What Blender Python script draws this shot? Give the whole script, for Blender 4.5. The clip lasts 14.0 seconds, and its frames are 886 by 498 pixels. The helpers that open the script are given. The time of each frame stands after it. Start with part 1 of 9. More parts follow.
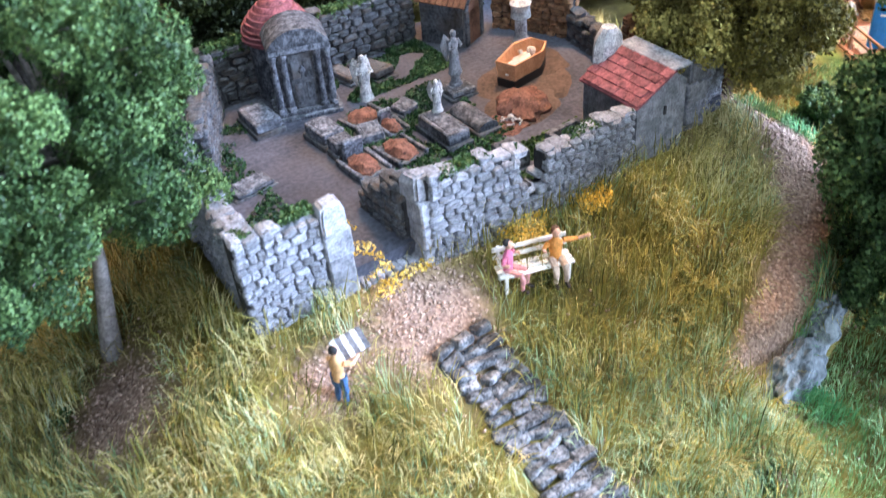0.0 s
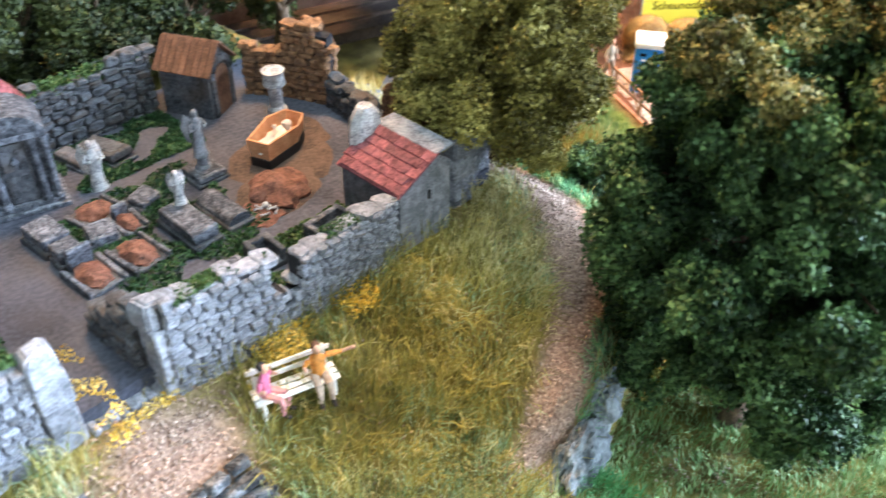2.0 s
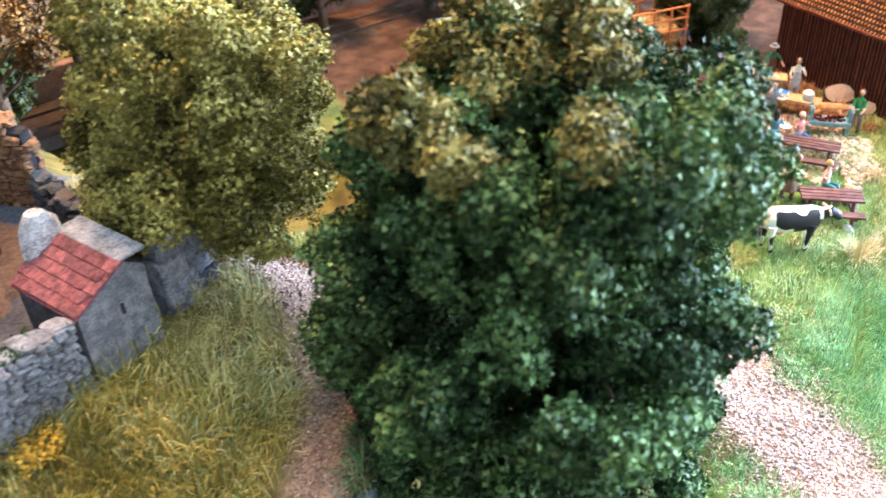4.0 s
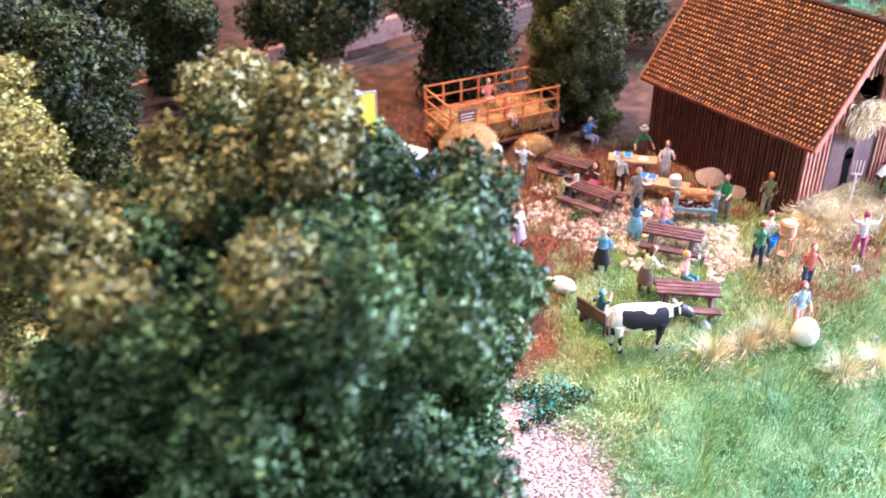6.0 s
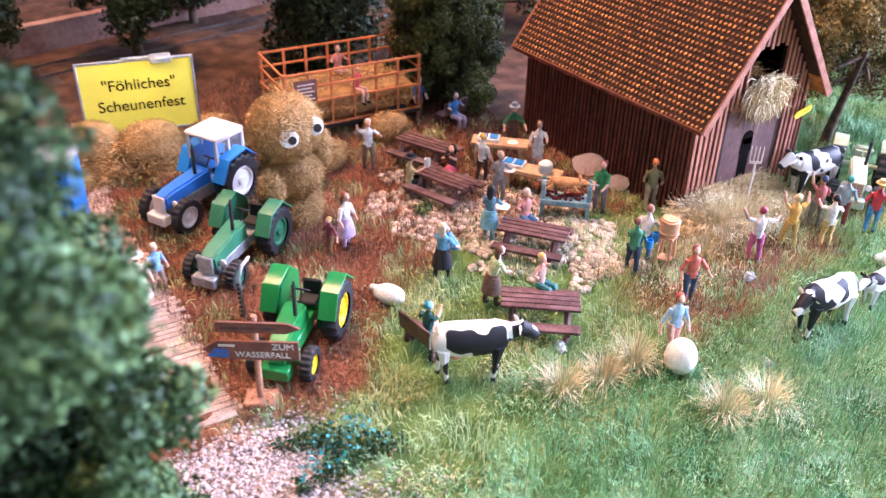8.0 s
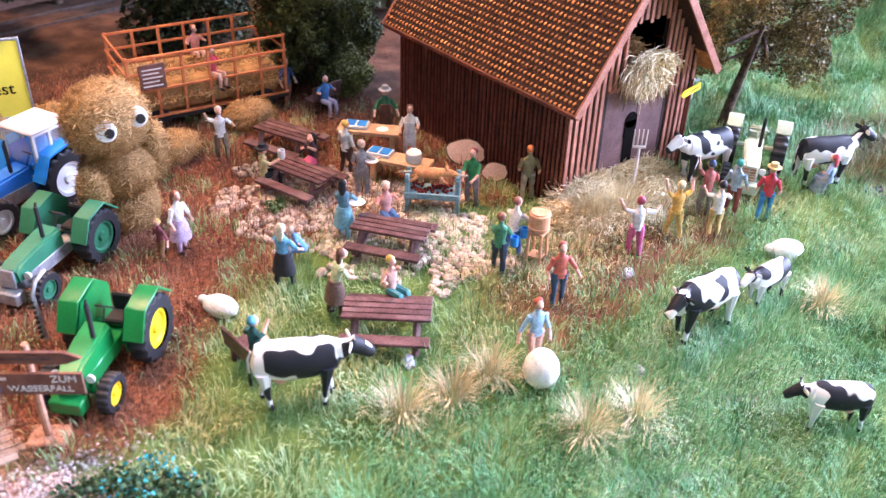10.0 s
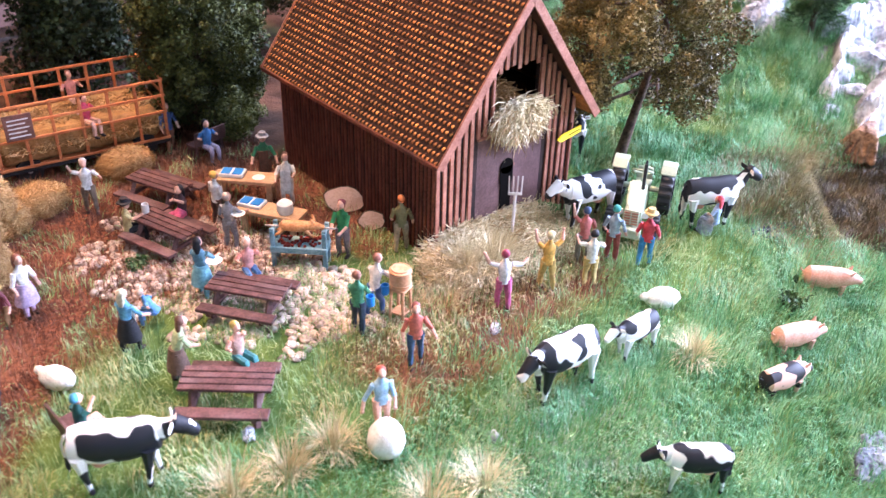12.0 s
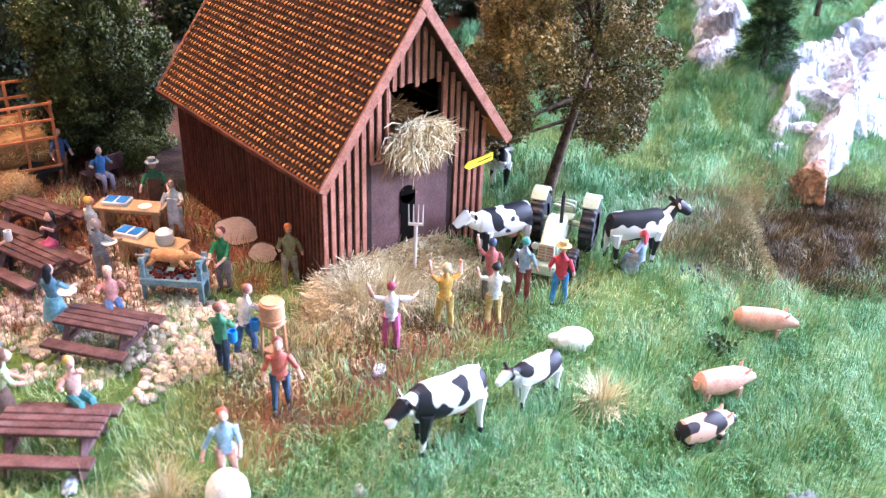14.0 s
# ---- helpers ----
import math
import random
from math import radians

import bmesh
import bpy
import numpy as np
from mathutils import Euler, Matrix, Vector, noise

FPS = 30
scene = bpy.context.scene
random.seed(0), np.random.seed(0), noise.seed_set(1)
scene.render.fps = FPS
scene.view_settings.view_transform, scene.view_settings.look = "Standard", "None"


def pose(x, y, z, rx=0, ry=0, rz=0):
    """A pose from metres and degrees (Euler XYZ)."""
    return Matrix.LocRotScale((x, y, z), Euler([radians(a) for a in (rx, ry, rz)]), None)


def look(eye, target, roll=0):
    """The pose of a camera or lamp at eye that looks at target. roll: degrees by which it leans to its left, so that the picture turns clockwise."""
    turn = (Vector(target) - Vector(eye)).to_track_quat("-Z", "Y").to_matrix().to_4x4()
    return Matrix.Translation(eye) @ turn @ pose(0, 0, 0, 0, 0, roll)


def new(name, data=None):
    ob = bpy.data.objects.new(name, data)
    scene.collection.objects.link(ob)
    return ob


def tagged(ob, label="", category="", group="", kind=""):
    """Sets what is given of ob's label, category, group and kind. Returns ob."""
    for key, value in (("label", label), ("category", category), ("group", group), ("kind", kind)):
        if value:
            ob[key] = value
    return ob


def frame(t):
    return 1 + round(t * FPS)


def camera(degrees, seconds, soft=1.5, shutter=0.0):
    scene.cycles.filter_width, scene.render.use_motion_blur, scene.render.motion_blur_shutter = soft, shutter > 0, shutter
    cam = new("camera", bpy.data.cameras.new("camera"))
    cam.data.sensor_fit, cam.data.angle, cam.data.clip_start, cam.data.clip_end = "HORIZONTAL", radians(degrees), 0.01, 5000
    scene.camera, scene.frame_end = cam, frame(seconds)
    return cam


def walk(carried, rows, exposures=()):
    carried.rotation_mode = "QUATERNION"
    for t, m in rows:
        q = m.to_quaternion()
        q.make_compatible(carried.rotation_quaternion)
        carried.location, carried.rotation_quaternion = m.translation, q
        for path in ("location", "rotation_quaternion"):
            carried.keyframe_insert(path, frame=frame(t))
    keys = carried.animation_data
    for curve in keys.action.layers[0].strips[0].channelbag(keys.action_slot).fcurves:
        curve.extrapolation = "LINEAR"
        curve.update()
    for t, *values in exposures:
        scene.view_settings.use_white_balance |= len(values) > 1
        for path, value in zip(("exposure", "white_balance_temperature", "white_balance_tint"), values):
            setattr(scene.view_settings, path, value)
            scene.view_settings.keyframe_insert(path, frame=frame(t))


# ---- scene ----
# The diorama is a model at 1:87. Lengths below are in metres of the model's own world; K brings them to true metres.
K = 1 / 87
cam = camera(52.7, 14.0, soft=1.3, shutter=0.4)
# a small lens close to a small model: what is nearer or farther than the fair is slightly out of focus
cam.data.dof.use_dof, cam.data.dof.focus_distance, cam.data.dof.aperture_fstop = True, 0.27, 25
PATH = [
    (0, (-0.597, 7.921, 18.523), (0.721, 23.534, 6.094), -5.44),
    (0.5, (-0.086, 9.323, 19.254), (1.316, 25.005, 6.921), -4.54),
    (1, (0.196, 9.986, 19.590), (2.281, 25.591, 7.255), -3.38),
    (1.5, (0.585, 10.426, 19.476), (4.232, 25.684, 7.071), -2.03),
    (2, (1.300, 10.744, 19.022), (6.753, 25.357, 6.503), 0.27),
    (2.5, (2.550, 11.099, 18.988), (8.864, 25.435, 6.553), 0.16),
    (3, (3.082, 11.391, 19.479), (9.684, 25.689, 7.151), -0.53),
    (3.2, (3.805, 11.698, 19.161), (10.649, 25.985, 6.953), -1.04),
    (5.5, (10.001, 11.905, 17.136), (18.298, 26.644, 6.463), -2.61),
    (6, (11.082, 12.069, 17.230), (19.884, 26.675, 6.781), -1.31),
    (6.5, (12.746, 12.337, 16.974), (21.790, 26.806, 6.540), -0.86),
    (7, (14.559, 13.158, 15.283), (23.873, 27.372, 4.738), -0.12),
    (7.5, (15.834, 13.738, 14.705), (25.435, 27.767, 4.169), 0.79),
    (8, (16.859, 14.327, 14.306), (26.666, 28.199, 3.750), 1.35),
    (8.2, (17.388, 14.634, 13.769), (27.284, 28.409, 3.171), 1.60),
    (10.3, (20.869, 14.706, 13.434), (31.459, 27.741, 2.574), 1.80),
    (10.5, (21.200, 14.563, 13.813), (31.864, 27.608, 3.039), 1.76),
    (11, (21.933, 14.124, 13.778), (32.711, 27.027, 2.945), 1.65),
    (11.5, (22.583, 14.003, 13.871), (33.434, 26.878, 3.079), 1.40),
    (12, (23.414, 13.880, 14.035), (34.377, 26.776, 3.381), 1.50),
    (12.5, (24.134, 13.344, 13.959), (35.189, 26.251, 3.415), 1.64),
    (13, (24.966, 13.489, 13.446), (36.195, 26.484, 3.196), 1.67),
    (13.5, (25.870, 13.279, 12.903), (37.351, 26.566, 3.330), 1.69),
    (14, (26.387, 13.424, 12.418), (37.830, 26.798, 2.921), 2.13),
]
walk(cam, [(t, look(Vector(eye) * K, Vector(target) * K, roll)) for t, eye, target, roll in PATH], [(0.0, 0.45, 6100, -4), (1.5, 0.45, 6450, -10), (3.0, 0.5, 6600, -12), (5.5, 0.55, 6000, 13), (6.5, 0.33, 6000, 16), (8.0, -0.02, 6100, 18), (10.5, 0.0, 6000, 15), (14.0, 0.0, 5950, 12)])

# ---------------------------------------------------------------- light
ROOM = (-2.1, 1.75, -1.9, 1.9, -0.9, 1.75)  # true metres: x, x, y, y, floor, ceiling


def lamp(name, kind, energy, colour, matrix, size=0.1, size_y=None):
    data = bpy.data.lights.new(name, kind)
    data.energy, data.color = energy, colour
    if kind == "AREA":
        data.shape, data.size, data.size_y = "RECTANGLE", size, size_y or size
    else:
        data.shadow_soft_size = size
    ob = new(name, data)
    ob.matrix_world = matrix
    return ob


world = bpy.data.worlds.new("sky")
scene.world = world
world.use_nodes = True
wn = world.node_tree.nodes
sky = wn.new("ShaderNodeTexSky")
sky.sky_type, sky.sun_disc, sky.sun_elevation, sky.sun_rotation = "NISHITA", False, radians(35), radians(160)
world.node_tree.links.new(sky.outputs[0], wn["Background"].inputs[0])
wn["Background"].inputs[1].default_value = 0.12
# daylight in the east opening, an unseen warm lamp over the fair; south and overhead areas are added fill
lamp("south_fill_light", "AREA", 11, (0.78, 0.86, 1.22), look((-0.1, -1.88, 0.55), (0.2, 0.3, 0.0)), 1.9, 1.5)
lamp("window_light_east", "AREA", 165, (0.78, 0.86, 1.24), look((1.73, -0.1, 0.5), (0.4, 0.3, 0.0)), 1.3, 1.3)
lamp("ceiling_lamp_light", "AREA", 3.2, (1.0, 0.52, 0.28), look((0.27, 0.72, 1.1), (0.32, 0.43, 0.0)), 0.22, 0.22).data.spread = radians(64)
lamp("overhead_fill_light", "AREA", 17, (0.88, 0.93, 1.05), look((0.22, 0.1, 1.65), (0.24, 0.3, 0.0)), 1.1, 0.5)
lamp("board_lamp_light", "SPOT", 0.022, (1.0, 0.85, 0.5), look(Vector((24.4, 40.9, 5.0)) * K, Vector((24.3, 43.2, 2.2)) * K), 0.003)
bpy.data.lights["board_lamp_light"].spot_size = radians(125)
bpy.data.lights["board_lamp_light"].spot_blend = 0.7
scene.view_settings.exposure = 0.85

# ---------------------------------------------------------------- materials


def mat(name, a, b, size=0.5, fine=0.06, rough=0.75, bump=0.5, metal=0.0, spec=0.3, c=None, vary=0.0, island=False, lo=0.38, hi=0.62, cmix=0.5, trans=0.0):
    """Two colours mixed by noise at two scales, with relief; c: a third, in stains; vary: how much a piece differs from its neighbour."""
    m = bpy.data.materials.new(name)
    m.use_nodes = True
    nt = m.node_tree
    n, l = nt.nodes, nt.links
    bsdf = n["Principled BSDF"]
    bsdf.inputs["Roughness"].default_value = rough
    bsdf.inputs["Metallic"].default_value = metal
    bsdf.inputs["Specular IOR Level"].default_value = spec
    if trans:
        bsdf.inputs["Transmission Weight"].default_value = trans
    co = n.new("ShaderNodeTexCoord")
    info = n.new("ShaderNodeObjectInfo")
    shift = n.new("ShaderNodeVectorMath")
    shift.operation = "MULTIPLY_ADD"
    l.new(info.outputs["Random"], shift.inputs[0])
    shift.inputs[1].default_value = (3.1, 5.7, 4.3)
    l.new(co.outputs["Object"], shift.inputs[2])
    noises = []
    for s, det in ((size, 4), (fine, 3), (size * 2.3, 5)):
        t = n.new("ShaderNodeTexNoise")
        t.inputs["Scale"].default_value = 1 / (s * K)
        t.inputs["Detail"].default_value = det
        l.new(shift.outputs[0], t.inputs["Vector"])
        noises.append(t.outputs["Fac"])
    mix = n.new("ShaderNodeMath")
    mix.operation = "MULTIPLY_ADD"
    mix.inputs[1].default_value = 0.45
    l.new(noises[1], mix.inputs[0])
    half = n.new("ShaderNodeMath")
    half.operation = "MULTIPLY"
    half.inputs[1].default_value = 0.55
    l.new(noises[0], half.inputs[0])
    l.new(half.outputs[0], mix.inputs[2])
    ramp = n.new("ShaderNodeValToRGB")
    ramp.color_ramp.elements[0].position, ramp.color_ramp.elements[0].color = lo, (*a, 1)
    ramp.color_ramp.elements[1].position, ramp.color_ramp.elements[1].color = hi, (*b, 1)
    l.new(mix.outputs[0], ramp.inputs[0])
    out = ramp.outputs[0]
    if c:
        stain = n.new("ShaderNodeMapRange")
        stain.inputs[1].default_value, stain.inputs[2].default_value = 0.5, 0.66
        stain.inputs[4].default_value = cmix
        l.new(noises[2], stain.inputs[0])
        third = n.new("ShaderNodeMix")
        third.data_type = "RGBA"
        third.inputs[7].default_value = (*c, 1)
        l.new(stain.outputs[0], third.inputs[0])
        l.new(out, third.inputs[6])
        out = third.outputs[2]
    if vary:
        rnd = info.outputs["Random"]
        if island:
            geo = n.new("ShaderNodeNewGeometry")
            rnd = geo.outputs["Random Per Island"]
        value = n.new("ShaderNodeMapRange")
        value.inputs[3].default_value, value.inputs[4].default_value = 1 - vary, 1 + vary
        l.new(rnd, value.inputs[0])
        hsv = n.new("ShaderNodeHueSaturation")
        l.new(value.outputs[0], hsv.inputs["Value"])
        l.new(out, hsv.inputs["Color"])
        out = hsv.outputs[0]
    l.new(out, bsdf.inputs["Base Color"])
    if bump:
        bp = n.new("ShaderNodeBump")
        bp.inputs["Strength"].default_value = min(1.0, bump)
        bp.inputs["Distance"].default_value = fine * K * 0.6
        l.new(mix.outputs[0], bp.inputs["Height"])
        l.new(bp.outputs[0], bsdf.inputs["Normal"])
    return m


def leafy(name, a, b, c, rough=0.6):
    """Foam and fibre: three colours dealt out flake by flake."""
    m = bpy.data.materials.new(name)
    m.use_nodes = True
    n, l = m.node_tree.nodes, m.node_tree.links
    bsdf = n["Principled BSDF"]
    bsdf.inputs["Roughness"].default_value = rough
    bsdf.inputs["Specular IOR Level"].default_value = 0.35
    geo = n.new("ShaderNodeNewGeometry")
    co = n.new("ShaderNodeTexCoord")
    patch = n.new("ShaderNodeTexNoise")
    patch.inputs["Scale"].default_value = 1 / (1.6 * K)
    l.new(co.outputs["Object"], patch.inputs["Vector"])
    add = n.new("ShaderNodeMath")
    add.operation = "MULTIPLY_ADD"
    add.inputs[1].default_value = 0.5
    l.new(geo.outputs["Random Per Island"], add.inputs[0])
    half = n.new("ShaderNodeMapRange")
    half.inputs[1].default_value, half.inputs[2].default_value, half.inputs[3].default_value, half.inputs[4].default_value = 0.3, 0.7, 0.0, 0.5
    l.new(patch.outputs["Fac"], half.inputs[0])
    l.new(half.outputs[0], add.inputs[2])
    ramp = n.new("ShaderNodeValToRGB")
    e = ramp.color_ramp.elements
    e[0].position, e[0].color = 0.2, (*a, 1)
    e[1].position, e[1].color = 0.8, (*c, 1)
    mid = e.new(0.5)
    mid.color = (*b, 1)
    l.new(add.outputs[0], ramp.inputs[0])
    l.new(ramp.outputs[0], bsdf.inputs["Base Color"])
    return m


def plastic(name, a, rough=0.4, vary=0.12):
    return mat(name, tuple(v * (1 - vary) for v in a), tuple(min(1, v * (1 + vary)) for v in a), 0.4, 0.05, rough, 0.12, 0, 0.45)


def glass(name, tint=(0.9, 0.95, 1.0)):
    m = bpy.data.materials.new(name)
    m.use_nodes = True
    b = m.node_tree.nodes["Principled BSDF"]
    b.inputs["Base Color"].default_value = (*tint, 1)
    b.inputs["Roughness"].default_value = 0.05
    b.inputs["Transmission Weight"].default_value = 0.92
    return m


M = {}
M["stone"] = mat("cast_grey_stone", (0.11, 0.115, 0.135), (0.4, 0.41, 0.47), 0.26, 0.06, 0.9, 1.0, c=(0.09, 0.095, 0.11), vary=0.28, lo=0.34, hi=0.64, cmix=0.45)
M["tomb"] = mat("dark_cast_stone_with_pale_wear", (0.05, 0.054, 0.068), (0.28, 0.295, 0.35), 0.2, 0.06, 0.9, 1.0, c=(0.03, 0.034, 0.045), vary=0.25, lo=0.42, hi=0.68, cmix=0.7)
M["mortar"] = mat("dark_joint", (0.015, 0.015, 0.018), (0.05, 0.05, 0.058), 0.3, 0.06, 0.95, 0.8)
M["dark_stone"] = mat("dark_weathered_stone", (0.03, 0.032, 0.04), (0.15, 0.157, 0.18), 0.5, 0.09, 0.85, 0.8, c=(0.1, 0.07, 0.05), vary=0.15)
M["brown_stone"] = mat("brown_stained_stone", (0.12, 0.06, 0.035), (0.42, 0.24, 0.13), 0.5, 0.1, 0.85, 0.8, c=(0.08, 0.06, 0.06), vary=0.15)
M["pale_stone"] = mat("pale_limestone", (0.22, 0.22, 0.25), (0.72, 0.72, 0.74), 0.2, 0.05, 0.8, 0.6, c=(0.25, 0.25, 0.27))
M["paving"] = mat("grey_paving", (0.035, 0.038, 0.055), (0.105, 0.112, 0.15), 1.6, 0.12, 0.75, 0.5, c=(0.085, 0.075, 0.08), vary=0.1)
M["trodden"] = mat("trodden_brown_earth", (0.06, 0.042, 0.036), (0.14, 0.095, 0.075), 0.8, 0.1, 0.9, 0.6)
M["rose_tile"] = mat("faded_red_tile", (0.11, 0.035, 0.045), (0.33, 0.115, 0.13), 0.22, 0.06, 0.8, 0.7, c=(0.13, 0.06, 0.07), vary=0.25)
M["brown_roof"] = mat("brown_plank_roof", (0.1, 0.05, 0.035), (0.24, 0.125, 0.08), 0.4, 0.06, 0.8, 0.6, vary=0.15)
M["moss"] = leafy("moss", (0.02, 0.05, 0.015), (0.05, 0.1, 0.03), (0.1, 0.16, 0.05))
M["dark_moss"] = leafy("dark_moss", (0.012, 0.04, 0.015), (0.03, 0.075, 0.025), (0.05, 0.11, 0.04))
M["red_earth"] = mat("red_earth", (0.085, 0.04, 0.032), (0.27, 0.135, 0.1), 0.16, 0.05, 0.95, 1.0, c=(0.14, 0.06, 0.045))
M["barn_wood"] = mat("stained_barn_boards", (0.1, 0.028, 0.018), (0.25, 0.08, 0.05), 0.5, 0.05, 0.6, 0.5, c=(0.05, 0.02, 0.018), vary=0.2)
M["barn_dark"] = mat("near_black_barn_brown", (0.015, 0.008, 0.006), (0.04, 0.018, 0.014), 0.5, 0.08, 0.8, 0.3)
M["barge"] = mat("red_brown_trim_boards", (0.28, 0.1, 0.06), (0.5, 0.215, 0.14), 0.5, 0.06, 0.6, 0.4, vary=0.1)
M["barn_gate"] = mat("dull_brown_gate", (0.09, 0.045, 0.042), (0.165, 0.09, 0.083), 0.5, 0.06, 0.55, 0.3, c=(0.2, 0.12, 0.11), cmix=0.3)
M["tile"] = mat("worn_orange_roof_tile", (0.26, 0.09, 0.028), (0.76, 0.31, 0.09), 0.3, 0.05, 0.7, 0.6, c=(0.14, 0.055, 0.025), vary=0.4, lo=0.36, hi=0.6, cmix=0.6)
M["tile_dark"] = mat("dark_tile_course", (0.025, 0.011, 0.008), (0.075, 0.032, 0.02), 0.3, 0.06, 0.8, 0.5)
M["bark"] = mat("bark", (0.045, 0.03, 0.02), (0.15, 0.1, 0.065), 0.3, 0.07, 0.9, 1.0)
M["grey_bark"] = mat("grey_bark", (0.13, 0.12, 0.12), (0.3, 0.28, 0.28), 0.3, 0.07, 0.9, 0.8)
M["rock"] = mat("grey_blue_rock", (0.07, 0.085, 0.1), (0.34, 0.38, 0.42), 0.6, 0.12, 0.85, 1.0, c=(0.06, 0.07, 0.08), vary=0.15)
M["white_rock"] = mat("white_chalk_rock", (0.17, 0.175, 0.21), (0.76, 0.77, 0.82), 1.1, 0.2, 0.6, 0.35, c=(0.1, 0.09, 0.09), lo=0.38, hi=0.56, cmix=0.85)
M["straw"] = leafy("straw", (0.5, 0.37, 0.18), (0.74, 0.59, 0.34), (0.9, 0.8, 0.56))
M["hay"] = leafy("hay", (0.22, 0.115, 0.035), (0.42, 0.235, 0.08), (0.6, 0.4, 0.18))
M["hay_core"] = mat("pressed_hay", (0.2, 0.105, 0.035), (0.4, 0.235, 0.09), 0.25, 0.04, 0.95, 1.0, c=(0.32, 0.21, 0.09))
M["table_wood"] = mat("red_brown_table_planks", (0.05, 0.024, 0.024), (0.15, 0.075, 0.07), 0.3, 0.05, 0.5, 0.5, c=(0.24, 0.16, 0.15), vary=0.15, cmix=0.4)
M["light_wood"] = mat("light_tan_wood", (0.42, 0.25, 0.13), (0.62, 0.42, 0.25), 0.4, 0.05, 0.6, 0.3)
M["sawn"] = mat("pale_sawn_wood", (0.5, 0.34, 0.25), (0.68, 0.5, 0.39), 0.3, 0.05, 0.7, 0.2)
M["wagon_wood"] = mat("orange_brown_wagon_rails", (0.44, 0.13, 0.045), (0.62, 0.23, 0.09), 0.5, 0.06, 0.55, 0.3, vary=0.08)
M["black"] = plastic("black_rubber", (0.016, 0.016, 0.018), 0.6)
M["steel"] = mat("dull_grey_metal", (0.26, 0.27, 0.28), (0.46, 0.47, 0.48), 0.2, 0.04, 0.45, 0.2, 0.5)
M["white"] = plastic("white_paint", (0.78, 0.77, 0.74), 0.45, 0.05)
M["cream"] = plastic("cream_plastic", (0.72, 0.64, 0.58), 0.5, 0.06)
M["blue"] = plastic("blue_plastic", (0.03, 0.18, 0.6), 0.35)
M["sky_blue"] = plastic("bright_blue_plastic", (0.02, 0.22, 0.62), 0.4)
M["green"] = plastic("deep_green_paint", (0.01, 0.19, 0.045), 0.3)
M["teal_green"] = plastic("dull_green_paint", (0.03, 0.17, 0.085), 0.45)
M["pale_green"] = plastic("pale_grey_green_paint", (0.46, 0.53, 0.37), 0.5)
M["yellow"] = plastic("yellow_paint", (0.85, 0.62, 0.02), 0.4)
M["sign_yellow"] = plastic("sign_yellow", (0.88, 0.77, 0.1), 0.6, 0.03)
M["ink"] = mat("dark_lettering", (0.005, 0.004, 0.004), (0.008, 0.007, 0.006), 0.4, 0.05, 0.95, 0.0, spec=0.02)
M["glass"] = glass("cab_glass")
M["blue_wood"] = mat("blue_grey_painted_wood", (0.1, 0.2, 0.25), (0.24, 0.38, 0.42), 0.3, 0.05, 0.6, 0.4)
M["sign_brown"] = mat("brown_sign_board", (0.13, 0.055, 0.04), (0.24, 0.11, 0.08), 0.3, 0.04, 0.6, 0.3)
M["post_wood"] = mat("orange_tan_post", (0.3, 0.14, 0.08), (0.5, 0.27, 0.17), 0.3, 0.05, 0.7, 0.4)
M["orange_wood"] = mat("orange_barrel_wood", (0.52, 0.24, 0.11), (0.72, 0.4, 0.23), 0.3, 0.05, 0.5, 0.3)
M["pink"] = mat("pink_pig_paint", (0.6, 0.29, 0.2), (0.78, 0.47, 0.36), 0.3, 0.05, 0.55, 0.15)
M["roast"] = mat("roast_brown", (0.5, 0.2, 0.07), (0.72, 0.38, 0.17), 0.2, 0.05, 0.4, 0.3)
M["ember"] = mat("dark_red_embers", (0.06, 0.01, 0.01), (0.25, 0.03, 0.02), 0.15, 0.05, 0.9, 0.6)
M["deck"] = mat("grey_tan_deck_boards", (0.28, 0.21, 0.17), (0.52, 0.42, 0.36), 0.6, 0.06, 0.85, 0.6, vary=0.12)
M["wool"] = mat("white_wool", (0.68, 0.66, 0.6), (0.86, 0.84, 0.8), 0.12, 0.05, 0.95, 1.0)
M["plaster"] = mat("pale_plaster_wall", (0.5, 0.48, 0.42), (0.68, 0.66, 0.6), 0.6, 0.1, 0.9, 0.3, c=(0.35, 0.34, 0.25))
M["teal"] = plastic("teal_flower", (0.02, 0.3, 0.32), 0.6, 0.3)
M["yellow_flower"] = leafy("yellow_flower_foam", (0.6, 0.36, 0.04), (0.8, 0.55, 0.1), (0.88, 0.7, 0.26))
M["slate"] = mat("dark_layered_rock", (0.035, 0.038, 0.045), (0.34, 0.35, 0.38), 0.25, 0.07, 0.85, 1.0, c=(0.03, 0.03, 0.035), vary=0.3, lo=0.42, hi=0.66)
M["pebble"] = mat("pale_quartz_pebble", (0.34, 0.25, 0.19), (0.66, 0.58, 0.5), 0.3, 0.06, 0.25, 0.2, c=(0.42, 0.27, 0.2), vary=0.35)
M["gravel"] = mat("mauve_gravel", (0.3, 0.23, 0.21), (0.58, 0.5, 0.48), 0.1, 0.04, 0.85, 0.5, vary=0.3, island=True)
M["red_gravel"] = mat("red_brown_gravel", (0.26, 0.17, 0.135), (0.6, 0.46, 0.38), 0.1, 0.04, 0.9, 0.5, vary=0.3, island=True)


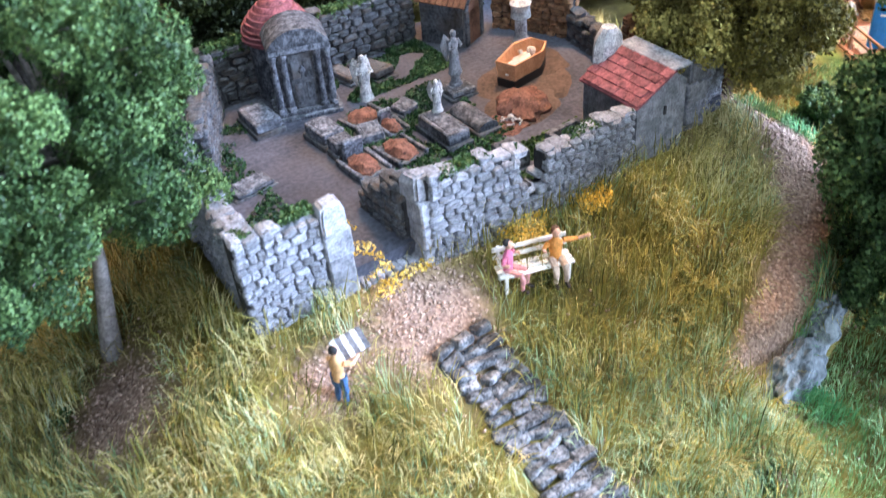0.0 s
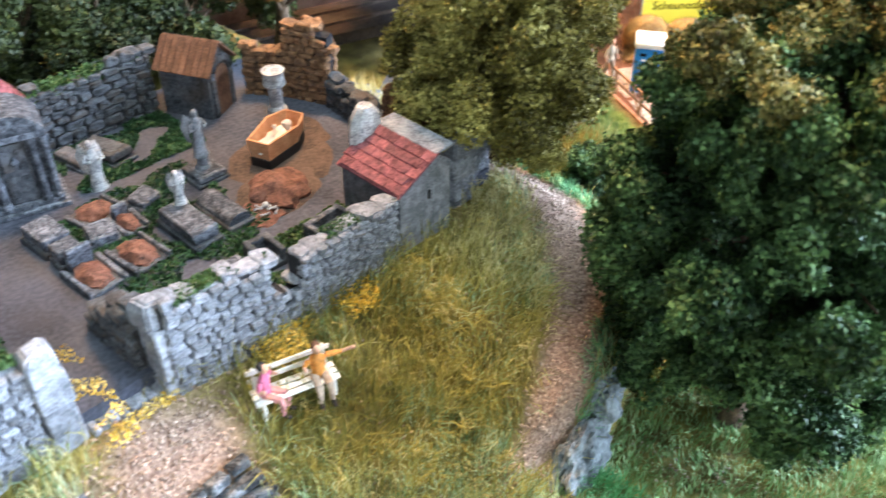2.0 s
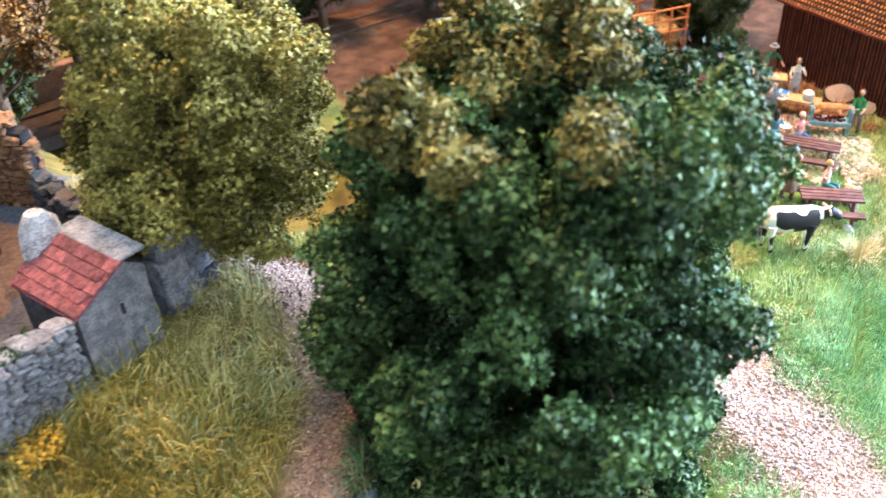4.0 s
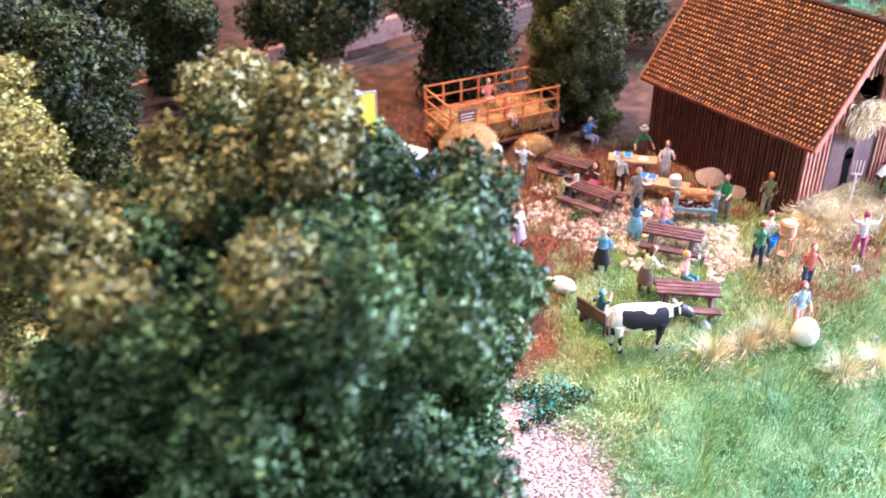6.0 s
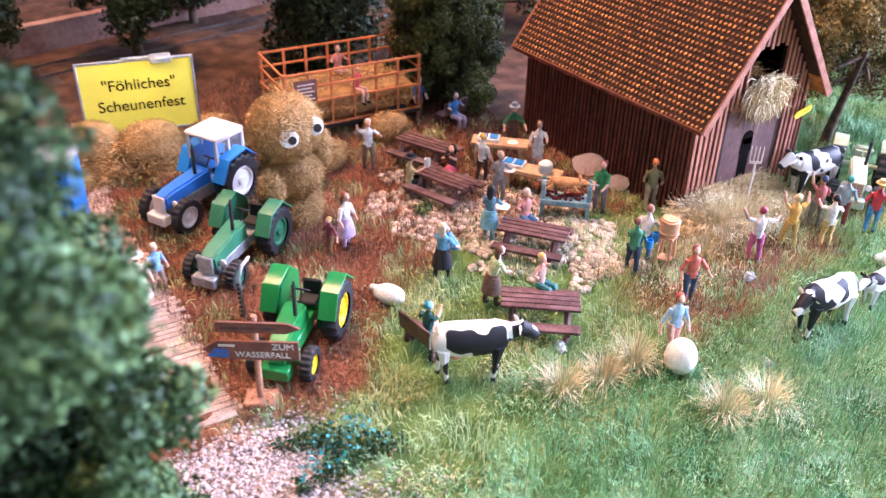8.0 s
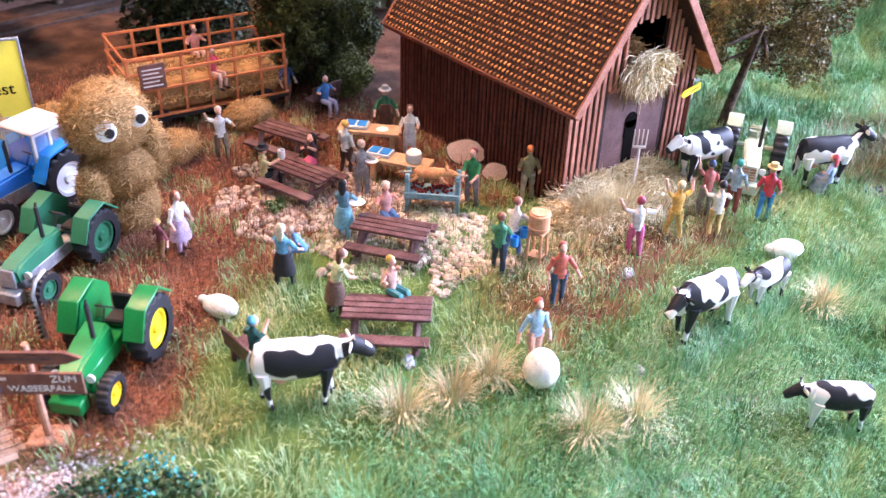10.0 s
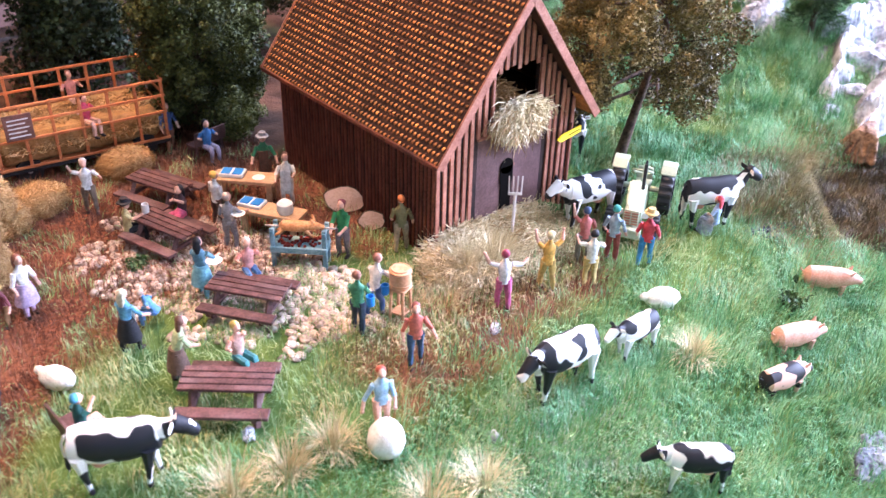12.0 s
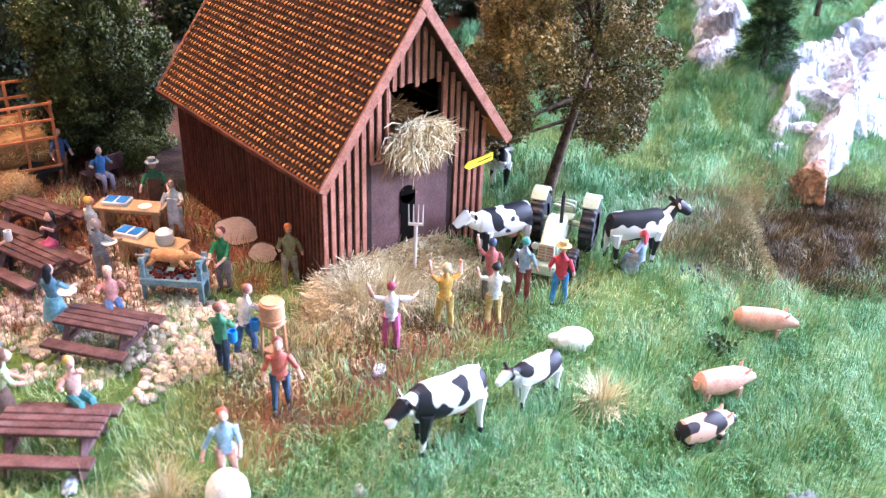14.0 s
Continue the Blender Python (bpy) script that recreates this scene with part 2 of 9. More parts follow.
def spotted(name, light, dark, size, cut):
    """Two-coloured hide in large patches."""
    m = mat(name, light, light, size, 0.05, 0.5, 0.1)
    n, l = m.node_tree.nodes, m.node_tree.links
    co, info = n.new("ShaderNodeTexCoord"), n.new("ShaderNodeObjectInfo")
    shift = n.new("ShaderNodeVectorMath")
    shift.operation = "MULTIPLY_ADD"
    l.new(info.outputs["Random"], shift.inputs[0])
    shift.inputs[1].default_value = (7.3, 2.9, 5.1)
    l.new(co.outputs["Object"], shift.inputs[2])
    t = n.new("ShaderNodeTexNoise")
    t.inputs["Scale"].default_value, t.inputs["Detail"].default_value = 1 / (size * K), 1.0
    l.new(shift.outputs[0], t.inputs["Vector"])
    ramp = n.new("ShaderNodeValToRGB")
    ramp.color_ramp.elements[0].position, ramp.color_ramp.elements[0].color = cut, (*dark, 1)
    ramp.color_ramp.elements[1].position, ramp.color_ramp.elements[1].color = cut + 0.015, (*light, 1)
    l.new(t.outputs["Fac"], ramp.inputs[0])
    l.new(ramp.outputs[0], n["Principled BSDF"].inputs["Base Color"])
    return m


M["cow"] = spotted("black_and_white_hide", (0.8, 0.79, 0.76), (0.014, 0.015, 0.02), 0.6, 0.487)
M["pig_spot"] = spotted("pink_and_black_hide", (0.74, 0.44, 0.33), (0.02, 0.018, 0.02), 0.5, 0.46)

# ---------------------------------------------------------------- building blocks


def thing(name, x, y, z, rz=0, label="", category="", group="", kind=""):
    """An empty at the foot of a thing, which holds its parts."""
    ob = new(name)
    ob.empty_display_size = 0.002
    ob.matrix_world = pose(x * K, y * K, z * K, 0, 0, rz)
    return tagged(ob, label, category, group, kind)


def mesh_of(name, bm, material, smooth=True):
    me = bpy.data.meshes.new(name)
    bmesh.ops.scale(bm, vec=(K, K, K), verts=bm.verts)
    bm.to_mesh(me)
    bm.free()
    if smooth:
        me.shade_smooth()
        me.set_sharp_from_angle(angle=radians(38))
    for m in material if isinstance(material, (list, tuple)) else [material]:
        me.materials.append(m)
    return me


def part(name, bm, material, parent, label="", smooth=True):
    """One mesh under a thing or a part; its shape is given in the thing's own metres."""
    ob = new(name, mesh_of(name, bm, material, smooth))
    ob.parent = parent
    if label:
        ob["label"] = label
    return ob


def solid(name, bm, material, x, y, z, rz=0, label="", category="", group="", kind="", smooth=True):
    """A thing that is one mesh."""
    ob = new(name, mesh_of(name, bm, material, smooth))
    ob.matrix_world = pose(x * K, y * K, z * K, 0, 0, rz)
    return tagged(ob, label, category, group, kind)


def raw(name, verts, faces, material):
    me = bpy.data.meshes.new(name)
    v = np.asarray(verts, float) * K
    f = np.asarray(faces)
    me.vertices.add(len(v))
    me.vertices.foreach_set("co", v.ravel())
    me.loops.add(f.size)
    me.loops.foreach_set("vertex_index", f.ravel())
    me.polygons.add(len(f))
    me.polygons.foreach_set("loop_start", np.arange(0, f.size, f.shape[1]))
    me.update(calc_edges=True)
    for m in material if isinstance(material, (list, tuple)) else [material]:
        me.materials.append(m)
    return new(name, me)


def box(bm, x0, x1, y0, y1, z0, z1, bevel=0.0, m=None, slot=0, jitter=0.0):
    """A bevelled block, turned by m."""
    ret = bmesh.ops.create_cube(bm, size=1)
    vs = ret["verts"]
    for v in vs:
        v.co = Vector((x0 + (v.co.x + 0.5) * (x1 - x0), y0 + (v.co.y + 0.5) * (y1 - y0), z0 + (v.co.z + 0.5) * (z1 - z0)))
        if jitter:
            v.co += Vector([random.uniform(-jitter, jitter) for _ in range(3)])
    fs = list({f for v in vs for f in v.link_faces})
    for f in fs:
        f.material_index = slot
    if bevel:
        es = list({e for v in vs for e in v.link_edges})
        r = bmesh.ops.bevel(bm, geom=es, offset=bevel, segments=1, affect="EDGES", profile=0.6)
        vs = list({v for f in r["faces"] for v in f.verts} | {v for v in vs if v.is_valid})
        for v in vs:
            for f in v.link_faces:
                f.material_index = slot
    if m:
        bmesh.ops.transform(bm, matrix=m, verts=[v for v in vs if v.is_valid])
    return bm


def at(x, y, z, rx=0, ry=0, rz=0):
    return pose(x, y, z, rx, ry, rz)


def loft(bm, rings, n=10, slot=0, cap=True):
    """A skin over rings, each (x, y, z, half width, half height): the rings stand across the way that they follow."""
    pts = [Vector(r[:3]) for r in rings]
    loops = []
    prev = None
    for i, r in enumerate(rings):
        d = (pts[min(i + 1, len(pts) - 1)] - pts[max(i - 1, 0)]).normalized()
        side = prev - d * prev.dot(d) if prev else d.cross(Vector((0, 0, 1)))
        if side.length < 1e-3:
            side = Vector((1, 0, 0)) - d * d.x
        side.normalize()
        prev = side
        up = side.cross(d)
        loops.append([bm.verts.new(pts[i] + side * (r[3] * math.cos(a)) + up * (r[4 if len(r) > 4 else 3] * math.sin(a))) for a in (2 * math.pi * k / n for k in range(n))])
    fs = []
    for a, b in zip(loops, loops[1:]):
        for k in range(n):
            fs.append(bm.faces.new((a[k], a[(k + 1) % n], b[(k + 1) % n], b[k])))
    if cap:
        fs.append(bm.faces.new(loops[0][::-1]))
        fs.append(bm.faces.new(loops[-1]))
    for f in fs:
        f.material_index = slot
    return bm


def rod(bm, a, b, r, r2=None, n=8, slot=0):
    return loft(bm, [(*a, r), (*b, r2 if r2 is not None else r)], n, slot)


def ball(bm, x, y, z, rx, ry=None, rz=None, slot=0, u=12, v=8, rough=0.0):
    ret = bmesh.ops.create_uvsphere(bm, u_segments=u, v_segments=v, radius=1)
    for w in ret["verts"]:
        k = 1 + rough * noise.noise(w.co * 2.3 + Vector((x, y, z)) * 3.7) if rough else 1
        w.co = Vector((x + w.co.x * rx * k, y + w.co.y * (ry or rx) * k, z + w.co.z * (rz or rx) * k))
        for f in w.link_faces:
            f.material_index = slot
    return bm


def lathe(bm, profile, n=16, m=None, slot=0, cap=True):
    """A turned body: profile of (radius, height)."""
    vs = []
    rings = []
    for r, z in profile:
        ring = [bm.verts.new((r * math.cos(2 * math.pi * k / n), r * math.sin(2 * math.pi * k / n), z)) for k in range(n)]
        rings.append(ring)
        vs += ring
    fs = [bm.faces.new((a[k], a[(k + 1) % n], b[(k + 1) % n], b[k])) for a, b in zip(rings, rings[1:]) for k in range(n)]
    if cap:
        fs += [bm.faces.new(rings[0][::-1]), bm.faces.new(rings[-1])]
    for f in fs:
        f.material_index = slot
    if m:
        bmesh.ops.transform(bm, matrix=m, verts=vs)
    return bm


def B():
    return bmesh.new()


def smooth01(a, b, x):
    t = np.clip((np.asarray(x, float) - a) / (b - a), 0, 1)
    return t * t * (3 - 2 * t)


def wob(x, y, s, k=0.0):
    """A soft wave over the plan, -1 to 1."""
    return (np.sin(x / s * 2.1 + 1.3 * np.sin(y / s * 1.7 + k) + k) + np.sin(y / s * 2.6 + 1.1 * np.sin(x / s * 1.9 - k) + 2 * k)) / 2

# ---------------------------------------------------------------- ground
# The walled graveyard has its own plan: u along the front wall, v into the yard.
CO, CA = (-3.68, 22.92), radians(26)
CU, CV = (math.cos(CA), math.sin(CA)), (-math.sin(CA), math.cos(CA))
YARD = 5.3


def to_uv(x, y):
    return (x - CO[0]) * CU[0] + (y - CO[1]) * CU[1], (x - CO[0]) * CV[0] + (y - CO[1]) * CV[1]


def from_uv(u, v):
    return CO[0] + u * CU[0] + v * CV[0], CO[1] + u * CU[1] + v * CV[1]


def ring_u(v):
    """Where the pebbled path runs round the hill's east end."""
    return np.maximum(10.5, 17.1 - 0.26 * np.maximum(0, -v - 0.5) ** 2)


def height(x, y):
    x, y = np.asarray(x, float), np.asarray(y, float)
    u, v = to_uv(x, y)
    # meadow of the barn, which falls towards the front and to the right
    d = np.maximum(0, 28 - y)
    fall = np.where(d < 7, 0.03 * d * d, 1.47 + 0.5 * (d - 7))
    meadow = 0.85 - fall - 0.035 * np.maximum(0, x - 36) + 0.06 * wob(x, y, 3.0)
    meadow = meadow - 3.8 * np.exp(-(((x - 53.0) / 3.9) ** 2 + ((y - 24.2) / 2.35) ** 2) ** 2) + 0.55 * np.exp(-(((x - 48.4) / 2.0) ** 2 + ((y - 26.0) / 1.2) ** 2)) + 0.8 * np.exp(-(((x - 38.8) / 2.5) ** 4 + ((y - 29.7) / 0.5) ** 2)) + 4.5 * smooth01(57, 76, x) * smooth01(30, 44, y) + 2.2 * smooth01(50, 62, x) * smooth01(24, 34, y)
    # hill of the graveyard
    du = np.maximum(0, u - 15.6) * 0.6 + np.maximum(0, u - ring_u(v) - 1.5) * 2.0 + np.maximum(0, -0.2 - u) * 0.5
    dv = np.maximum(0, -v - 0.2) * 0.5 + np.maximum(0, v - 12) * 0.15
    hill = 4.85 - np.sqrt(du * du + dv * dv) - 0.35 * smooth01(0.2, 1.2, np.minimum(np.maximum(du, dv), 3))
    hill = hill + 0.12 * wob(x, y, 2.2, 1.0)
    # rock step at the hill's foot
    hill = hill - 1.6 * smooth01(9.0, 11.5, u) * smooth01(-4.8, -5.6, v)
    # stream between the two
    low = -0.6 - 0.02 * np.maximum(0, 24 - y) ** 1.5 + 0.1 * wob(x, y, 2.5, 2.0)
    side = smooth01(17.4, 18.8, x + 0.25 * np.minimum(y - 30, 6))
    left = np.maximum(hill, low)
    z = left * (1 - side) + np.maximum(meadow, low) * side
    return np.maximum(z, -6)


def hz(x, y):
    return float(height(x, y))


def zones(x, y):
    """How much of each cover lies at a place: grass, red earth, gravel and grey-green thin grass."""
    u, v = to_uv(x, y)
    w = 0.6 * wob(x, y, 1.3, 0.5) + 0.4 * wob(x, y, 0.6, 2.5)
    fest = smooth01(18.6, 19.4, x)
    edge = 28.1 + 3.6 * smooth01(24.2, 28.4, x + 0.5 * w) - 0.5 * smooth01(31.5, 33.5, x)
    red = fest * smooth01(-0.6, 1.0, y - edge + 1.1 * w) * smooth01(37.5, 35.8, x + w) * smooth01(48, 44, y)
    red = np.maximum(red, fest * smooth01(1.6, 0.9, np.abs(y - 26.7 - 0.1 * (x - 34) + 0.3 * w)) * smooth01(41, 39, x) * smooth01(31.5, 33, x) * np.clip(0.7 + 0.6 * w, 0, 0.9))
    # pebbled path round the hill, trodden earth at the gate and under the tree
    ring = np.exp(-((u - ring_u(v)) / 1.5) ** 4) * smooth01(3.5, 2.0, v) * smooth01(-6.0, -4.8, v)
    gate = np.exp(-(((u - 3.7) / 1.5) ** 2 + ((v + 1.3) / 1.1) ** 2))
    spot = np.exp(-(((u + 3.2) / 1.3) ** 2 + ((v - 1.8) / 1.2) ** 2)) + np.exp(-(((u - 1.0) / 0.7) ** 2 + ((v + 1.5) / 0.6) ** 2))
    gravel = np.clip(1.5 * np.maximum(np.maximum(ring, gate), spot) * (1 - fest) + 0.25 * w, 0, 1) * (1 - fest)
    tongue = fest * np.exp(-((x - 21.3 - 0.12 * (26 - y)) / 1.4) ** 2) * smooth01(28.6, 27.6, y)
    gravel = np.maximum(gravel, np.clip(1.6 * tongue + 0.25 * w * fest * (tongue > 0.1), 0, 1))
    yard = smooth01(-0.1, 0.1, u) * smooth01(15.6, 15.4, u) * smooth01(-0.1, 0.1, v) * smooth01(11.6, 11.4, v)
    far = smooth01(40.5, 42.5, y) * fest * smooth01(40, 37, x)
    far = np.maximum(far, smooth01(0, 1.0, y - 39.5 + 0.5 * (x - 52.5) + 0.5 * w) * smooth01(42, 44, x) * smooth01(61, 60, x))
    far = np.maximum(far, smooth01(36.0, 37.6, y) * smooth01(36.8, 36.2, x) * smooth01(33.4, 34.6, x))
    far = np.maximum(far, smooth01(37.2, 38.4, y) * smooth01(33.0, 34.0, x) * smooth01(44.5, 42.5, x + 0.4 * w))
    return red, gravel * (1 - yard), yard, far


def ground():
    xs = np.concatenate([np.arange(-150, -16, 6), np.arange(-16, 62, 0.3), np.arange(62, 148, 6)])
    ys = np.concatenate([np.arange(-20, 10, 2), np.arange(10, 48, 0.3), np.arange(48, 150, 6)])
    X, Y = np.meshgrid(xs, ys)
    Zz = height(X, Y)
    fine = np.vectorize(lambda a, b: noise.noise((a * 1.7, b * 1.7, 0)))(X, Y)
    Zz = Zz + 0.07 * fine
    nx, ny = len(xs), len(ys)
    idx = np.arange(nx * ny).reshape(ny, nx)
    f = np.stack([idx[:-1, :-1], idx[:-1, 1:], idx[1:, 1:], idx[1:, :-1]], -1).reshape(-1, 4)
    m = bpy.data.materials.new("scenic_ground")
    m.use_nodes = True
    n, l = m.node_tree.nodes, m.node_tree.links
    b = n["Principled BSDF"]
    b.inputs["Roughness"].default_value = 0.95
    b.inputs["Specular IOR Level"].default_value = 0.15
    co = n.new("ShaderNodeTexCoord")
    tex = []
    for s in (0.9, 0.1):
        t = n.new("ShaderNodeTexNoise")
        t.inputs["Scale"].default_value, t.inputs["Detail"].default_value = 1 / (s * K), 5
        l.new(co.outputs["Object"], t.inputs["Vector"])
        tex.append(t.outputs["Fac"])

    def two(a, c, fac):
        r = n.new("ShaderNodeValToRGB")
        r.color_ramp.elements[0].position, r.color_ramp.elements[0].color = 0.36, (*a, 1)
        r.color_ramp.elements[1].position, r.color_ramp.elements[1].color = 0.64, (*c, 1)
        l.new(fac, r.inputs[0])
        return r.outputs[0]

    def over(base, top, layer):
        att = n.new("ShaderNodeAttribute")
        att.attribute_name = layer
        mx = n.new("ShaderNodeMix")
        mx.data_type = "RGBA"
        l.new(att.outputs["Fac"], mx.inputs[0])
        l.new(base, mx.inputs[6])
        l.new(top, mx.inputs[7])
        return mx.outputs[2]

    out = two((0.05, 0.1, 0.025), (0.13, 0.2, 0.05), tex[0])
    out = over(out, two((0.1, 0.085, 0.025), (0.24, 0.2, 0.06), tex[0]), "dry")
    out = over(out, two((0.09, 0.035, 0.02), (0.25, 0.1, 0.055), tex[1]), "red")
    out = over(out, two((0.17, 0.11, 0.09), (0.42, 0.3, 0.24), tex[1]), "gravel")
    out = over(out, two((0.04, 0.022, 0.015), (0.1, 0.055, 0.036), tex[0]), "far")
    # near-black stands for the shade deep in the hollow, put into the ground colour
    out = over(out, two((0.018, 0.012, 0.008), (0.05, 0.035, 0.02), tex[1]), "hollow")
    l.new(out, b.inputs["Base Color"])
    bp = n.new("ShaderNodeBump")
    bp.inputs["Strength"].default_value, bp.inputs["Distance"].default_value = 0.8, 0.06 * K
    l.new(tex[1], bp.inputs["Height"])
    l.new(bp.outputs[0], b.inputs["Normal"])
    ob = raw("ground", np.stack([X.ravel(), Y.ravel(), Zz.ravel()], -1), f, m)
    ob.data.shade_smooth()
    red, grav, yard, far = zones(X, Y)
    dry = 1 - smooth01(17, 19, X)
    far = np.maximum(far, smooth01(46, 50, Y) * (X > 18))
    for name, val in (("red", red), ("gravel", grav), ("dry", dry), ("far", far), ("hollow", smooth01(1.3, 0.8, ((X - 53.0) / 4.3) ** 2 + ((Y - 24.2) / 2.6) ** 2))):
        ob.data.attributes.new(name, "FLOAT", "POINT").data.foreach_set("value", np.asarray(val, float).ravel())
    return tagged(ob, "model landscape of grass, brown earth and gravel", "ground", kind="structure")


ground()


def blades(name, xs, ys, length, width, lean, material, label, spread=0.35, zoff=0.0, zs=None, turn=None):
    """Fibres of model grass, each a bent blade with a pointed tip."""
    rng = np.random.RandomState(len(xs) % 9973)
    n = len(xs)
    zs = height(xs, ys) + zoff if zs is None else zs
    L = length * (1 + spread * rng.uniform(-1, 1, n))
    az = 3.2 * wob(xs, ys, 1.1, 4.0) + 2.0 * wob(xs, ys, 3.0, 1.0) + rng.normal(0, 1.0, n)
    az = az if turn is None else turn + rng.normal(0, 0.35, n)
    tip = np.abs(rng.normal(lean * 0.75, lean * 0.5, n))
    dx, dy = np.cos(az), np.sin(az)
    wx, wy = -dy * width / 2, dx * width / 2
    h1, r1 = L * 0.55 * np.cos(tip * 0.6), L * 0.55 * np.sin(tip * 0.6)
    h2, r2 = h1 + L * 0.45 * np.cos(tip * 1.5), r1 + L * 0.45 * np.sin(tip * 1.5)
    V = np.empty((n, 4, 3))
    V[:, 0] = np.stack([xs, ys, zs - 0.05], -1)
    V[:, 1] = np.stack([xs + dx * r1 + wx, ys + dy * r1 + wy, zs + h1], -1)
    V[:, 2] = np.stack([xs + dx * r1 - wx, ys + dy * r1 - wy, zs + h1], -1)
    V[:, 3] = np.stack([xs + dx * r2, ys + dy * r2, zs + h2], -1)
    i = np.arange(n)[:, None] * 4
    F = np.concatenate([i + [0, 1, 2], i + [2, 1, 3]], 0)
    ob = raw(name, V.reshape(-1, 3), F, material)
    return tagged(ob, label, "grass", kind="stuff")


def scatter(n, x0, x1, y0, y1, keep, seed):
    rng = np.random.RandomState(seed)
    xs, ys = rng.uniform(x0, x1, n), rng.uniform(y0, y1, n)
    k = rng.uniform(0, 1, n) < keep(xs, ys)
    return xs[k], ys[k]


def hill_mask(x, y):
    red, grav, yard, far = zones(x, y)
    u, v = to_uv(x, y)
    steps = np.exp(-(((u - 4.2 + 0.12 * (v + 4)) / 0.95) ** 2)) * smooth01(-1.6, -2.4, v)
    wall = (u > -0.15) & (u < 15.4) & (v > -0.15) & (v < 12)
    return (height(x, y) > 0.2) * (1 - smooth01(15.5, 17.5, x)) * np.clip(1 - grav * 1.7, 0, 1) * np.clip(1 - 1.5 * steps, 0, 1) * ~wall


def meadow_mask(x, y):
    red, grav, yard, far = zones(x, y)
    barn = (x > 36.2) & (x < 41.7) & (y > 29.3) & (y < 37.4)
    bank = np.exp(-((((x - 51.3) / 4.3) ** 2 + ((y - 25.0) / 2.1) ** 2) ** 2))
    deck = (x > 18.5) & (x < 21.6) & (y > 28.5)
    return smooth01(18.9, 20, x) * np.clip(1 - red * 0.93, 0, 1) * np.clip(1 - grav * 1.2, 0, 1) * (1 - far) * np.clip(1 - 1.3 * bank, 0, 1) * ~barn * ~deck


G_OLIVE = leafy("olive_grass", (0.07, 0.068, 0.013), (0.21, 0.19, 0.036), (0.41, 0.36, 0.1))
G_STRAW = leafy("straw_grass", (0.34, 0.29, 0.1), (0.55, 0.47, 0.2), (0.7, 0.63, 0.34))
G_GREEN = leafy("green_grass", (0.13, 0.23, 0.08), (0.245, 0.38, 0.145), (0.42, 0.53, 0.27))
G_FRESH = leafy("fresh_green_grass", (0.085, 0.25, 0.095), (0.17, 0.39, 0.165), (0.32, 0.53, 0.28))
G_BROWN = leafy("brown_fibres", (0.085, 0.027, 0.015), (0.2, 0.072, 0.038), (0.37, 0.175, 0.095))
G_BEIGE = leafy("beige_grass_tuft", (0.5, 0.38, 0.2), (0.72, 0.6, 0.37), (0.88, 0.79, 0.56))


def cemetery_olive(x, y):
    u, v = to_uv(x, y)
    return hill_mask(x, y) * (0.35 + 0.65 * np.exp(-(((u - 9.5) / 4.5) ** 2 + ((v + 2.4) / 2.3) ** 2))) * (1 - 0.8 * smooth01(11.0, 13.2, u + 0.4 * v))


def cemetery_straw(x, y):
    u, v = to_uv(x, y)
    return hill_mask(x, y) * np.clip(0.15 + 0.5 * wob(x, y, 0.9, 6.0) + 1.1 * smooth01(10.8, 13.2, u + 0.4 * v) + 0.5 * smooth01(6, 1, u), 0, 1)


xs, ys = scatter(120000, -15, 17.5, 15, 36, cemetery_olive, 1)
blades("hill_grass_olive", xs, ys, 1.1, 0.028, 1.0, G_OLIVE, "long olive and brown static grass on the graveyard hill")
xs, ys = scatter(100000, -15, 17.5, 15, 36, cemetery_straw, 2)
blades("hill_grass_straw", xs, ys, 0.85, 0.026, 1.15, G_STRAW, "long straw-coloured static grass on the graveyard hill")
xs, ys = scatter(60000, 6, 19, 12, 38, lambda x, y: (height(x, y) < 1.6) * (1 - zones(x, y)[1]) * smooth01(19, 18, x), 3)
blades("valley_grass", xs, ys, 0.28, 0.03, 0.6, G_GREEN, "short green grass at the foot of the hill")
xs, ys = scatter(60000, 9, 18, 22, 38, lambda x, y: np.exp(-((to_uv(x, y)[0] - ring_u(to_uv(x, y)[1]) - 1.75) / 0.45) ** 2), 33)
blades("path_edge_grass", xs, ys, 0.6, 0.03, 0.7, G_FRESH, "fresh green grass edging the pebbled path")
xs, ys = scatter(230000, 18.5, 62, 15, 46, lambda x, y: meadow_mask(x, y) * (0.55 + 0.45 * wob(x, y, 0.8, 3.0)), 4)
blades("meadow_grass", xs, ys, 0.4, 0.019, 1.1, G_GREEN, "green static grass of the barn meadow")
xs, ys = scatter(150000, 19, 60, 14.5, 26.5, lambda x, y: meadow_mask(x, y) * smooth01(27, 23, y + 0.8 * wob(x, y, 2.0)), 5)
blades("meadow_grass_fresh", xs, ys, 0.48, 0.02, 1.15, G_FRESH, "fresh green grass on the slope before the barn")
xs, ys = scatter(130000, 19, 42, 24, 47, lambda x, y: zones(x, y)[0] * 0.85 * ~((x > 36.2) & (y > 29.3)) * ~((x < 21.7) & (y > 28.5)), 6)
blades("brown_ground_fibres", xs, ys, 0.34, 0.018, 1.2, G_BROWN, "brown fibres and dead leaves on the trodden earth")


def hill_green(x, y):
    u, v = to_uv(x, y)
    return hill_mask(x, y) * np.clip(smooth01(-3.6, -5.2, v + 0.5 * wob(x, y, 1.5, 2.0)) * smooth01(4, 6.5, u) * 0.9 + 0.25 * smooth01(0, -4, u) + np.clip(0.25 + 0.5 * wob(x, y, 1.3, 3.0), 0, 0.6), 0, 1)


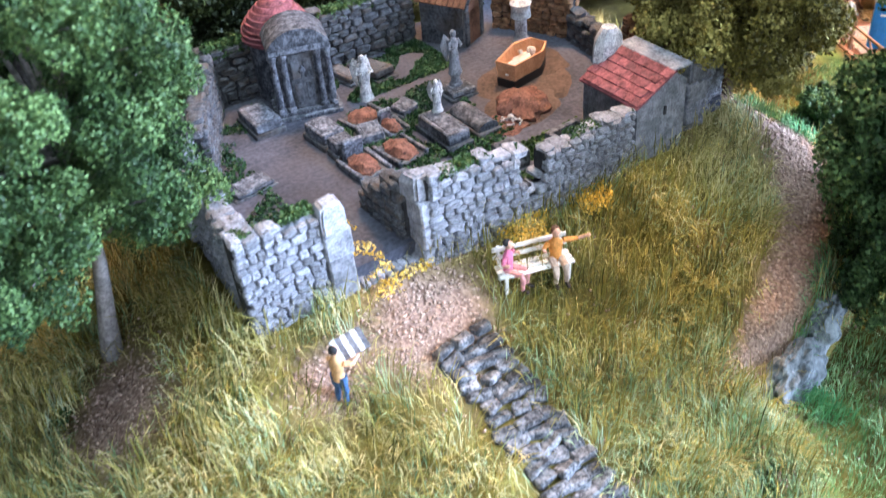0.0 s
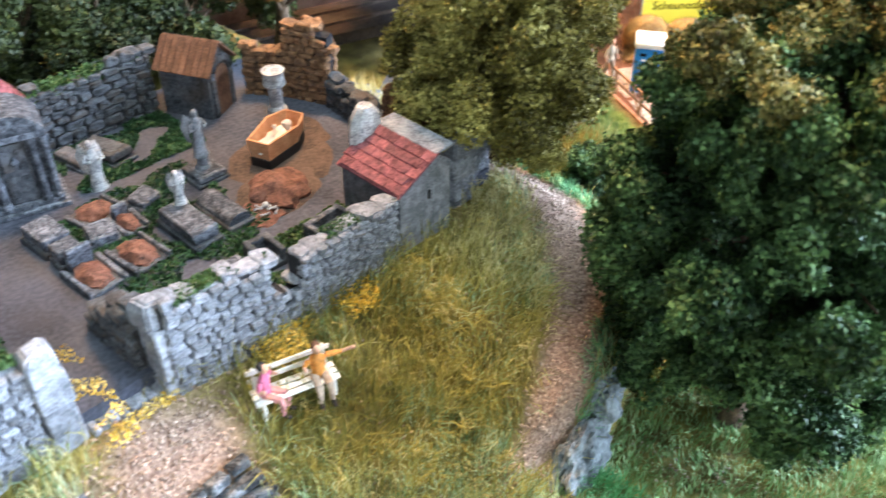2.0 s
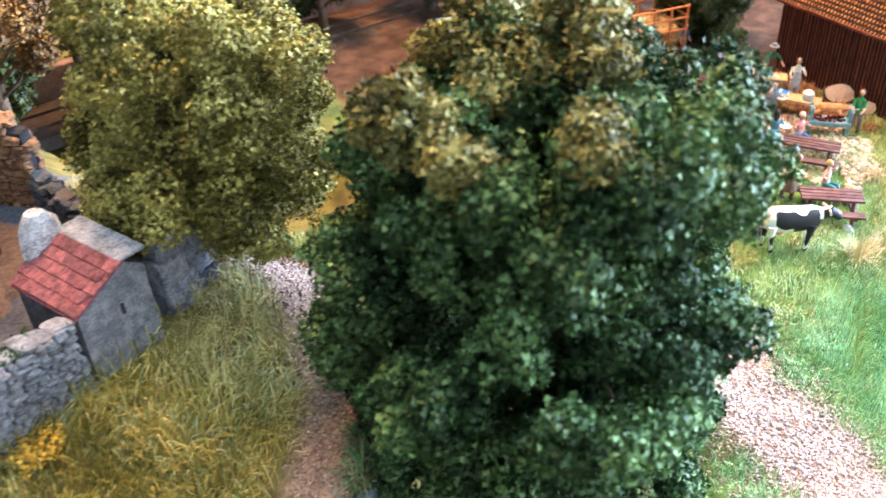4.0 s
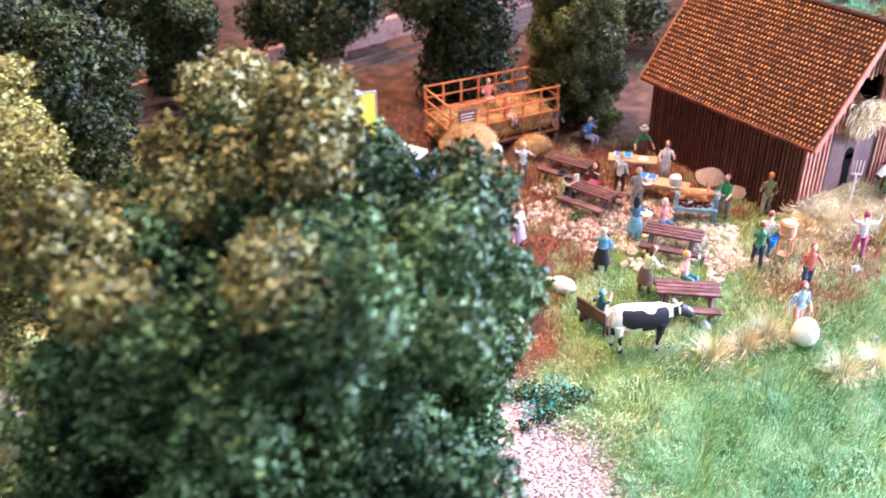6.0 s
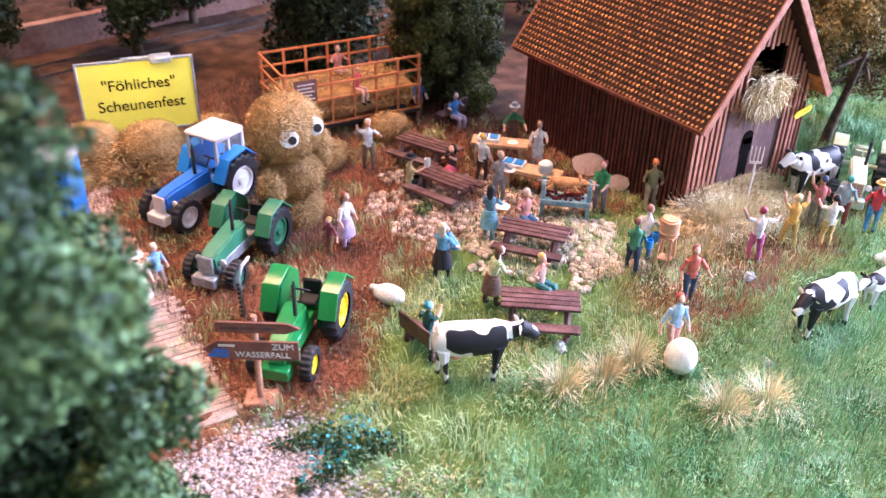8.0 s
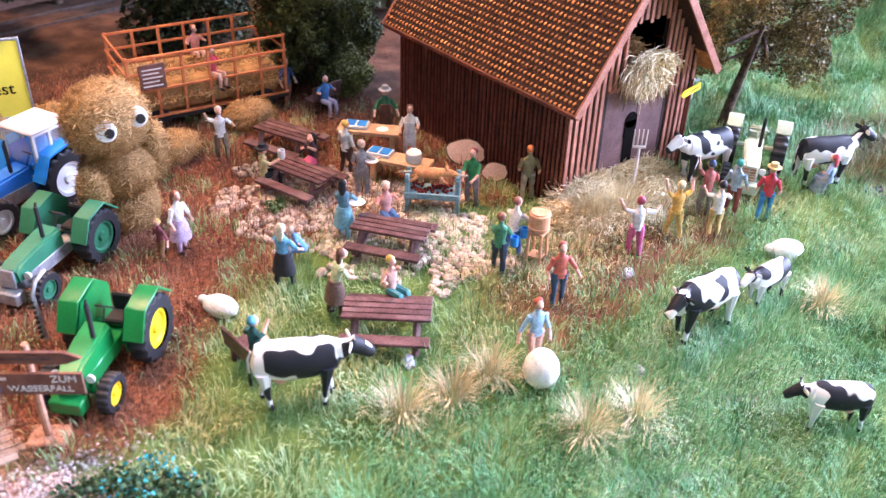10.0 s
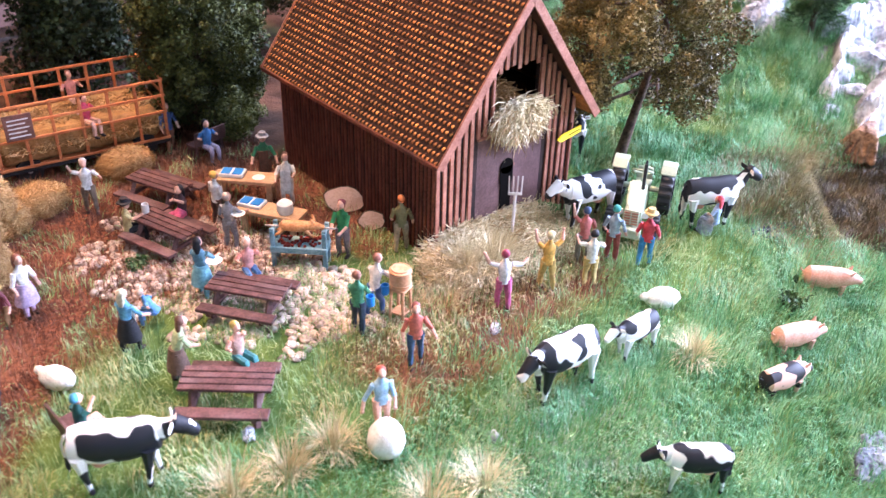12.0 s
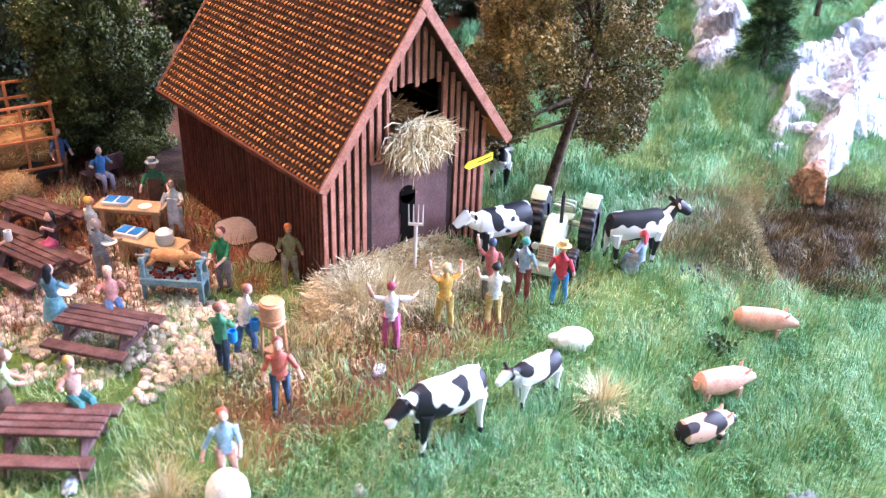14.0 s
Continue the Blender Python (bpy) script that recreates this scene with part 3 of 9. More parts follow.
G_MINT = leafy("mint_green_grass", (0.13, 0.22, 0.1), (0.28, 0.4, 0.2), (0.5, 0.58, 0.38))
xs, ys = scatter(85000, -15, 17, 14, 30, hill_green, 8)
blades("hill_grass_green", xs, ys, 0.7, 0.026, 1.05, G_MINT, "mint-green static grass low on the graveyard hill")
xs, ys = scatter(26000, 28, 38, 19, 25.5, lambda x, y: meadow_mask(x, y) * np.exp(-(((x - 33.5) / 3.0) ** 2 + ((y - 22.6) / 1.5) ** 2)), 9)
blades("meadow_grass_pale", xs, ys, 0.26, 0.024, 1.1, leafy("pale_green_grass", (0.24, 0.33, 0.2), (0.46, 0.55, 0.38), (0.68, 0.74, 0.58)), "pale frosted grass on the meadow")
xs, ys = scatter(60000, 22, 50, 22, 34, lambda x, y: meadow_mask(x, y) * np.clip(1.3 * wob(x, y, 1.2, 9.0), 0, 1) * smooth01(22.5, 25, y), 10)
blades("meadow_grass_dry", xs, ys, 0.32, 0.024, 1.1, leafy("olive_meadow_grass", (0.15, 0.16, 0.05), (0.32, 0.33, 0.12), (0.52, 0.5, 0.25)), "olive dry grass patches on the meadow")
xs, ys = scatter(30000, 21, 40, 25, 42, lambda x, y: zones(x, y)[0] * np.clip(1.6 * wob(x, y, 0.9, 5.0) + 0.0, 0, 1) * ~((x > 36.0) & (y > 29.2)), 12)
blades("earth_grass", xs, ys, 0.34, 0.026, 0.9, G_GREEN, "tufts of green grass on the trodden earth")
xs, ys = scatter(46000, 32, 42.5, 24.5, 29.6, lambda x, y: np.exp(-(((x - 37.2) / 3.6) ** 2 + ((y - 28.2 - 0.05 * (x - 37)) / 1.0) ** 2)) * np.clip(0.75 + 0.6 * wob(x, y, 0.7, 8.0), 0, 1), 13)
blades("dry_litter_grass", xs, ys, 0.34, 0.022, 1.2, leafy("dry_tan_grass", (0.26, 0.19, 0.09), (0.46, 0.37, 0.2), (0.66, 0.58, 0.38)), "dry tan grass and straw before the barn")
xs, ys = scatter(60000, 42, 60, 26.5, 40, lambda x, y: meadow_mask(x, y) * np.clip(0.5 + 0.8 * wob(x, y, 1.6, 2.0), 0, 1) * smooth01(42, 44, x), 14)
blades("bank_meadow_grass", xs, ys, 0.55, 0.026, 1.1, G_FRESH, "long teal-green grass on the slope beside the barn")
G_TUFT = leafy("dry_grass_tuft", (0.36, 0.31, 0.16), (0.56, 0.48, 0.28), (0.76, 0.68, 0.46))

# ---------------------------------------------------------------- trees


def crown_mesh(name, clumps, flakes, size, material, seed, z0=0.0):
    """Foam flakes on the shells of many clumps: (x, y, z, radius) each. Flakes are small bent triangles pairs at all angles."""
    rng = np.random.RandomState(seed)
    flakes, size = int(flakes * 1.55), size * 1.05
    c = np.asarray(clumps, float)
    share = c[:, 3] ** 2
    which = rng.choice(len(c), flakes, p=share / share.sum())
    d = rng.normal(size=(flakes, 3))
    d /= np.linalg.norm(d, axis=1)[:, None]
    lump = 1 + 0.22 * np.sin(d[:, 0] * 7 + which) * np.sin(d[:, 1] * 6 + 2 * which) + 0.15 * np.sin(d[:, 2] * 9 + which)
    rad = c[which, 3] * lump * rng.uniform(0.72, 1.06, flakes) ** 0.7
    p = c[which, :3] + d * rad[:, None]
    nrm = d + rng.normal(0, 0.75, (flakes, 3))
    nrm /= np.linalg.norm(nrm, axis=1)[:, None]
    a = np.cross(nrm, rng.normal(size=(flakes, 3)))
    a /= np.linalg.norm(a, axis=1)[:, None]
    b = np.cross(nrm, a)
    s = size * rng.uniform(0.55, 1.35, flakes)[:, None]
    V = np.empty((flakes, 3, 3))
    V[:, 0] = p - a * s * 0.6 - b * s * 0.35
    V[:, 1] = p + a * s * 0.5 - b * s * 0.5 + nrm * s * 0.25
    V[:, 2] = p + a * s * 0.1 + b * s * 0.6 + nrm * s * 0.1
    F = np.arange(flakes)[:, None] * 3 + [0, 1, 2]
    return raw(name, V.reshape(-1, 3), F, material)


def tree(x, y, z, tall, spread, label, leaf, bark="bark", flakes=16000, size=0.13, seed=1, lobes=34, low=0.35, lean=(0, 0), trunk=0.22, squash=1.0, clump=0.3, top_leaf=None, boxy=False, lobed=0, pad=0.34, mass=1.0, core=0.9, profile=None):
    """A model tree: tapered trunk with limbs, and a crown of foam clumps with gaps."""
    rng = random.Random(seed)
    t = thing("tree", x, y, z, 0, label, "tree")
    bm = B()
    top = Vector((lean[0], lean[1], tall * 0.62))
    rings = []
    for k in range(7):
        s = k / 6
        rings.append((top.x * s + 0.1 * math.sin(5 * s + seed), top.y * s + 0.1 * math.cos(4 * s + seed), top.z * s, trunk * (1.25 - 0.95 * s) + (0.15 * trunk if k == 0 else 0)))
    loft(bm, rings, 10)
    clumps = []
    cz = tall * (low + 1) / 2
    hz_ = tall * (1 - low) / 2
    boughs = []
    for k in range(max(5, lobes // 8)):
        while True:
            p = Vector((rng.uniform(-1, 1), rng.uniform(-1, 1), rng.uniform(-1, 1)))
            if (boxy and 0.45 < p.xy.length < 0.82 and abs(p.z) < 0.9 or not boxy and 0.35 < p.length < 0.8) and all((p - q).length > 0.42 for q in boughs[-12:]) or rng.random() < 0.01:
                break
        boughs.append(p)
    owner = []
    for k in range(lobed):
        # rounded masses all over a tall crown, each of small clumps, round a dense core
        h = -0.95 + 1.9 * (k + 0.5) / lobed
        a = 2.4 * k + rng.uniform(-0.25, 0.25)
        wide = (1.04 - 0.36 * max(0, h) ** 1.4 - 0.1 * max(0, -h) ** 2) * rng.uniform(0.86, 1.06) * (0.3 if k % 2 == 0 and h > 0.7 else 1)
        if profile:
            wide = float(np.interp(h, profile[0], profile[1])) * rng.uniform(0.92, 1.1) * (0.4 if k % 2 == 0 and h > 0.72 else 1)
        rb = 1.15 * mass * rng.uniform(0.72, 1.3)
        o = Vector((lean[0] * max(0, h) + math.cos(a) * (spread - 0.95) * wide, math.sin(a) * (spread - 0.95) * wide * squash, cz + (min(h, 0.8) if profile else h) * hz_ * 0.93))
        for j in range(15):
            d = Vector((rng.gauss(0, 1), rng.gauss(0, 1), rng.gauss(0, 1))).normalized()
            q = o + d * rb * rng.uniform(0.62, 0.9)
            clumps.append((q.x, q.y, q.z, rb * rng.uniform(0.28, 0.44)))
            owner.append(k)
        clumps.append((o.x * 0.62, o.y * 0.62, o.z - 0.2, rb * core))
        owner.append(-1)
        loft(bm, [(top.x, top.y, min(top.z, o.z), trunk * 0.4), (o.x * 0.5, o.y * 0.5, o.z - 0.3, trunk * 0.25), (o.x, o.y, o.z, trunk * 0.08)], 6)
    for k in range(0 if lobed else lobes):
        o = boughs[k % len(boughs)]
        while True:
            p = Vector((rng.uniform(-1, 1), rng.uniform(-1, 1), rng.uniform(-1, 1)))
            if p.length < 1:
                break
        p = o + p * pad
        if not boxy and p.length > 0.95:
            p = p.normalized() * 0.95
        fat = 1 - (0.2 if boxy else 0.35) * max(0, p.z) ** 2
        q = Vector((lean[0] + p.x * spread * fat, lean[1] + p.y * spread * fat * squash, cz + p.z * hz_))
        r = spread * clump * rng.uniform(0.65, 1.3)
        clumps.append((q.x, q.y, q.z, r))
        if k % 3 == 0:
            s = min(0.95, max(0.25, (q.z / tall) * 0.8))
            a = Vector((top.x * s, top.y * s, top.z * s))
            mid = a.lerp(q, 0.5) + Vector((0, 0, -0.12))
            loft(bm, [(*a, trunk * 0.4), (*mid, trunk * 0.25), (*q, trunk * 0.08)], 6)
    part("trunk", bm, M[bark], t)
    if top_leaf:
        hi_ = [c for c, k in zip(clumps, owner) if k >= 0 and c[2] > tall * (0.9 + 0.025 * c[0] - 0.012 * c[1] + 0.015 * math.sin(3 * c[1]))]
        lo_ = [c for c in clumps if c not in hi_]
        share = sum(c[3] ** 2 for c in hi_) / sum(c[3] ** 2 for c in clumps)
        cr = crown_mesh("crown", hi_, int(flakes * share), size, top_leaf, seed + 7)
        cr.parent = t
        clumps, flakes = lo_, int(flakes * (1 - share))
    cr = crown_mesh("crown", clumps, flakes, size, leaf, seed)
    cr.parent = t
    return t


L_DEEP = leafy("deep_green_foam", (0.012, 0.034, 0.011), (0.046, 0.095, 0.03), (0.15, 0.25, 0.09))
L_MID = leafy("leaf_green_foam", (0.014, 0.036, 0.012), (0.05, 0.1, 0.03), (0.15, 0.24, 0.08))
L_OLIVE = leafy("olive_yellow_foam", (0.07, 0.06, 0.012), (0.24, 0.205, 0.042), (0.48, 0.43, 0.14))
L_OLIVEGREEN = leafy("olive_green_foam", (0.02, 0.028, 0.006), (0.066, 0.078, 0.014), (0.15, 0.155, 0.034))
L_TOP = leafy("yellow_green_foam", (0.05, 0.048, 0.012), (0.155, 0.14, 0.036), (0.32, 0.29, 0.1))
L_RUST = leafy("rust_brown_foam", (0.07, 0.035, 0.015), (0.17, 0.09, 0.03), (0.36, 0.17, 0.03))
L_FOREST = leafy("forest_green_foam", (0.01, 0.016, 0.005), (0.024, 0.036, 0.008), (0.055, 0.07, 0.015))
L_DUSTY = leafy("brown_olive_foam", (0.055, 0.042, 0.012), (0.16, 0.12, 0.032), (0.32, 0.25, 0.085))

# the tree that the camera passes, and the one at the graveyard's corner
tree(14.9, 23.6, -0.6, 12.95, 4.4, "tall green foam-leaved model tree with a yellow-green top", L_DEEP, flakes=270000, size=0.098, seed=5, low=0.15, trunk=0.3, top_leaf=L_TOP, lobed=54, mass=0.94, core=0.62, profile=((-0.95, -0.5, -0.2, -0.05, 0.1, 0.2, 0.33, 0.55, 0.75, 0.95), (0.84, 0.86, 0.9, 1.08, 1.04, 0.88, 0.8, 0.8, 0.84, 0.8)))
tree(-7.5, 24.85, 3.3, 9.8, 3.5, "broad green deciduous model tree with a grey forked trunk", L_MID, "grey_bark", 190000, 0.066, 11, 130, 0.36, (0.9, -0.6), 0.21, lobed=34, mass=0.8, core=0.7)
tree(10.4, 30.9, 3.6, 8.2, 3.1, "autumn model tree with olive-yellow foam leaves beside the graveyard wall", L_OLIVE, flakes=130000, size=0.08, seed=21, low=0.27, trunk=0.2, lobed=26, mass=0.85, core=0.75)
tree(14.2, 31.5, 0.4, 4.2, 1.3, "small dark green model tree by the stream", L_DEEP, flakes=26000, size=0.08, seed=23, lobes=60, low=0.05, trunk=0.12, clump=0.22)
tree(6.3, 40.5, 4.6, 8.2, 2.2, "rust-brown autumn model tree with thin leaves behind the graveyard", L_RUST, flakes=22000, size=0.11, seed=31, lobes=60, low=0.12, trunk=0.22, clump=0.2)
for k, (tx, ty, tz, tt, sp, sd) in enumerate(((-9, 37, 4.6, 9, 3.2, 41), (-4.5, 40, 4.5, 9.5, 3.2, 42), (0, 42.5, 4.5, 9, 3.1, 43), (3.0, 46, 4.3, 9, 3.0, 44), (-13, 33, 4.0, 9, 3.2, 45), (-12, 42, 4, 10, 3.4, 46), (9.5, 47, 3.5, 9, 3.0, 47), (-3, 50, 4, 10, 3.5, 48), (14.5, 50, 2, 9, 3, 49), (5.5, 49.5, 3.2, 8, 3.0, 51), (6.3, 45.5, 3.2, 6, 2.2, 52), (15.8, 46.2, 1.2, 6.5, 2.4, 53), (2.2, 51.5, 3.2, 9, 3.2, 54), (-13.5, 25.5, 2.6, 8, 3.0, 50))):
    tagged(tree(tx, ty, tz, tt, sp, "dark green forest model tree behind the graveyard", L_FOREST, flakes=12000, size=0.16, seed=sd, lobes=60, low=0.03, trunk=0.2), group="trees behind the graveyard")
for k in range(9):
    tx, ty = from_uv(-0.5 + 1.75 * k, 12.3 + 0.9 * (k % 2))
    tagged(tree(tx, ty, hz(tx, ty), 4.8 + 0.7 * (k % 3), 1.9, "dense dark green model tree close behind the graveyard wall", L_FOREST, flakes=16000, size=0.12, seed=130 + k, lobes=70, low=0.0, trunk=0.15, boxy=True), group="trees behind the graveyard")
# round the barn
tree(35.5, 41.0, 0.8, 8.2, 2.5, "olive-green model tree between hay wagon and barn", L_OLIVEGREEN, flakes=110000, size=0.075, seed=61, low=0.0, trunk=0.2, lobed=30, mass=0.72, core=0.8)
tree(33.6, 46.5, 0.8, 9.4, 3.0, "dark olive model tree behind the hay wagon", L_FOREST, flakes=30000, size=0.14, seed=62, lobes=80, low=0.02, trunk=0.22)
tree(45.5, 30.8, 0.2, 8.6, 3.1, "slender brown-leaved fruit tree beside the barn", L_DUSTY, flakes=60000, size=0.07, seed=68, low=0.24, lean=(1.5, 0.1), trunk=0.17, lobed=24, mass=0.78, core=0.5)
for tx, ty, tt, sp, sd in ((21.5, 52.5, 7.2, 2.3, 71), (27.3, 52.0, 7.0, 2.4, 72), (15.8, 45.5, 8.2, 2.6, 73), (31, 55, 7, 2.3, 74), (43, 47, 9, 3.0, 75), (49.5, 44, 8, 2.6, 76), (56, 46, 8.5, 2.8, 77), (18.5, 57, 7.5, 2.5, 78)):
    tagged(tree(tx, ty, 0.7, tt, sp, "dark green model tree behind the fair", L_FOREST, flakes=14000, size=0.15, seed=sd, lobes=60, low=0.08, trunk=0.18), group="trees behind the fair")

# ---------------------------------------------------------------- barn
BX0, BX1, BY0, BY1 = 36.42, 41.45, 29.55, 37.15
BG, BE, BT = 0.7, 4.42, 7.75  # ground, eaves, ridge


def barn():
    t = thing("barn", (BX0 + BX1) / 2, BY0, BG, 0, "dark red-brown wooden barn with worn orange tiled gable roof", "barn")
    w, L = (BX1 - BX0) / 2, BY1 - BY0
    he, ht = BE - BG, BT - BG
    th = 0.12
    # near-black walls; red-brown cover boards go over them outside
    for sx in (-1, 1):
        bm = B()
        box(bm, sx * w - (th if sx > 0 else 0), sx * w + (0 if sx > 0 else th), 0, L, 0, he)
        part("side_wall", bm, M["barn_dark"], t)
    # gable walls: the front one has the gate and the loft opening cut through it
    slope = (ht - he) / w

    def gable(y, holes):
        bm = B()
        xs = sorted({-w, w, 0.0, *[h[0] for h in holes], *[h[1] for h in holes]})
        for a, b in zip(xs, xs[1:]):
            cuts = sorted((h[2], h[3]) for h in holes if h[0] <= a + 1e-6 and h[1] >= b - 1e-6)
            z = 0.0
            spans = []
            for lo, hi in cuts:
                if lo > z:
                    spans.append((z, lo))
                z = hi
            spans.append((z, None))
            for lo, hi in spans:
                za, zb = (hi, hi) if hi else (he + (w - abs(a)) * slope, he + (w - abs(b)) * slope)
                vs = [bm.verts.new(c) for c in ((a, y, lo), (b, y, lo), (b, y, zb), (a, y, za), (a, y + th, lo), (b, y + th, lo), (b, y + th, zb), (a, y + th, za))]
                for q in ((0, 1, 2, 3), (5, 4, 7, 6), (4, 0, 3, 7), (1, 5, 6, 2), (3, 2, 6, 7), (4, 5, 1, 0)):
                    bm.faces.new([vs[i] for i in q])
        return bm

    holes = [(-1.1, 1.3, 0.0, 3.32), (-0.62, 1.0, 3.7, 5.1)]
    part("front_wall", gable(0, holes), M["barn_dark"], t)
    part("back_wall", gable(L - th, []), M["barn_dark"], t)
    # cover boards, each a strip of its own
    strip = {}

    def board(x, y, rz, length, z=0.0, wide=0.085, thick=0.05, material="barn_wood"):
        key = (round(length, 2), wide, material)
        if key not in strip:
            bm = B()
            box(bm, -wide / 2, wide / 2, -thick, 0, 0, length, 0.012)
            strip[key] = mesh_of("board", bm, M[material], False)
        ob = new("board", strip[key])
        ob.parent = t
        ob.matrix_basis = pose(x * K, y * K, z * K, 0, random.uniform(-0.4, 0.4), rz)

    random.seed(4)
    n = 46
    for k in range(n):
        y = 0.06 + (L - 0.12) * k / (n - 1)
        board(-w, y, -90, he + random.choice((-0.04, 0.0, 0.04)), random.uniform(0, 0.04))
        if k % 2 == 0:
            board(w, y, 90, he)
    n = 23
    for k in range(n):
        x = -w + 0.06 + (2 * w - 0.12) * k / (n - 1)
        full = he + (w - abs(x)) * slope - 0.12
        if -1.14 < x < 1.34:
            if x < -0.68 or x > 1.06:
                board(x, 0, 0, full - 3.36, 3.36, 0.13, material="barge")
            else:
                board(x, 0, 0, 0.36, 3.36, 0.13, material="barge")
                if full - 5.1 > 0.2:
                    board(x, 0, 0, full - 5.0, 5.0 + 0.06 * (k % 3), 0.13, material="barge")
        else:
            board(x, 0, 0, full, 0.02, 0.13, material="barge")
    # gate of two leaves with a flat black round-topped plate on them, no hole cut, and the frame of the loft
    for a, b in ((-1.11, 0.2), (0.21, 1.31)):
        bm = B()
        box(bm, a, b, 0.0, 0.06, 0.06, 3.3, 0.01)
        leaf = part("gate_leaf", bm, M["barn_gate"], t, "dull purple-brown gate leaf with scuffed paint")
        bm = B()
        box(bm, b - 0.3 if a < 0 else a + 0.03, b - 0.05 if a < 0 else a + 0.1, -0.02, -0.004, 2.2, 2.25, 0.005)
        part("latch", bm, M["barge"], leaf)
    bm = B()
    lathe(bm, [(0.24, -0.012), (0.24, 0.012)], 20, at(0.0, -0.018, 2.24, 90, 0, 0))
    box(bm, -0.24, 0.24, -0.03, -0.006, 1.75, 2.24, 0.004)
    box(bm, -0.2, 0.2, -0.03, -0.006, 0.95, 1.75, 0.004)
    part("hatch_opening", bm, M["ink"], t)
    bm = B()
    for x in (-0.72, 1.0):
        box(bm, x, x + 0.09, -0.09, 0.0, 3.32, 5.12, 0.015)
    box(bm, -0.76, 1.12, -0.09, 0.0, 3.62, 3.7, 0.015)
    box(bm, -1.16, 1.36, -0.09, 0.0, 3.3, 3.38, 0.015)
    part("loft_frame", bm, M["barge"], t)
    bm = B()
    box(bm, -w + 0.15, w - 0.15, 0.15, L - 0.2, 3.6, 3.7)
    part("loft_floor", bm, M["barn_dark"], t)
    # roof slabs, tiles laid in courses, ridge and barge boards
    over, out, rise = 0.55, 0.42, 0.1
    sl = math.hypot(w + out, (w + out) * slope)
    ang = math.degrees(math.atan(slope))
    tile_mesh = []
    for k in range(6):
        bm = B()
        wd, ln = 0.04 + 0.004 * (k % 3), 0.115 + 0.015 * (k % 2)
        rows_ = []
        for y, f, z in ((0.0, 0.45, 0.05), (0.03, 0.92, 0.068), (0.07, 1.0, 0.06), (ln - 0.02, 0.75, 0.035), (ln + 0.02, 0.35, 0.018)):
            rows_.append([bm.verts.new((px * wd * f, y, z - 0.022 * px * px)) for px in (-1, -0.5, 0, 0.5, 1)])
        foot = [bm.verts.new((v.co.x, v.co.y - 0.004, -0.02)) for v in rows_[0]]
        for p, q in zip(rows_, rows_[1:]):
            for i in range(4):
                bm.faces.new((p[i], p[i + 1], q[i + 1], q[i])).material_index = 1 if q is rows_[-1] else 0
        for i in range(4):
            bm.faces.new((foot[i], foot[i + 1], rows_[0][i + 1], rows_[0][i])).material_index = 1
        tile_mesh.append(mesh_of("roof_tile", bm, [M["tile"], M["tile_dark"]], False))
    for sx in (-1, 1):
        bm = B()
        m = at(0, 0, ht + rise, 0, sx * ang, 0)
        if sx < 0:
            box(bm, -sl, 0.0, -over, L + 0.35, -0.1, 0.0, 0, at(0, 0, ht + rise, 0, -ang, 0))
        else:
            box(bm, 0.0, sl, -over, L + 0.35, -0.1, 0.0, 0, at(0, 0, ht + rise, 0, ang, 0))
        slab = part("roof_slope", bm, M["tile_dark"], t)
        if sx < 0:
            # one course after the other from the eaves, tiles of their own nearest to the walk
            rows, cols = 24, 52
            rest_v, rest_f, rest_m = [], [], []
            made = 0
            for r in range(rows):
                for q in range(cols):
                    yy = -over + 0.1 + (L + 0.3 + over) * (q + 0.5 * (r % 2)) / cols
                    s = 0.06 + r * (sl - 0.1) / rows
                    me = random.choice(tile_mesh)
                    base = Matrix.Translation(Vector((0, 0, (ht + rise) * K))) @ pose(0, 0, 0, 0, -ang, 0) @ pose(-(sl - s) * K, yy * K, 0, 0, 0, -90 + random.uniform(-4, 4))
                    if r < 6 and made < 300:
                        ob = new("roof_tile", me)
                        ob.parent = slab
                        ob.matrix_basis = base
                        made += 1
                    else:
                        o = len(rest_v)
                        rest_v += [tuple((base @ v.co) / K) for v in me.vertices]
                        rest_f += [[i + o for i in p.vertices] for p in me.polygons]
                        rest_m += [p.material_index for p in me.polygons]
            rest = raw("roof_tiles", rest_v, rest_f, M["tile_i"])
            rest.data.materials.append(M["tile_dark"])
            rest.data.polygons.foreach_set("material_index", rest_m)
            rest.parent = slab
            tagged(rest, kind="stuff")
        else:
            for r in range(12):
                bm = B()
                s = r * sl / 12
                box(bm, s, s + sl / 12 + 0.03, -over, L + 0.3, 0.0, 0.05, 0, at(0, 0, ht + rise, 0, ang, 0) @ at(0, 0, 0.012 * (r % 2), 0, 1.5, 0))
                part("tile_course", bm, M["tile"], slab)
    bm = B()
    for k in range(26):
        y0 = -over + (L + 0.35 + over) * k / 26
        loft(bm, [(0, y0, ht + rise - 0.02, 0.15, 0.13), (0, y0 + (L + 0.9) / 26, ht + rise - 0.03, 0.12, 0.1)], 10)
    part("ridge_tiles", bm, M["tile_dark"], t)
    bm = B()
    box(bm, -0.13, 0.13, -over - 0.068, -over, -0.13, 0.13, 0.008, at(0, 0, ht + rise - 0.09, 0, 45, 0))
    part("peak_block", bm, M["barge"], t)
    for sx in (-1, 1):
        for y in (-over - 0.06, L + 0.35):
            bm = B()
            a = -sl if sx < 0 else 0
            box(bm, a, a + sl, y, y + 0.06, -0.2, 0.05, 0.012, at(0, 0, ht + rise, 0, sx * ang, 0))
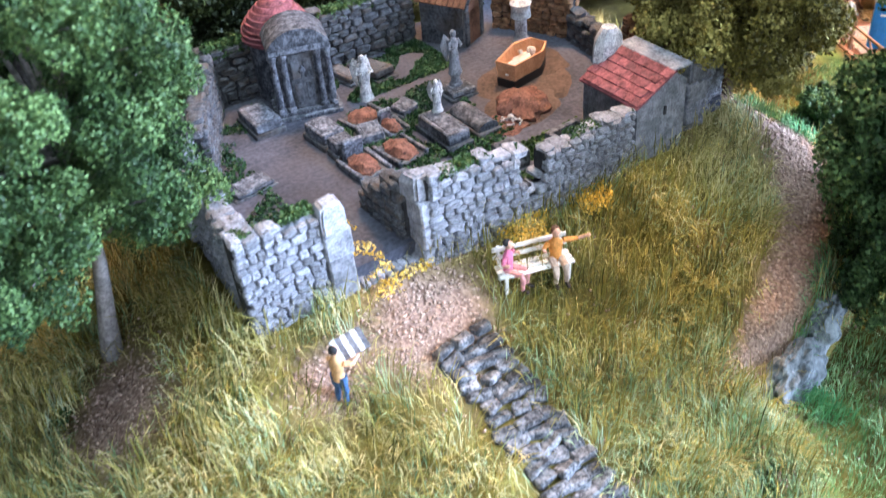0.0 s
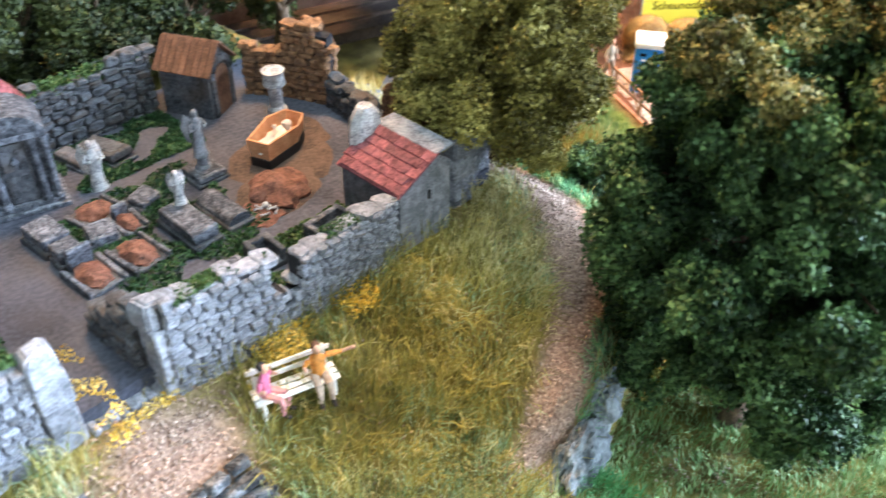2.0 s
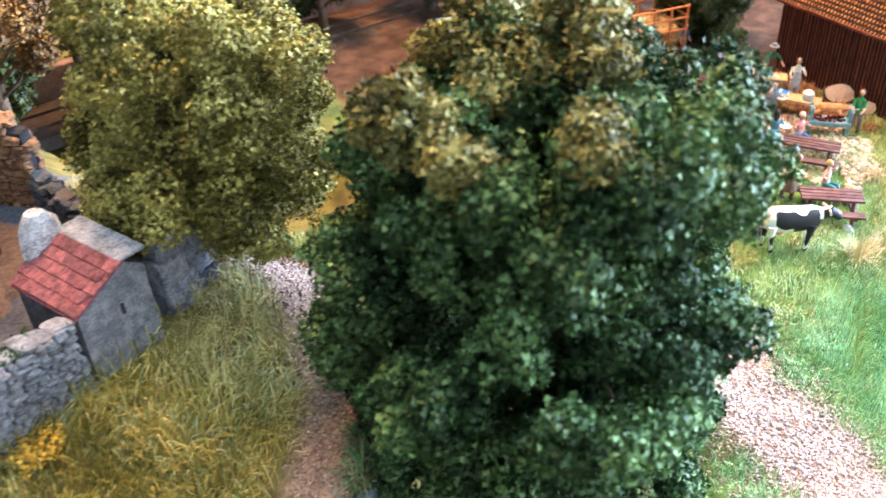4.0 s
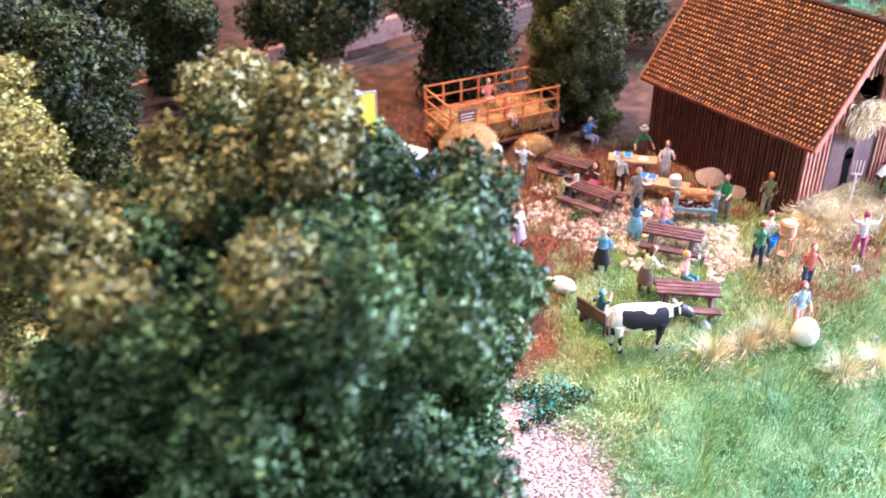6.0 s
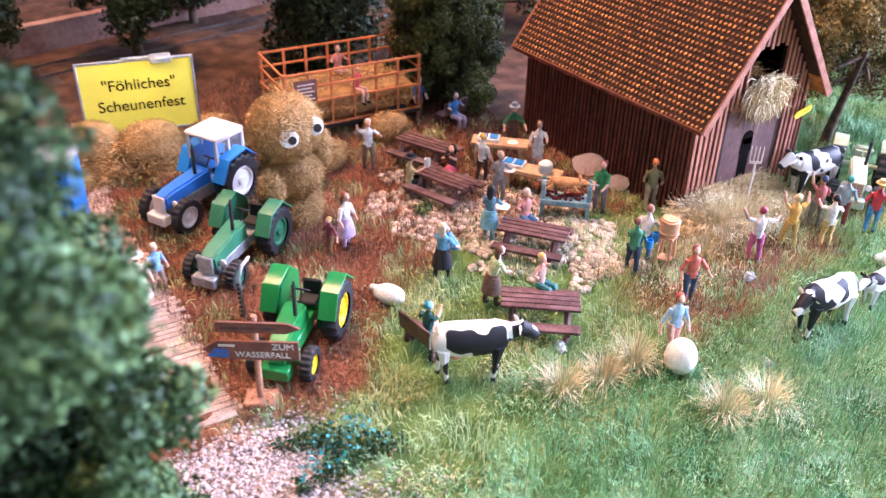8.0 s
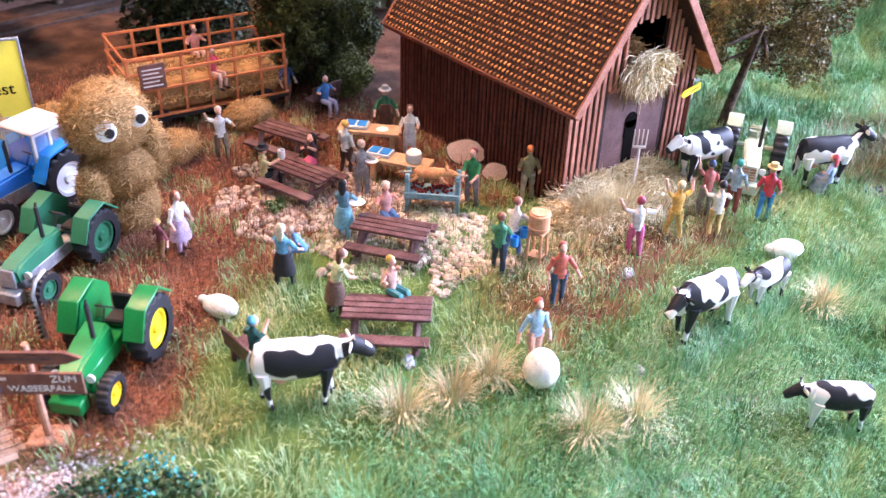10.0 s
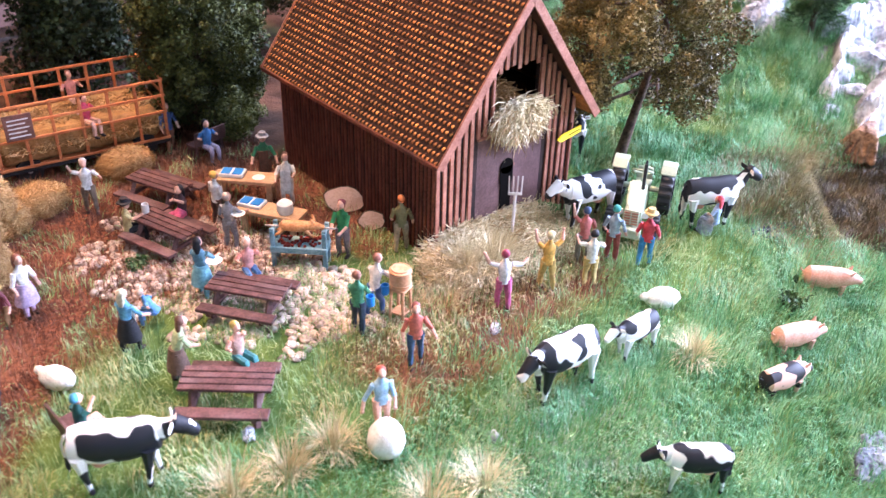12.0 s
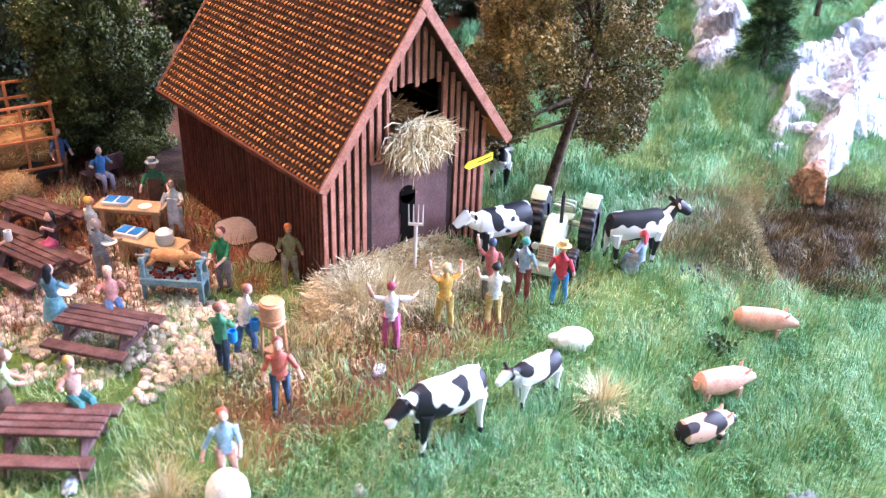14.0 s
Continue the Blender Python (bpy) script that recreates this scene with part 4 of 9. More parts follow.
            part("barge_board", bm, M["barge"], t)
    for sx in (-1, 1):
        bm = B()
        box(bm, sx * (w + out) - 0.05, sx * (w + out) + 0.05, -over, L + 0.3, he - out * slope + 0.05, he - out * slope + 0.16, 0.01)
        part("eaves_board", bm, M["barn_wood"], t)
    return t


M["tile_i"] = mat("worn_orange_roof_tiles", (0.26, 0.09, 0.028), (0.76, 0.31, 0.09), 0.3, 0.05, 0.7, 0.6, c=(0.14, 0.055, 0.025), vary=0.45, island=True, lo=0.36, hi=0.6, cmix=0.6)
barn()

# ---------------------------------------------------------------- the room round the model
def room():
    x0, x1, y0, y1, z0, z1 = (v / K for v in ROOM)
    # unseen room added round the model; walls kept dark to cut bounced light
    wall = mat("dark_grey_room_wall", (0.09, 0.085, 0.08), (0.13, 0.125, 0.12), 8, 0.8, 0.9, 0.1)
    floor = mat("dark_room_floor", (0.1, 0.09, 0.08), (0.16, 0.14, 0.12), 10, 0.8, 0.7, 0.1)

    def slab(name, a, label, m=wall):
        bm = B()
        box(bm, *a)
        solid(name, bm, m, 0, 0, 0, 0, label, "wall", kind="structure", smooth=False)

    t = 9.0
    slab("floor", (x0 - t, x1 + t, y0 - t, y1 + t, z0 - t, z0), "dark floor of the exhibition room", floor)
    slab("ceiling", (x0 - t, x1 + t, y0 - t, y1 + t, z1, z1 + t), "unseen dark grey ceiling added over the model")
    slab("wall_west", (x0 - t, x0, y0 - t, y1 + t, z0, z1), "unseen dark grey wall added beside the model")
    slab("wall_north", (x0, x1, y1, y1 + t, z0, z1), "dark brown wall behind the model", mat("brown_back_wall", (0.07, 0.045, 0.035), (0.14, 0.09, 0.07), 12, 1.5, 0.9, 0.1))
    # south and east walls stand round their window openings
    wx0, wx1, wz0, wz1 = -0.35 / K, 1.65 / K, -0.25 / K, 1.35 / K
    for a in ((x0, wx0, z0, z1), (wx1, x1, z0, z1), (wx0, wx1, z0, wz0), (wx0, wx1, wz1, z1)):
        slab("wall_south", (a[0], a[1], y0 - t, y0, a[2], a[3]), "unseen dark grey wall added round a window opening")
    wy0, wy1 = -0.95 / K, 0.45 / K
    for a in ((y0 - t, wy0, z0, z1), (wy1, y1 + t, z0, z1), (wy0, wy1, z0, wz0), (wy0, wy1, wz1, z1)):
        slab("wall_east", (x1, x1 + t, a[0], a[1], a[2], a[3]), "unseen dark grey wall added round a window opening")


room()

# ---------------------------------------------------------------- graveyard
YAW = 26.0


def cplace(u, v):
    return from_uv(u, v)


def stone_variants(name, material, count=7, rough=0.16):
    out = []
    for k in range(count):
        bm = B()
        box(bm, -0.5, 0.5, -0.5, 0.5, -0.5, 0.5, 0.17, jitter=rough * 0.55)
        for v in bm.verts:
            v.co += Vector((noise.noise(v.co * 2 + Vector((k * 3.1, 0, 0))), noise.noise(v.co * 2 + Vector((0, k * 2.3, 5))), noise.noise(v.co * 2 + Vector((7, 0, k))))) * rough
        out.append(mesh_of(name, bm, material, False))
    return out


STONES = stone_variants("stone", M["stone"])
DARK_STONES = stone_variants("stone", M["dark_stone"])
BROWN_STONES = stone_variants("stone", M["brown_stone"])


def stone_wall(name, a, b, z0, top, thick, kinds, label, size=0.3, tall=0.22, seed=1, both=False, core="mortar", caps=True):
    """A rubble wall from a to b in the yard's plan: a dark core with stones set proud of it. top: its height along the wall, 0 to 1."""
    rng = random.Random(seed)
    (x0, y0), (x1, y1) = cplace(*a), cplace(*b)
    L = math.hypot(x1 - x0, y1 - y0)
    rz = math.degrees(math.atan2(y1 - y0, x1 - x0))
    t = thing(name, x0, y0, z0, rz, label, "wall", kind="structure")
    bm = B()
    n = max(2, int(L / 0.4))
    for k in range(n):
        h = max(0.1, top((k + 0.5) / n) - z0 - 0.08)
        box(bm, L * k / n, L * (k + 1) / n, 0.05, thick - 0.05, -0.3, h)
    part("core", bm, M[core], t, smooth=False)

    def stone(x, y, z, w, d, h):
        ob = new("stone", rng.choice(kinds))
        ob.parent = t
        ob.matrix_basis = Matrix.LocRotScale((x * K, y * K, z * K), Euler((rng.uniform(-0.08, 0.08), rng.uniform(-0.1, 0.1), rng.choice((0, math.pi)) + rng.uniform(-0.08, 0.08))), (w, d, h))

    z = -0.05
    r = 0
    while True:
        h = tall * rng.uniform(0.75, 1.3)
        x = -0.05 + rng.uniform(0, 0.12)
        some = False
        while x < L:
            w = size * rng.uniform(0.6, 1.5)
            if x + w > L + 0.1:
                w = L + 0.05 - x
                if w < 0.08:
                    break
            if z + h * 0.6 < top(min(1, max(0, (x + w / 2) / L))) - z0:
                some = True
                stone(x + w / 2, 0.03, z + h / 2, w * 0.92, 0.26, h * 0.92)
                if both:
                    stone(x + w / 2, thick - 0.03, z + h / 2, w * 0.92, 0.26, h * 0.92)
            x += w
        z += h
        r += 1
        if not some or r > 24:
            break
    if caps:
        x = 0.0
        while x < L:
            w = size * rng.uniform(1.0, 1.9)
            stone(x + w / 2, thick / 2, top(min(1, (x + w / 2) / L)) - z0 - 0.05, w, thick * rng.uniform(0.85, 1.1), tall * rng.uniform(0.6, 1.0))
            x += w
    return t


def pillar(u, v, w, d, z0, z1, label, material="stone", rz=0):
    x, y = cplace(u, v)
    t = thing("wall_pillar", x, y, z0, YAW + rz, label, "pillar")
    n = 4
    for k in range(n):
        bm = B()
        a, b = (z1 - z0) * k / n, (z1 - z0) * (k + 1) / n
        j = 0.03 * (k % 2)
        if k == n - 1:
            loft(bm, [(0, 0, a, w / 2, d / 2), (0, 0, a + 0.5 * (b - a), w / 2 * 1.03, d / 2), (0, 0, b - 0.12, w * 0.47, d * 0.47), (0, 0, b, w * 0.34, d * 0.34)], 4)
            bmesh.ops.rotate(bm, cent=(0, 0, 0), matrix=Matrix.Rotation(radians(45), 3, "Z"), verts=bm.verts)
            bmesh.ops.scale(bm, vec=(1.38, 1.38, 1), verts=bm.verts)
            bmesh.ops.bevel(bm, geom=bm.edges[:], offset=0.06, segments=2, affect="EDGES")
        else:
            box(bm, -w / 2 + j, w / 2 - j, -d / 2 + j, d / 2 - j, a, b + 0.01, 0.05, jitter=0.02)
        part("stone_block", bm, M[material], t)
    return t


# floor slab of the yard
bm = B()
box(bm, 0.25, 15.0, 0.2, 10.6, -1.4, 0.0)
fx, fy = cplace(0, 0)
tagged(solid("yard_floor", bm, M["paving"], fx, fy, YARD, YAW, "smooth grey and brown yard floor", "floor", kind="structure", smooth=False))


def wave(a, b, k=3.0, amp=0.08, ph=0.0):
    return lambda s: a + (b - a) * s + amp * math.sin(k * 6.28 * s + ph) + 0.5 * amp * math.sin(k * 15 * s + 2 * ph)


stone_wall("wall_front_west", (0.0, 0.1), (1.95, 0.1), 4.55, wave(7.35, 7.2, 1), 0.5, STONES, "grey rubble wall of the graveyard front", 0.27, 0.19, 3)
pillar(2.35, 0.25, 0.72, 0.6, 4.5, 7.4, "grey gate pillar with a rounded capstone")
stone_wall("wall_front_centre", (4.6, -0.25), (7.1, -0.45), 4.55, wave(7.15, 6.95, 2), 0.55, STONES, "grey boulder wall with mossy top", 0.33, 0.21, 4)
stone_wall("wall_front_gap", (7.1, -0.42), (7.95, -0.45), 4.5, lambda s: 6.9 - 2.2 * s * (1 - s) * 2 - 0.5 * s, 0.55, STONES, "broken stretch of the rubble wall", 0.3, 0.22, 5)
stone_wall("wall_front_east", (7.9, -0.5), (10.85, -0.42), 4.45, wave(6.62, 6.72, 2, 0.05), 0.5, STONES, "grey wall of small squared stones", 0.27, 0.16, 6)
pillar(4.62, 0.1, 0.5, 0.75, 4.5, 7.25, "grey squared pillar at the gate's east side")
stone_wall("wall_gate_wing", (4.75, 0.4), (4.65, 2.3), 5.2, lambda s: 7.15 - 1.3 * s, 0.5, DARK_STONES, "dark stepped wing wall beside the gate", 0.36, 0.24, 7, both=True)
stone_wall("wall_west", (0.35, 3.9), (0.1, 0.3), 4.4, wave(7.1, 7.3, 1.5), 0.45, STONES, "grey rubble wall at the yard's west side", 0.3, 0.2, 8, both=True)
stone_wall("wall_west_far", (3.0, 9.9), (1.2, 6.0), 5.0, wave(7.0, 6.9, 1.5), 0.45, DARK_STONES, "dark rubble wall behind the west tombs", 0.38, 0.25, 9, both=True)
stone_wall("wall_north_side", (3.0, 9.6), (10.4, 9.5), 5.0, wave(7.0, 7.25, 2.5, 0.12), 0.5, DARK_STONES, "dark mossy rubble wall at the yard's back", 0.42, 0.26, 10)
stone_wall("wall_east_side", to_uv(7.35, 31.9), to_uv(8.5, 29.8), 4.7, wave(6.95, 6.75, 1.5, 0.1), 0.5, BROWN_STONES, "brown-stained ruined wall at the yard's east side", 0.34, 0.22, 11, both=True)
stone_wall("wall_east_low", to_uv(6.4, 34.6), to_uv(7.35, 31.95), 4.9, wave(6.25, 6.1, 2, 0.08), 0.45, DARK_STONES, "low dark rubble wall at the yard's east side", 0.36, 0.22, 14, both=True)
stone_wall("wall_ruin", to_uv(5.35, 35.6), to_uv(6.5, 34.6), 5.0, lambda s: 7.75 - 0.7 * max(0, 0.3 - s) - 2.6 * max(0, s - 0.75), 0.5, BROWN_STONES, "tall brown ruin wall at the yard's back corner", 0.34, 0.22, 12, both=True)
stone_wall("wall_crypt_side", to_uv(4.2, 36.2), to_uv(5.4, 35.6), 5.0, wave(6.9, 6.7, 1.5, 0.08), 0.45, BROWN_STONES, "brown rubble wall between crypt and ruin", 0.34, 0.22, 15)
stone_wall("wall_end", (13.75, 0.05), (15.2, 0.5), 4.1, lambda s: 6.75 - 0.5 * s, 0.7, STONES, "short grey wall end with rounded top", 0.32, 0.22, 13)
pillar(13.75, 0.35, 0.75, 0.7, 4.3, 6.95, "pale rounded pillar at the wall's end", "stone")
# gate step
t = thing("gate_step", fx, fy, YARD, YAW, "row of rough grey stones in the graveyard gate", "step")
for k in range(9):
    bm = B()
    u0 = 2.75 + 0.21 * k
    box(bm, u0, u0 + 0.19, -0.1 + random.uniform(-0.05, 0.05), 0.32, -0.75, -0.32 + random.uniform(-0.05, 0.05), 0.04, jitter=0.02)
    part("stone", bm, M["stone"], t)
# rusty gate in the west wall
gx, gy = cplace(0.55, 5.0)
t = thing("wall_gate", gx, gy, YARD, YAW + 70, "rust-brown plank gate in the west wall", "gate")
for k in range(6):
    bm = B()
    box(bm, -0.7 + k * 0.235, -0.48 + k * 0.235, -0.05, 0.05, 0, 1.5 + 0.12 * math.sin(k / 5 * 3.14), 0.015)
    part("plank", bm, M["brown_roof"], t)
pillar(1.0, 5.75, 0.5, 0.55, 5.1, 7.0, "grey gate post of the west wall")
pillar(0.35, 4.15, 0.5, 0.55, 5.1, 6.9, "grey gate post of the west wall")


def shed():
    x, y = cplace(11.05, -0.38)
    t = thing("stone_shed", x, y, 4.5, YAW, "small stone shed with a faded red tiled roof", "shed")
    w, d, e, r, rx = 1.75, 2.1, 2.15, 2.75, 1.25
    bm = B()
    prof = [(0, 0), (w, 0), (w, 2.4), (rx, r), (0, e)]
    a = [bm.verts.new((px, 0, pz)) for px, pz in prof]
    b = [bm.verts.new((px, d, pz)) for px, pz in prof]
    bm.faces.new(a)
    bm.faces.new(b[::-1])
    for i in range(5):
        bm.faces.new((a[(i + 1) % 5], a[i], b[i], b[(i + 1) % 5]))
    bmesh.ops.subdivide_edges(bm, edges=bm.edges[:], cuts=4, use_grid_fill=True)
    bmesh.ops.recalc_face_normals(bm, faces=bm.faces[:])
    for v in bm.verts:
        v.co += Vector([0.03 * noise.noise(v.co * 3 + Vector((i * 5, 0, 0))) for i in range(3)])
    part("wall", bm, M["stone"], t)
    sl = math.hypot(rx, r - e)
    ang = math.degrees(math.atan2(r - e, rx))
    bm = B()
    box(bm, -0.12, sl + 0.02, -0.08, d + 0.05, 0.0, 0.06, 0, at(0, 0, e + 0.02, 0, -ang, 0))
    roof = part("roof", bm, M["rose_tile"], t)
    meshes = []
    for k in range(4):
        bm = B()
        box(bm, -0.17, 0.17, -0.16, 0.17, 0, 0.06, 0.025, at(0, 0, 0, 0, 5, 0), jitter=0.015)
        meshes.append(mesh_of("roof_tile", bm, M["rose_tile"], False))
    for i in range(5):
        for j in range(7):
            ob = new("roof_tile", meshes[(i * 3 + j) % 4])
            ob.parent = roof
            ob.matrix_basis = Matrix.Translation(Vector((0, 0, (e + 0.08) * K))) @ pose(0, 0, 0, 0, -ang, 0) @ pose((0.06 + i * sl / 5) * K, (0.05 + (j + 0.5 * (i % 2)) * d / 7) * K, 0, 0, 0, random.uniform(-4, 4))
    bm = B()
    box(bm, rx - 0.08, w + 0.1, -0.06, d, 0, 0.08, 0.02, at(0, 0, r + 0.02))
    part("ridge_slab", bm, M["stone"], t)
    bm = B()
    loft(bm, [(0.9, 2.15, 1.4, 0.55, 0.32), (0.9, 2.15, 2.7, 0.52, 0.3), (0.9, 2.15, 3.1, 0.46, 0.28), (0.9, 2.15, 3.4, 0.2, 0.2)], 8)
    part("gable_stone", bm, M["pale_stone"], t, "pale weathered gable stone")
    # near-black strip laid on the wall; its colour stands for a slit's dark
    bm = B()
    box(bm, 0.95, 1.02, -0.05, 0.02, 1.6, 1.85)
    part("slit", bm, M["mortar"], t)


shed()


def mausoleum():
    t = thing("mausoleum", -2.25, 32.4, YARD, 9, "grey stone mausoleum with columns and a curved pediment", "mausoleum")
    t.matrix_world = t.matrix_world @ Matrix.Diagonal((0.9, 0.9, 1.16, 1))
    bm = B()
    box(bm, -0.85, 0.85, -0.5, 0.75, 0.2, 1.85, 0.03)
    part("body", bm, M["tomb"], t)
    for k in range(2):
        bm = B()
        e = 0.12 * (1 - k)
        box(bm, -1.0 - e, 1.0 + e, -0.72 - e, 0.8, 0.1 * k, 0.1 * k + 0.11, 0.02)
        part("base_step", bm, M["tomb"], t)
    for sx in (-0.88, -0.55, 0.55, 0.88):
        bm = B()
        lathe(bm, [(0.16, 0.2), (0.16, 0.3), (0.12, 0.34), (0.1, 1.6), (0.13, 1.64), (0.16, 1.7), (0.16, 1.78)], 12, at(sx, -0.58, 0))
        part("column", bm, M["tomb"], t)
    bm = B()
    box(bm, -1.0, 1.0, -0.74, 0.78, 1.78, 1.95, 0.03)
    part("cornice", bm, M["tomb"], t)
    bm = B()
    n = 12
    ring_a, ring_b = [], []
    for k in range(n + 1):
        a = math.pi * (0.14 + 0.72 * k / n)
        px, pz = 1.12 * math.cos(a), 1.62 + 0.8 * math.sin(a)
        ring_a.append(bm.verts.new((px, -0.76, pz)))
        ring_b.append(bm.verts.new((px, 0.78, pz)))
    bm.faces.new(ring_a)
    bm.faces.new(ring_b[::-1])
    for k in range(n):
        bm.faces.new((ring_a[k], ring_b[k], ring_b[k + 1], ring_a[k + 1]))
    bm.faces.new((ring_a[0], ring_a[-1], ring_b[-1], ring_b[0]))
    r = bmesh.ops.inset_individual(bm, faces=[bm.faces[0]] if bm.faces.ensure_lookup_table() is None else [], thickness=0.09, depth=-0.06)
    part("pediment", bm, M["tomb"], t)
    bm = B()
    box(bm, -0.4, 0.4, -0.54, -0.5, 0.22, 1.7, 0.015)
    door = part("door", bm, M["dark_stone"], t, "dark stone door with relief panels")
    for z in (0.4, 1.05):
        for sx in (-0.19, 0.19):
            bm = B()
            box(bm, sx - 0.13, sx + 0.13, -0.57, -0.54, z, z + 0.5, 0.02)
            part("panel", bm, M["dark_stone"], door)
    bm = B()
    lathe(bm, [(0.1, 0.0), (0.13, 0.06), (0.06, 0.14), (0.02, 0.2)], 8, at(0, -0.57, 1.2))
    part("ornament", bm, M["tomb"], door)


mausoleum()


def domed_chapel():
    x, y = cplace(5.55, 9.35)
    t = thing("domed_chapel", x, y, YARD, YAW, "round stone chapel with a stepped faded-red dome", "chapel")
    bm = B()
    lathe(bm, [(0.95, 0.0), (0.95, 1.75), (1.02, 1.8), (1.02, 1.87)], 22)
    part("drum", bm, M["tomb"], t)
    for k in range(9):
        s = k / 9
        r0, r1 = 1.03 * (1 - s ** 1.9), 1.03 * (1 - ((k + 1) / 9) ** 1.9)
        z0, z1 = 1.85 + 1.3 * s, 1.85 + 1.3 * (k + 1) / 9
        bm = B()
        lathe(bm, [(r0, z0 - 0.04), (r0 + 0.05, z0), (r1 + 0.12, z1 - 0.02), (max(0.02, r1 - 0.1), z1 + 0.0)], 22)
        for v in bm.verts:
            v.co += Vector((0.02 * noise.noise(v.co * 4), 0.02 * noise.noise(v.co * 4 + Vector((3, 0, 0))), 0.02 * noise.noise(v.co * 5)))
        part("tile_course", bm, M["rose_tile"], t)


domed_chapel()


def crypt():
    t = thing("crypt_chapel", 3.0, 34.85, YARD, 52, "dark stone crypt with a brown plank gable roof", "crypt")
    w, d, e, r = 1.4, 1.6, 1.45, 2.15
    bm = B()
    prof = [(0, 0), (w, 0), (w, e), (w / 2, r), (0, e)]
    a = [bm.verts.new((px, 0, pz)) for px, pz in prof]
    b = [bm.verts.new((px, d, pz)) for px, pz in prof]
    bm.faces.new(a)
    bm.faces.new(b[::-1])
    for i in range(5):
        bm.faces.new((a[(i + 1) % 5], a[i], b[i], b[(i + 1) % 5]))
    bmesh.ops.recalc_face_normals(bm, faces=bm.faces[:])
    part("wall", bm, M["dark_stone"], t)
    sl = math.hypot(w / 2, r - e) + 0.12
    ang = math.degrees(math.atan2(r - e, w / 2))
    for sx in (-1, 1):
        for k in range(9):
            bm = B()
            y0 = -0.15 + (d + 0.3) * k / 9
            x0, x1 = (-sl, 0.0) if sx < 0 else (0.0, sl)
            box(bm, x0, x1, y0, y0 + (d + 0.3) / 9 - 0.015, 0.0, 0.07, 0.012, at(w / 2, 0, r + 0.04, 0, sx * ang, 0))
            part("roof_plank", bm, M["brown_roof"], t)
    bm = B()
    lathe(bm, [(0.36, -0.04), (0.36, 0.05)], 20, at(w / 2, 0.0, 1.15, 90, 0, 0))
    box(bm, w / 2 - 0.36, w / 2 + 0.36, -0.05, 0.04, 0.0, 1.15)
    door = part("door", bm, M["brown_roof"], t, "brown arched plank door")
    for sx in (-0.48, 0.48):
        bm = B()
        box(bm, w / 2 + sx - 0.1, w / 2 + sx + 0.1, -0.09, 0.03, 0.0, 1.2, 0.02)
        part("door_jamb", bm, M["dark_stone"], t)
    for k in range(7):
        a = math.pi * (k + 0.5) / 7
        bm = B()
        box(bm, -0.1, 0.1, -0.09, 0.03, -0.1, 0.1, 0.02, at(w / 2 + 0.5 * math.cos(a), 0, 1.2 + 0.5 * math.sin(a), 0, 90 - math.degrees(a), 0))
        part("arch_stone", bm, M["dark_stone"], t)


crypt()


def grave(u, v, w, l, h, label, rz=0.0, material="tomb", kind="slab", head=0.0, tilt=0.0):
    x, y = cplace(u, v)
    t = thing("grave", x, y, YARD, YAW + rz, label, "grave", "graves in the yard")
    bm = B()
    box(bm, -w / 2, w / 2, -l / 2, l / 2, -0.02, h * 0.35, 0.03, jitter=0.012)
    part("base", bm, M["dark_stone" if material == "tomb" else material], t)
    if kind == "slab":
        bm = B()
        box(bm, -w * 0.43, w * 0.43, -l * 0.45, l * 0.45, h * 0.33, h, 0.04, at(0, 0, 0, tilt, 0, 0), jitter=0.012)
        part("slab", bm, M[material], t)
        bm = B()
        box(bm, -w * 0.3, w * 0.3, -l * 0.36, l * 0.36, h - 0.01, h + 0.025, 0.02, at(0, 0, 0, tilt, 0, 0))
        part("raised_panel", bm, M[material], t)
    elif kind == "round":
        bm = B()
        loft(bm, [(0, -l * 0.44, h * 0.45, w * 0.42, h * 0.5), (0, l * 0.44, h * 0.45, w * 0.42, h * 0.5)], 12)
        part("lid", bm, M[material], t)
    elif kind == "bed":
        bm = B()
        ball(bm, 0, 0, h * 0.3, w * 0.42, l * 0.44, h * 0.75, rough=0.35, u=20, v=12)
        part("earth_mound", bm, M["red_earth"], t, "heaped red earth")
        for sx in (-1, 1):
            bm = B()
            box(bm, sx * w / 2 - 0.07, sx * w / 2 + 0.07, -l / 2, l / 2, 0, h * 0.7, 0.03, jitter=0.02)
            part("kerb", bm, M[material], t)
    elif kind == "frame":
        for a in ((-w / 2, -w / 2 + 0.16, -l / 2, l / 2), (w / 2 - 0.16, w / 2, -l / 2, l / 2), (-w / 2, w / 2, l / 2 - 0.16, l / 2)):
            bm = B()
            box(bm, a[0], a[1], a[2], a[3], 0, h, 0.03, jitter=0.015)
            part("kerb", bm, M[material], t)
    if head:
        bm = B()
        box(bm, -w * 0.36, w * 0.36, l / 2 - 0.16, l / 2, 0, head, 0.05, at(0, 0, 0, 6, 0, 0), jitter=0.015)
        part("headstone", bm, M[material], t)
    return t


grave(3.85, 7.75, 0.95, 1.5, 0.45, "grey slab tomb on a stepped base")
grave(2.2, 4.9, 1.3, 0.8, 0.18, "low broken grey grave slab", 8)
grave(1.7, 2.2, 1.0, 0.7, 0.2, "low mossy grey slab", -10)
grave(4.95, 5.75, 0.85, 1.15, 0.5, "grey raised tomb beside the path", 4)
grave(4.95, 4.75, 0.7, 0.6, 0.55, "small grey block tomb", 0)
grave(5.05, 3.75, 0.9, 1.25, 0.3, "grave with red earth and a tilted headstone", 3, kind="bed", head=0.7)
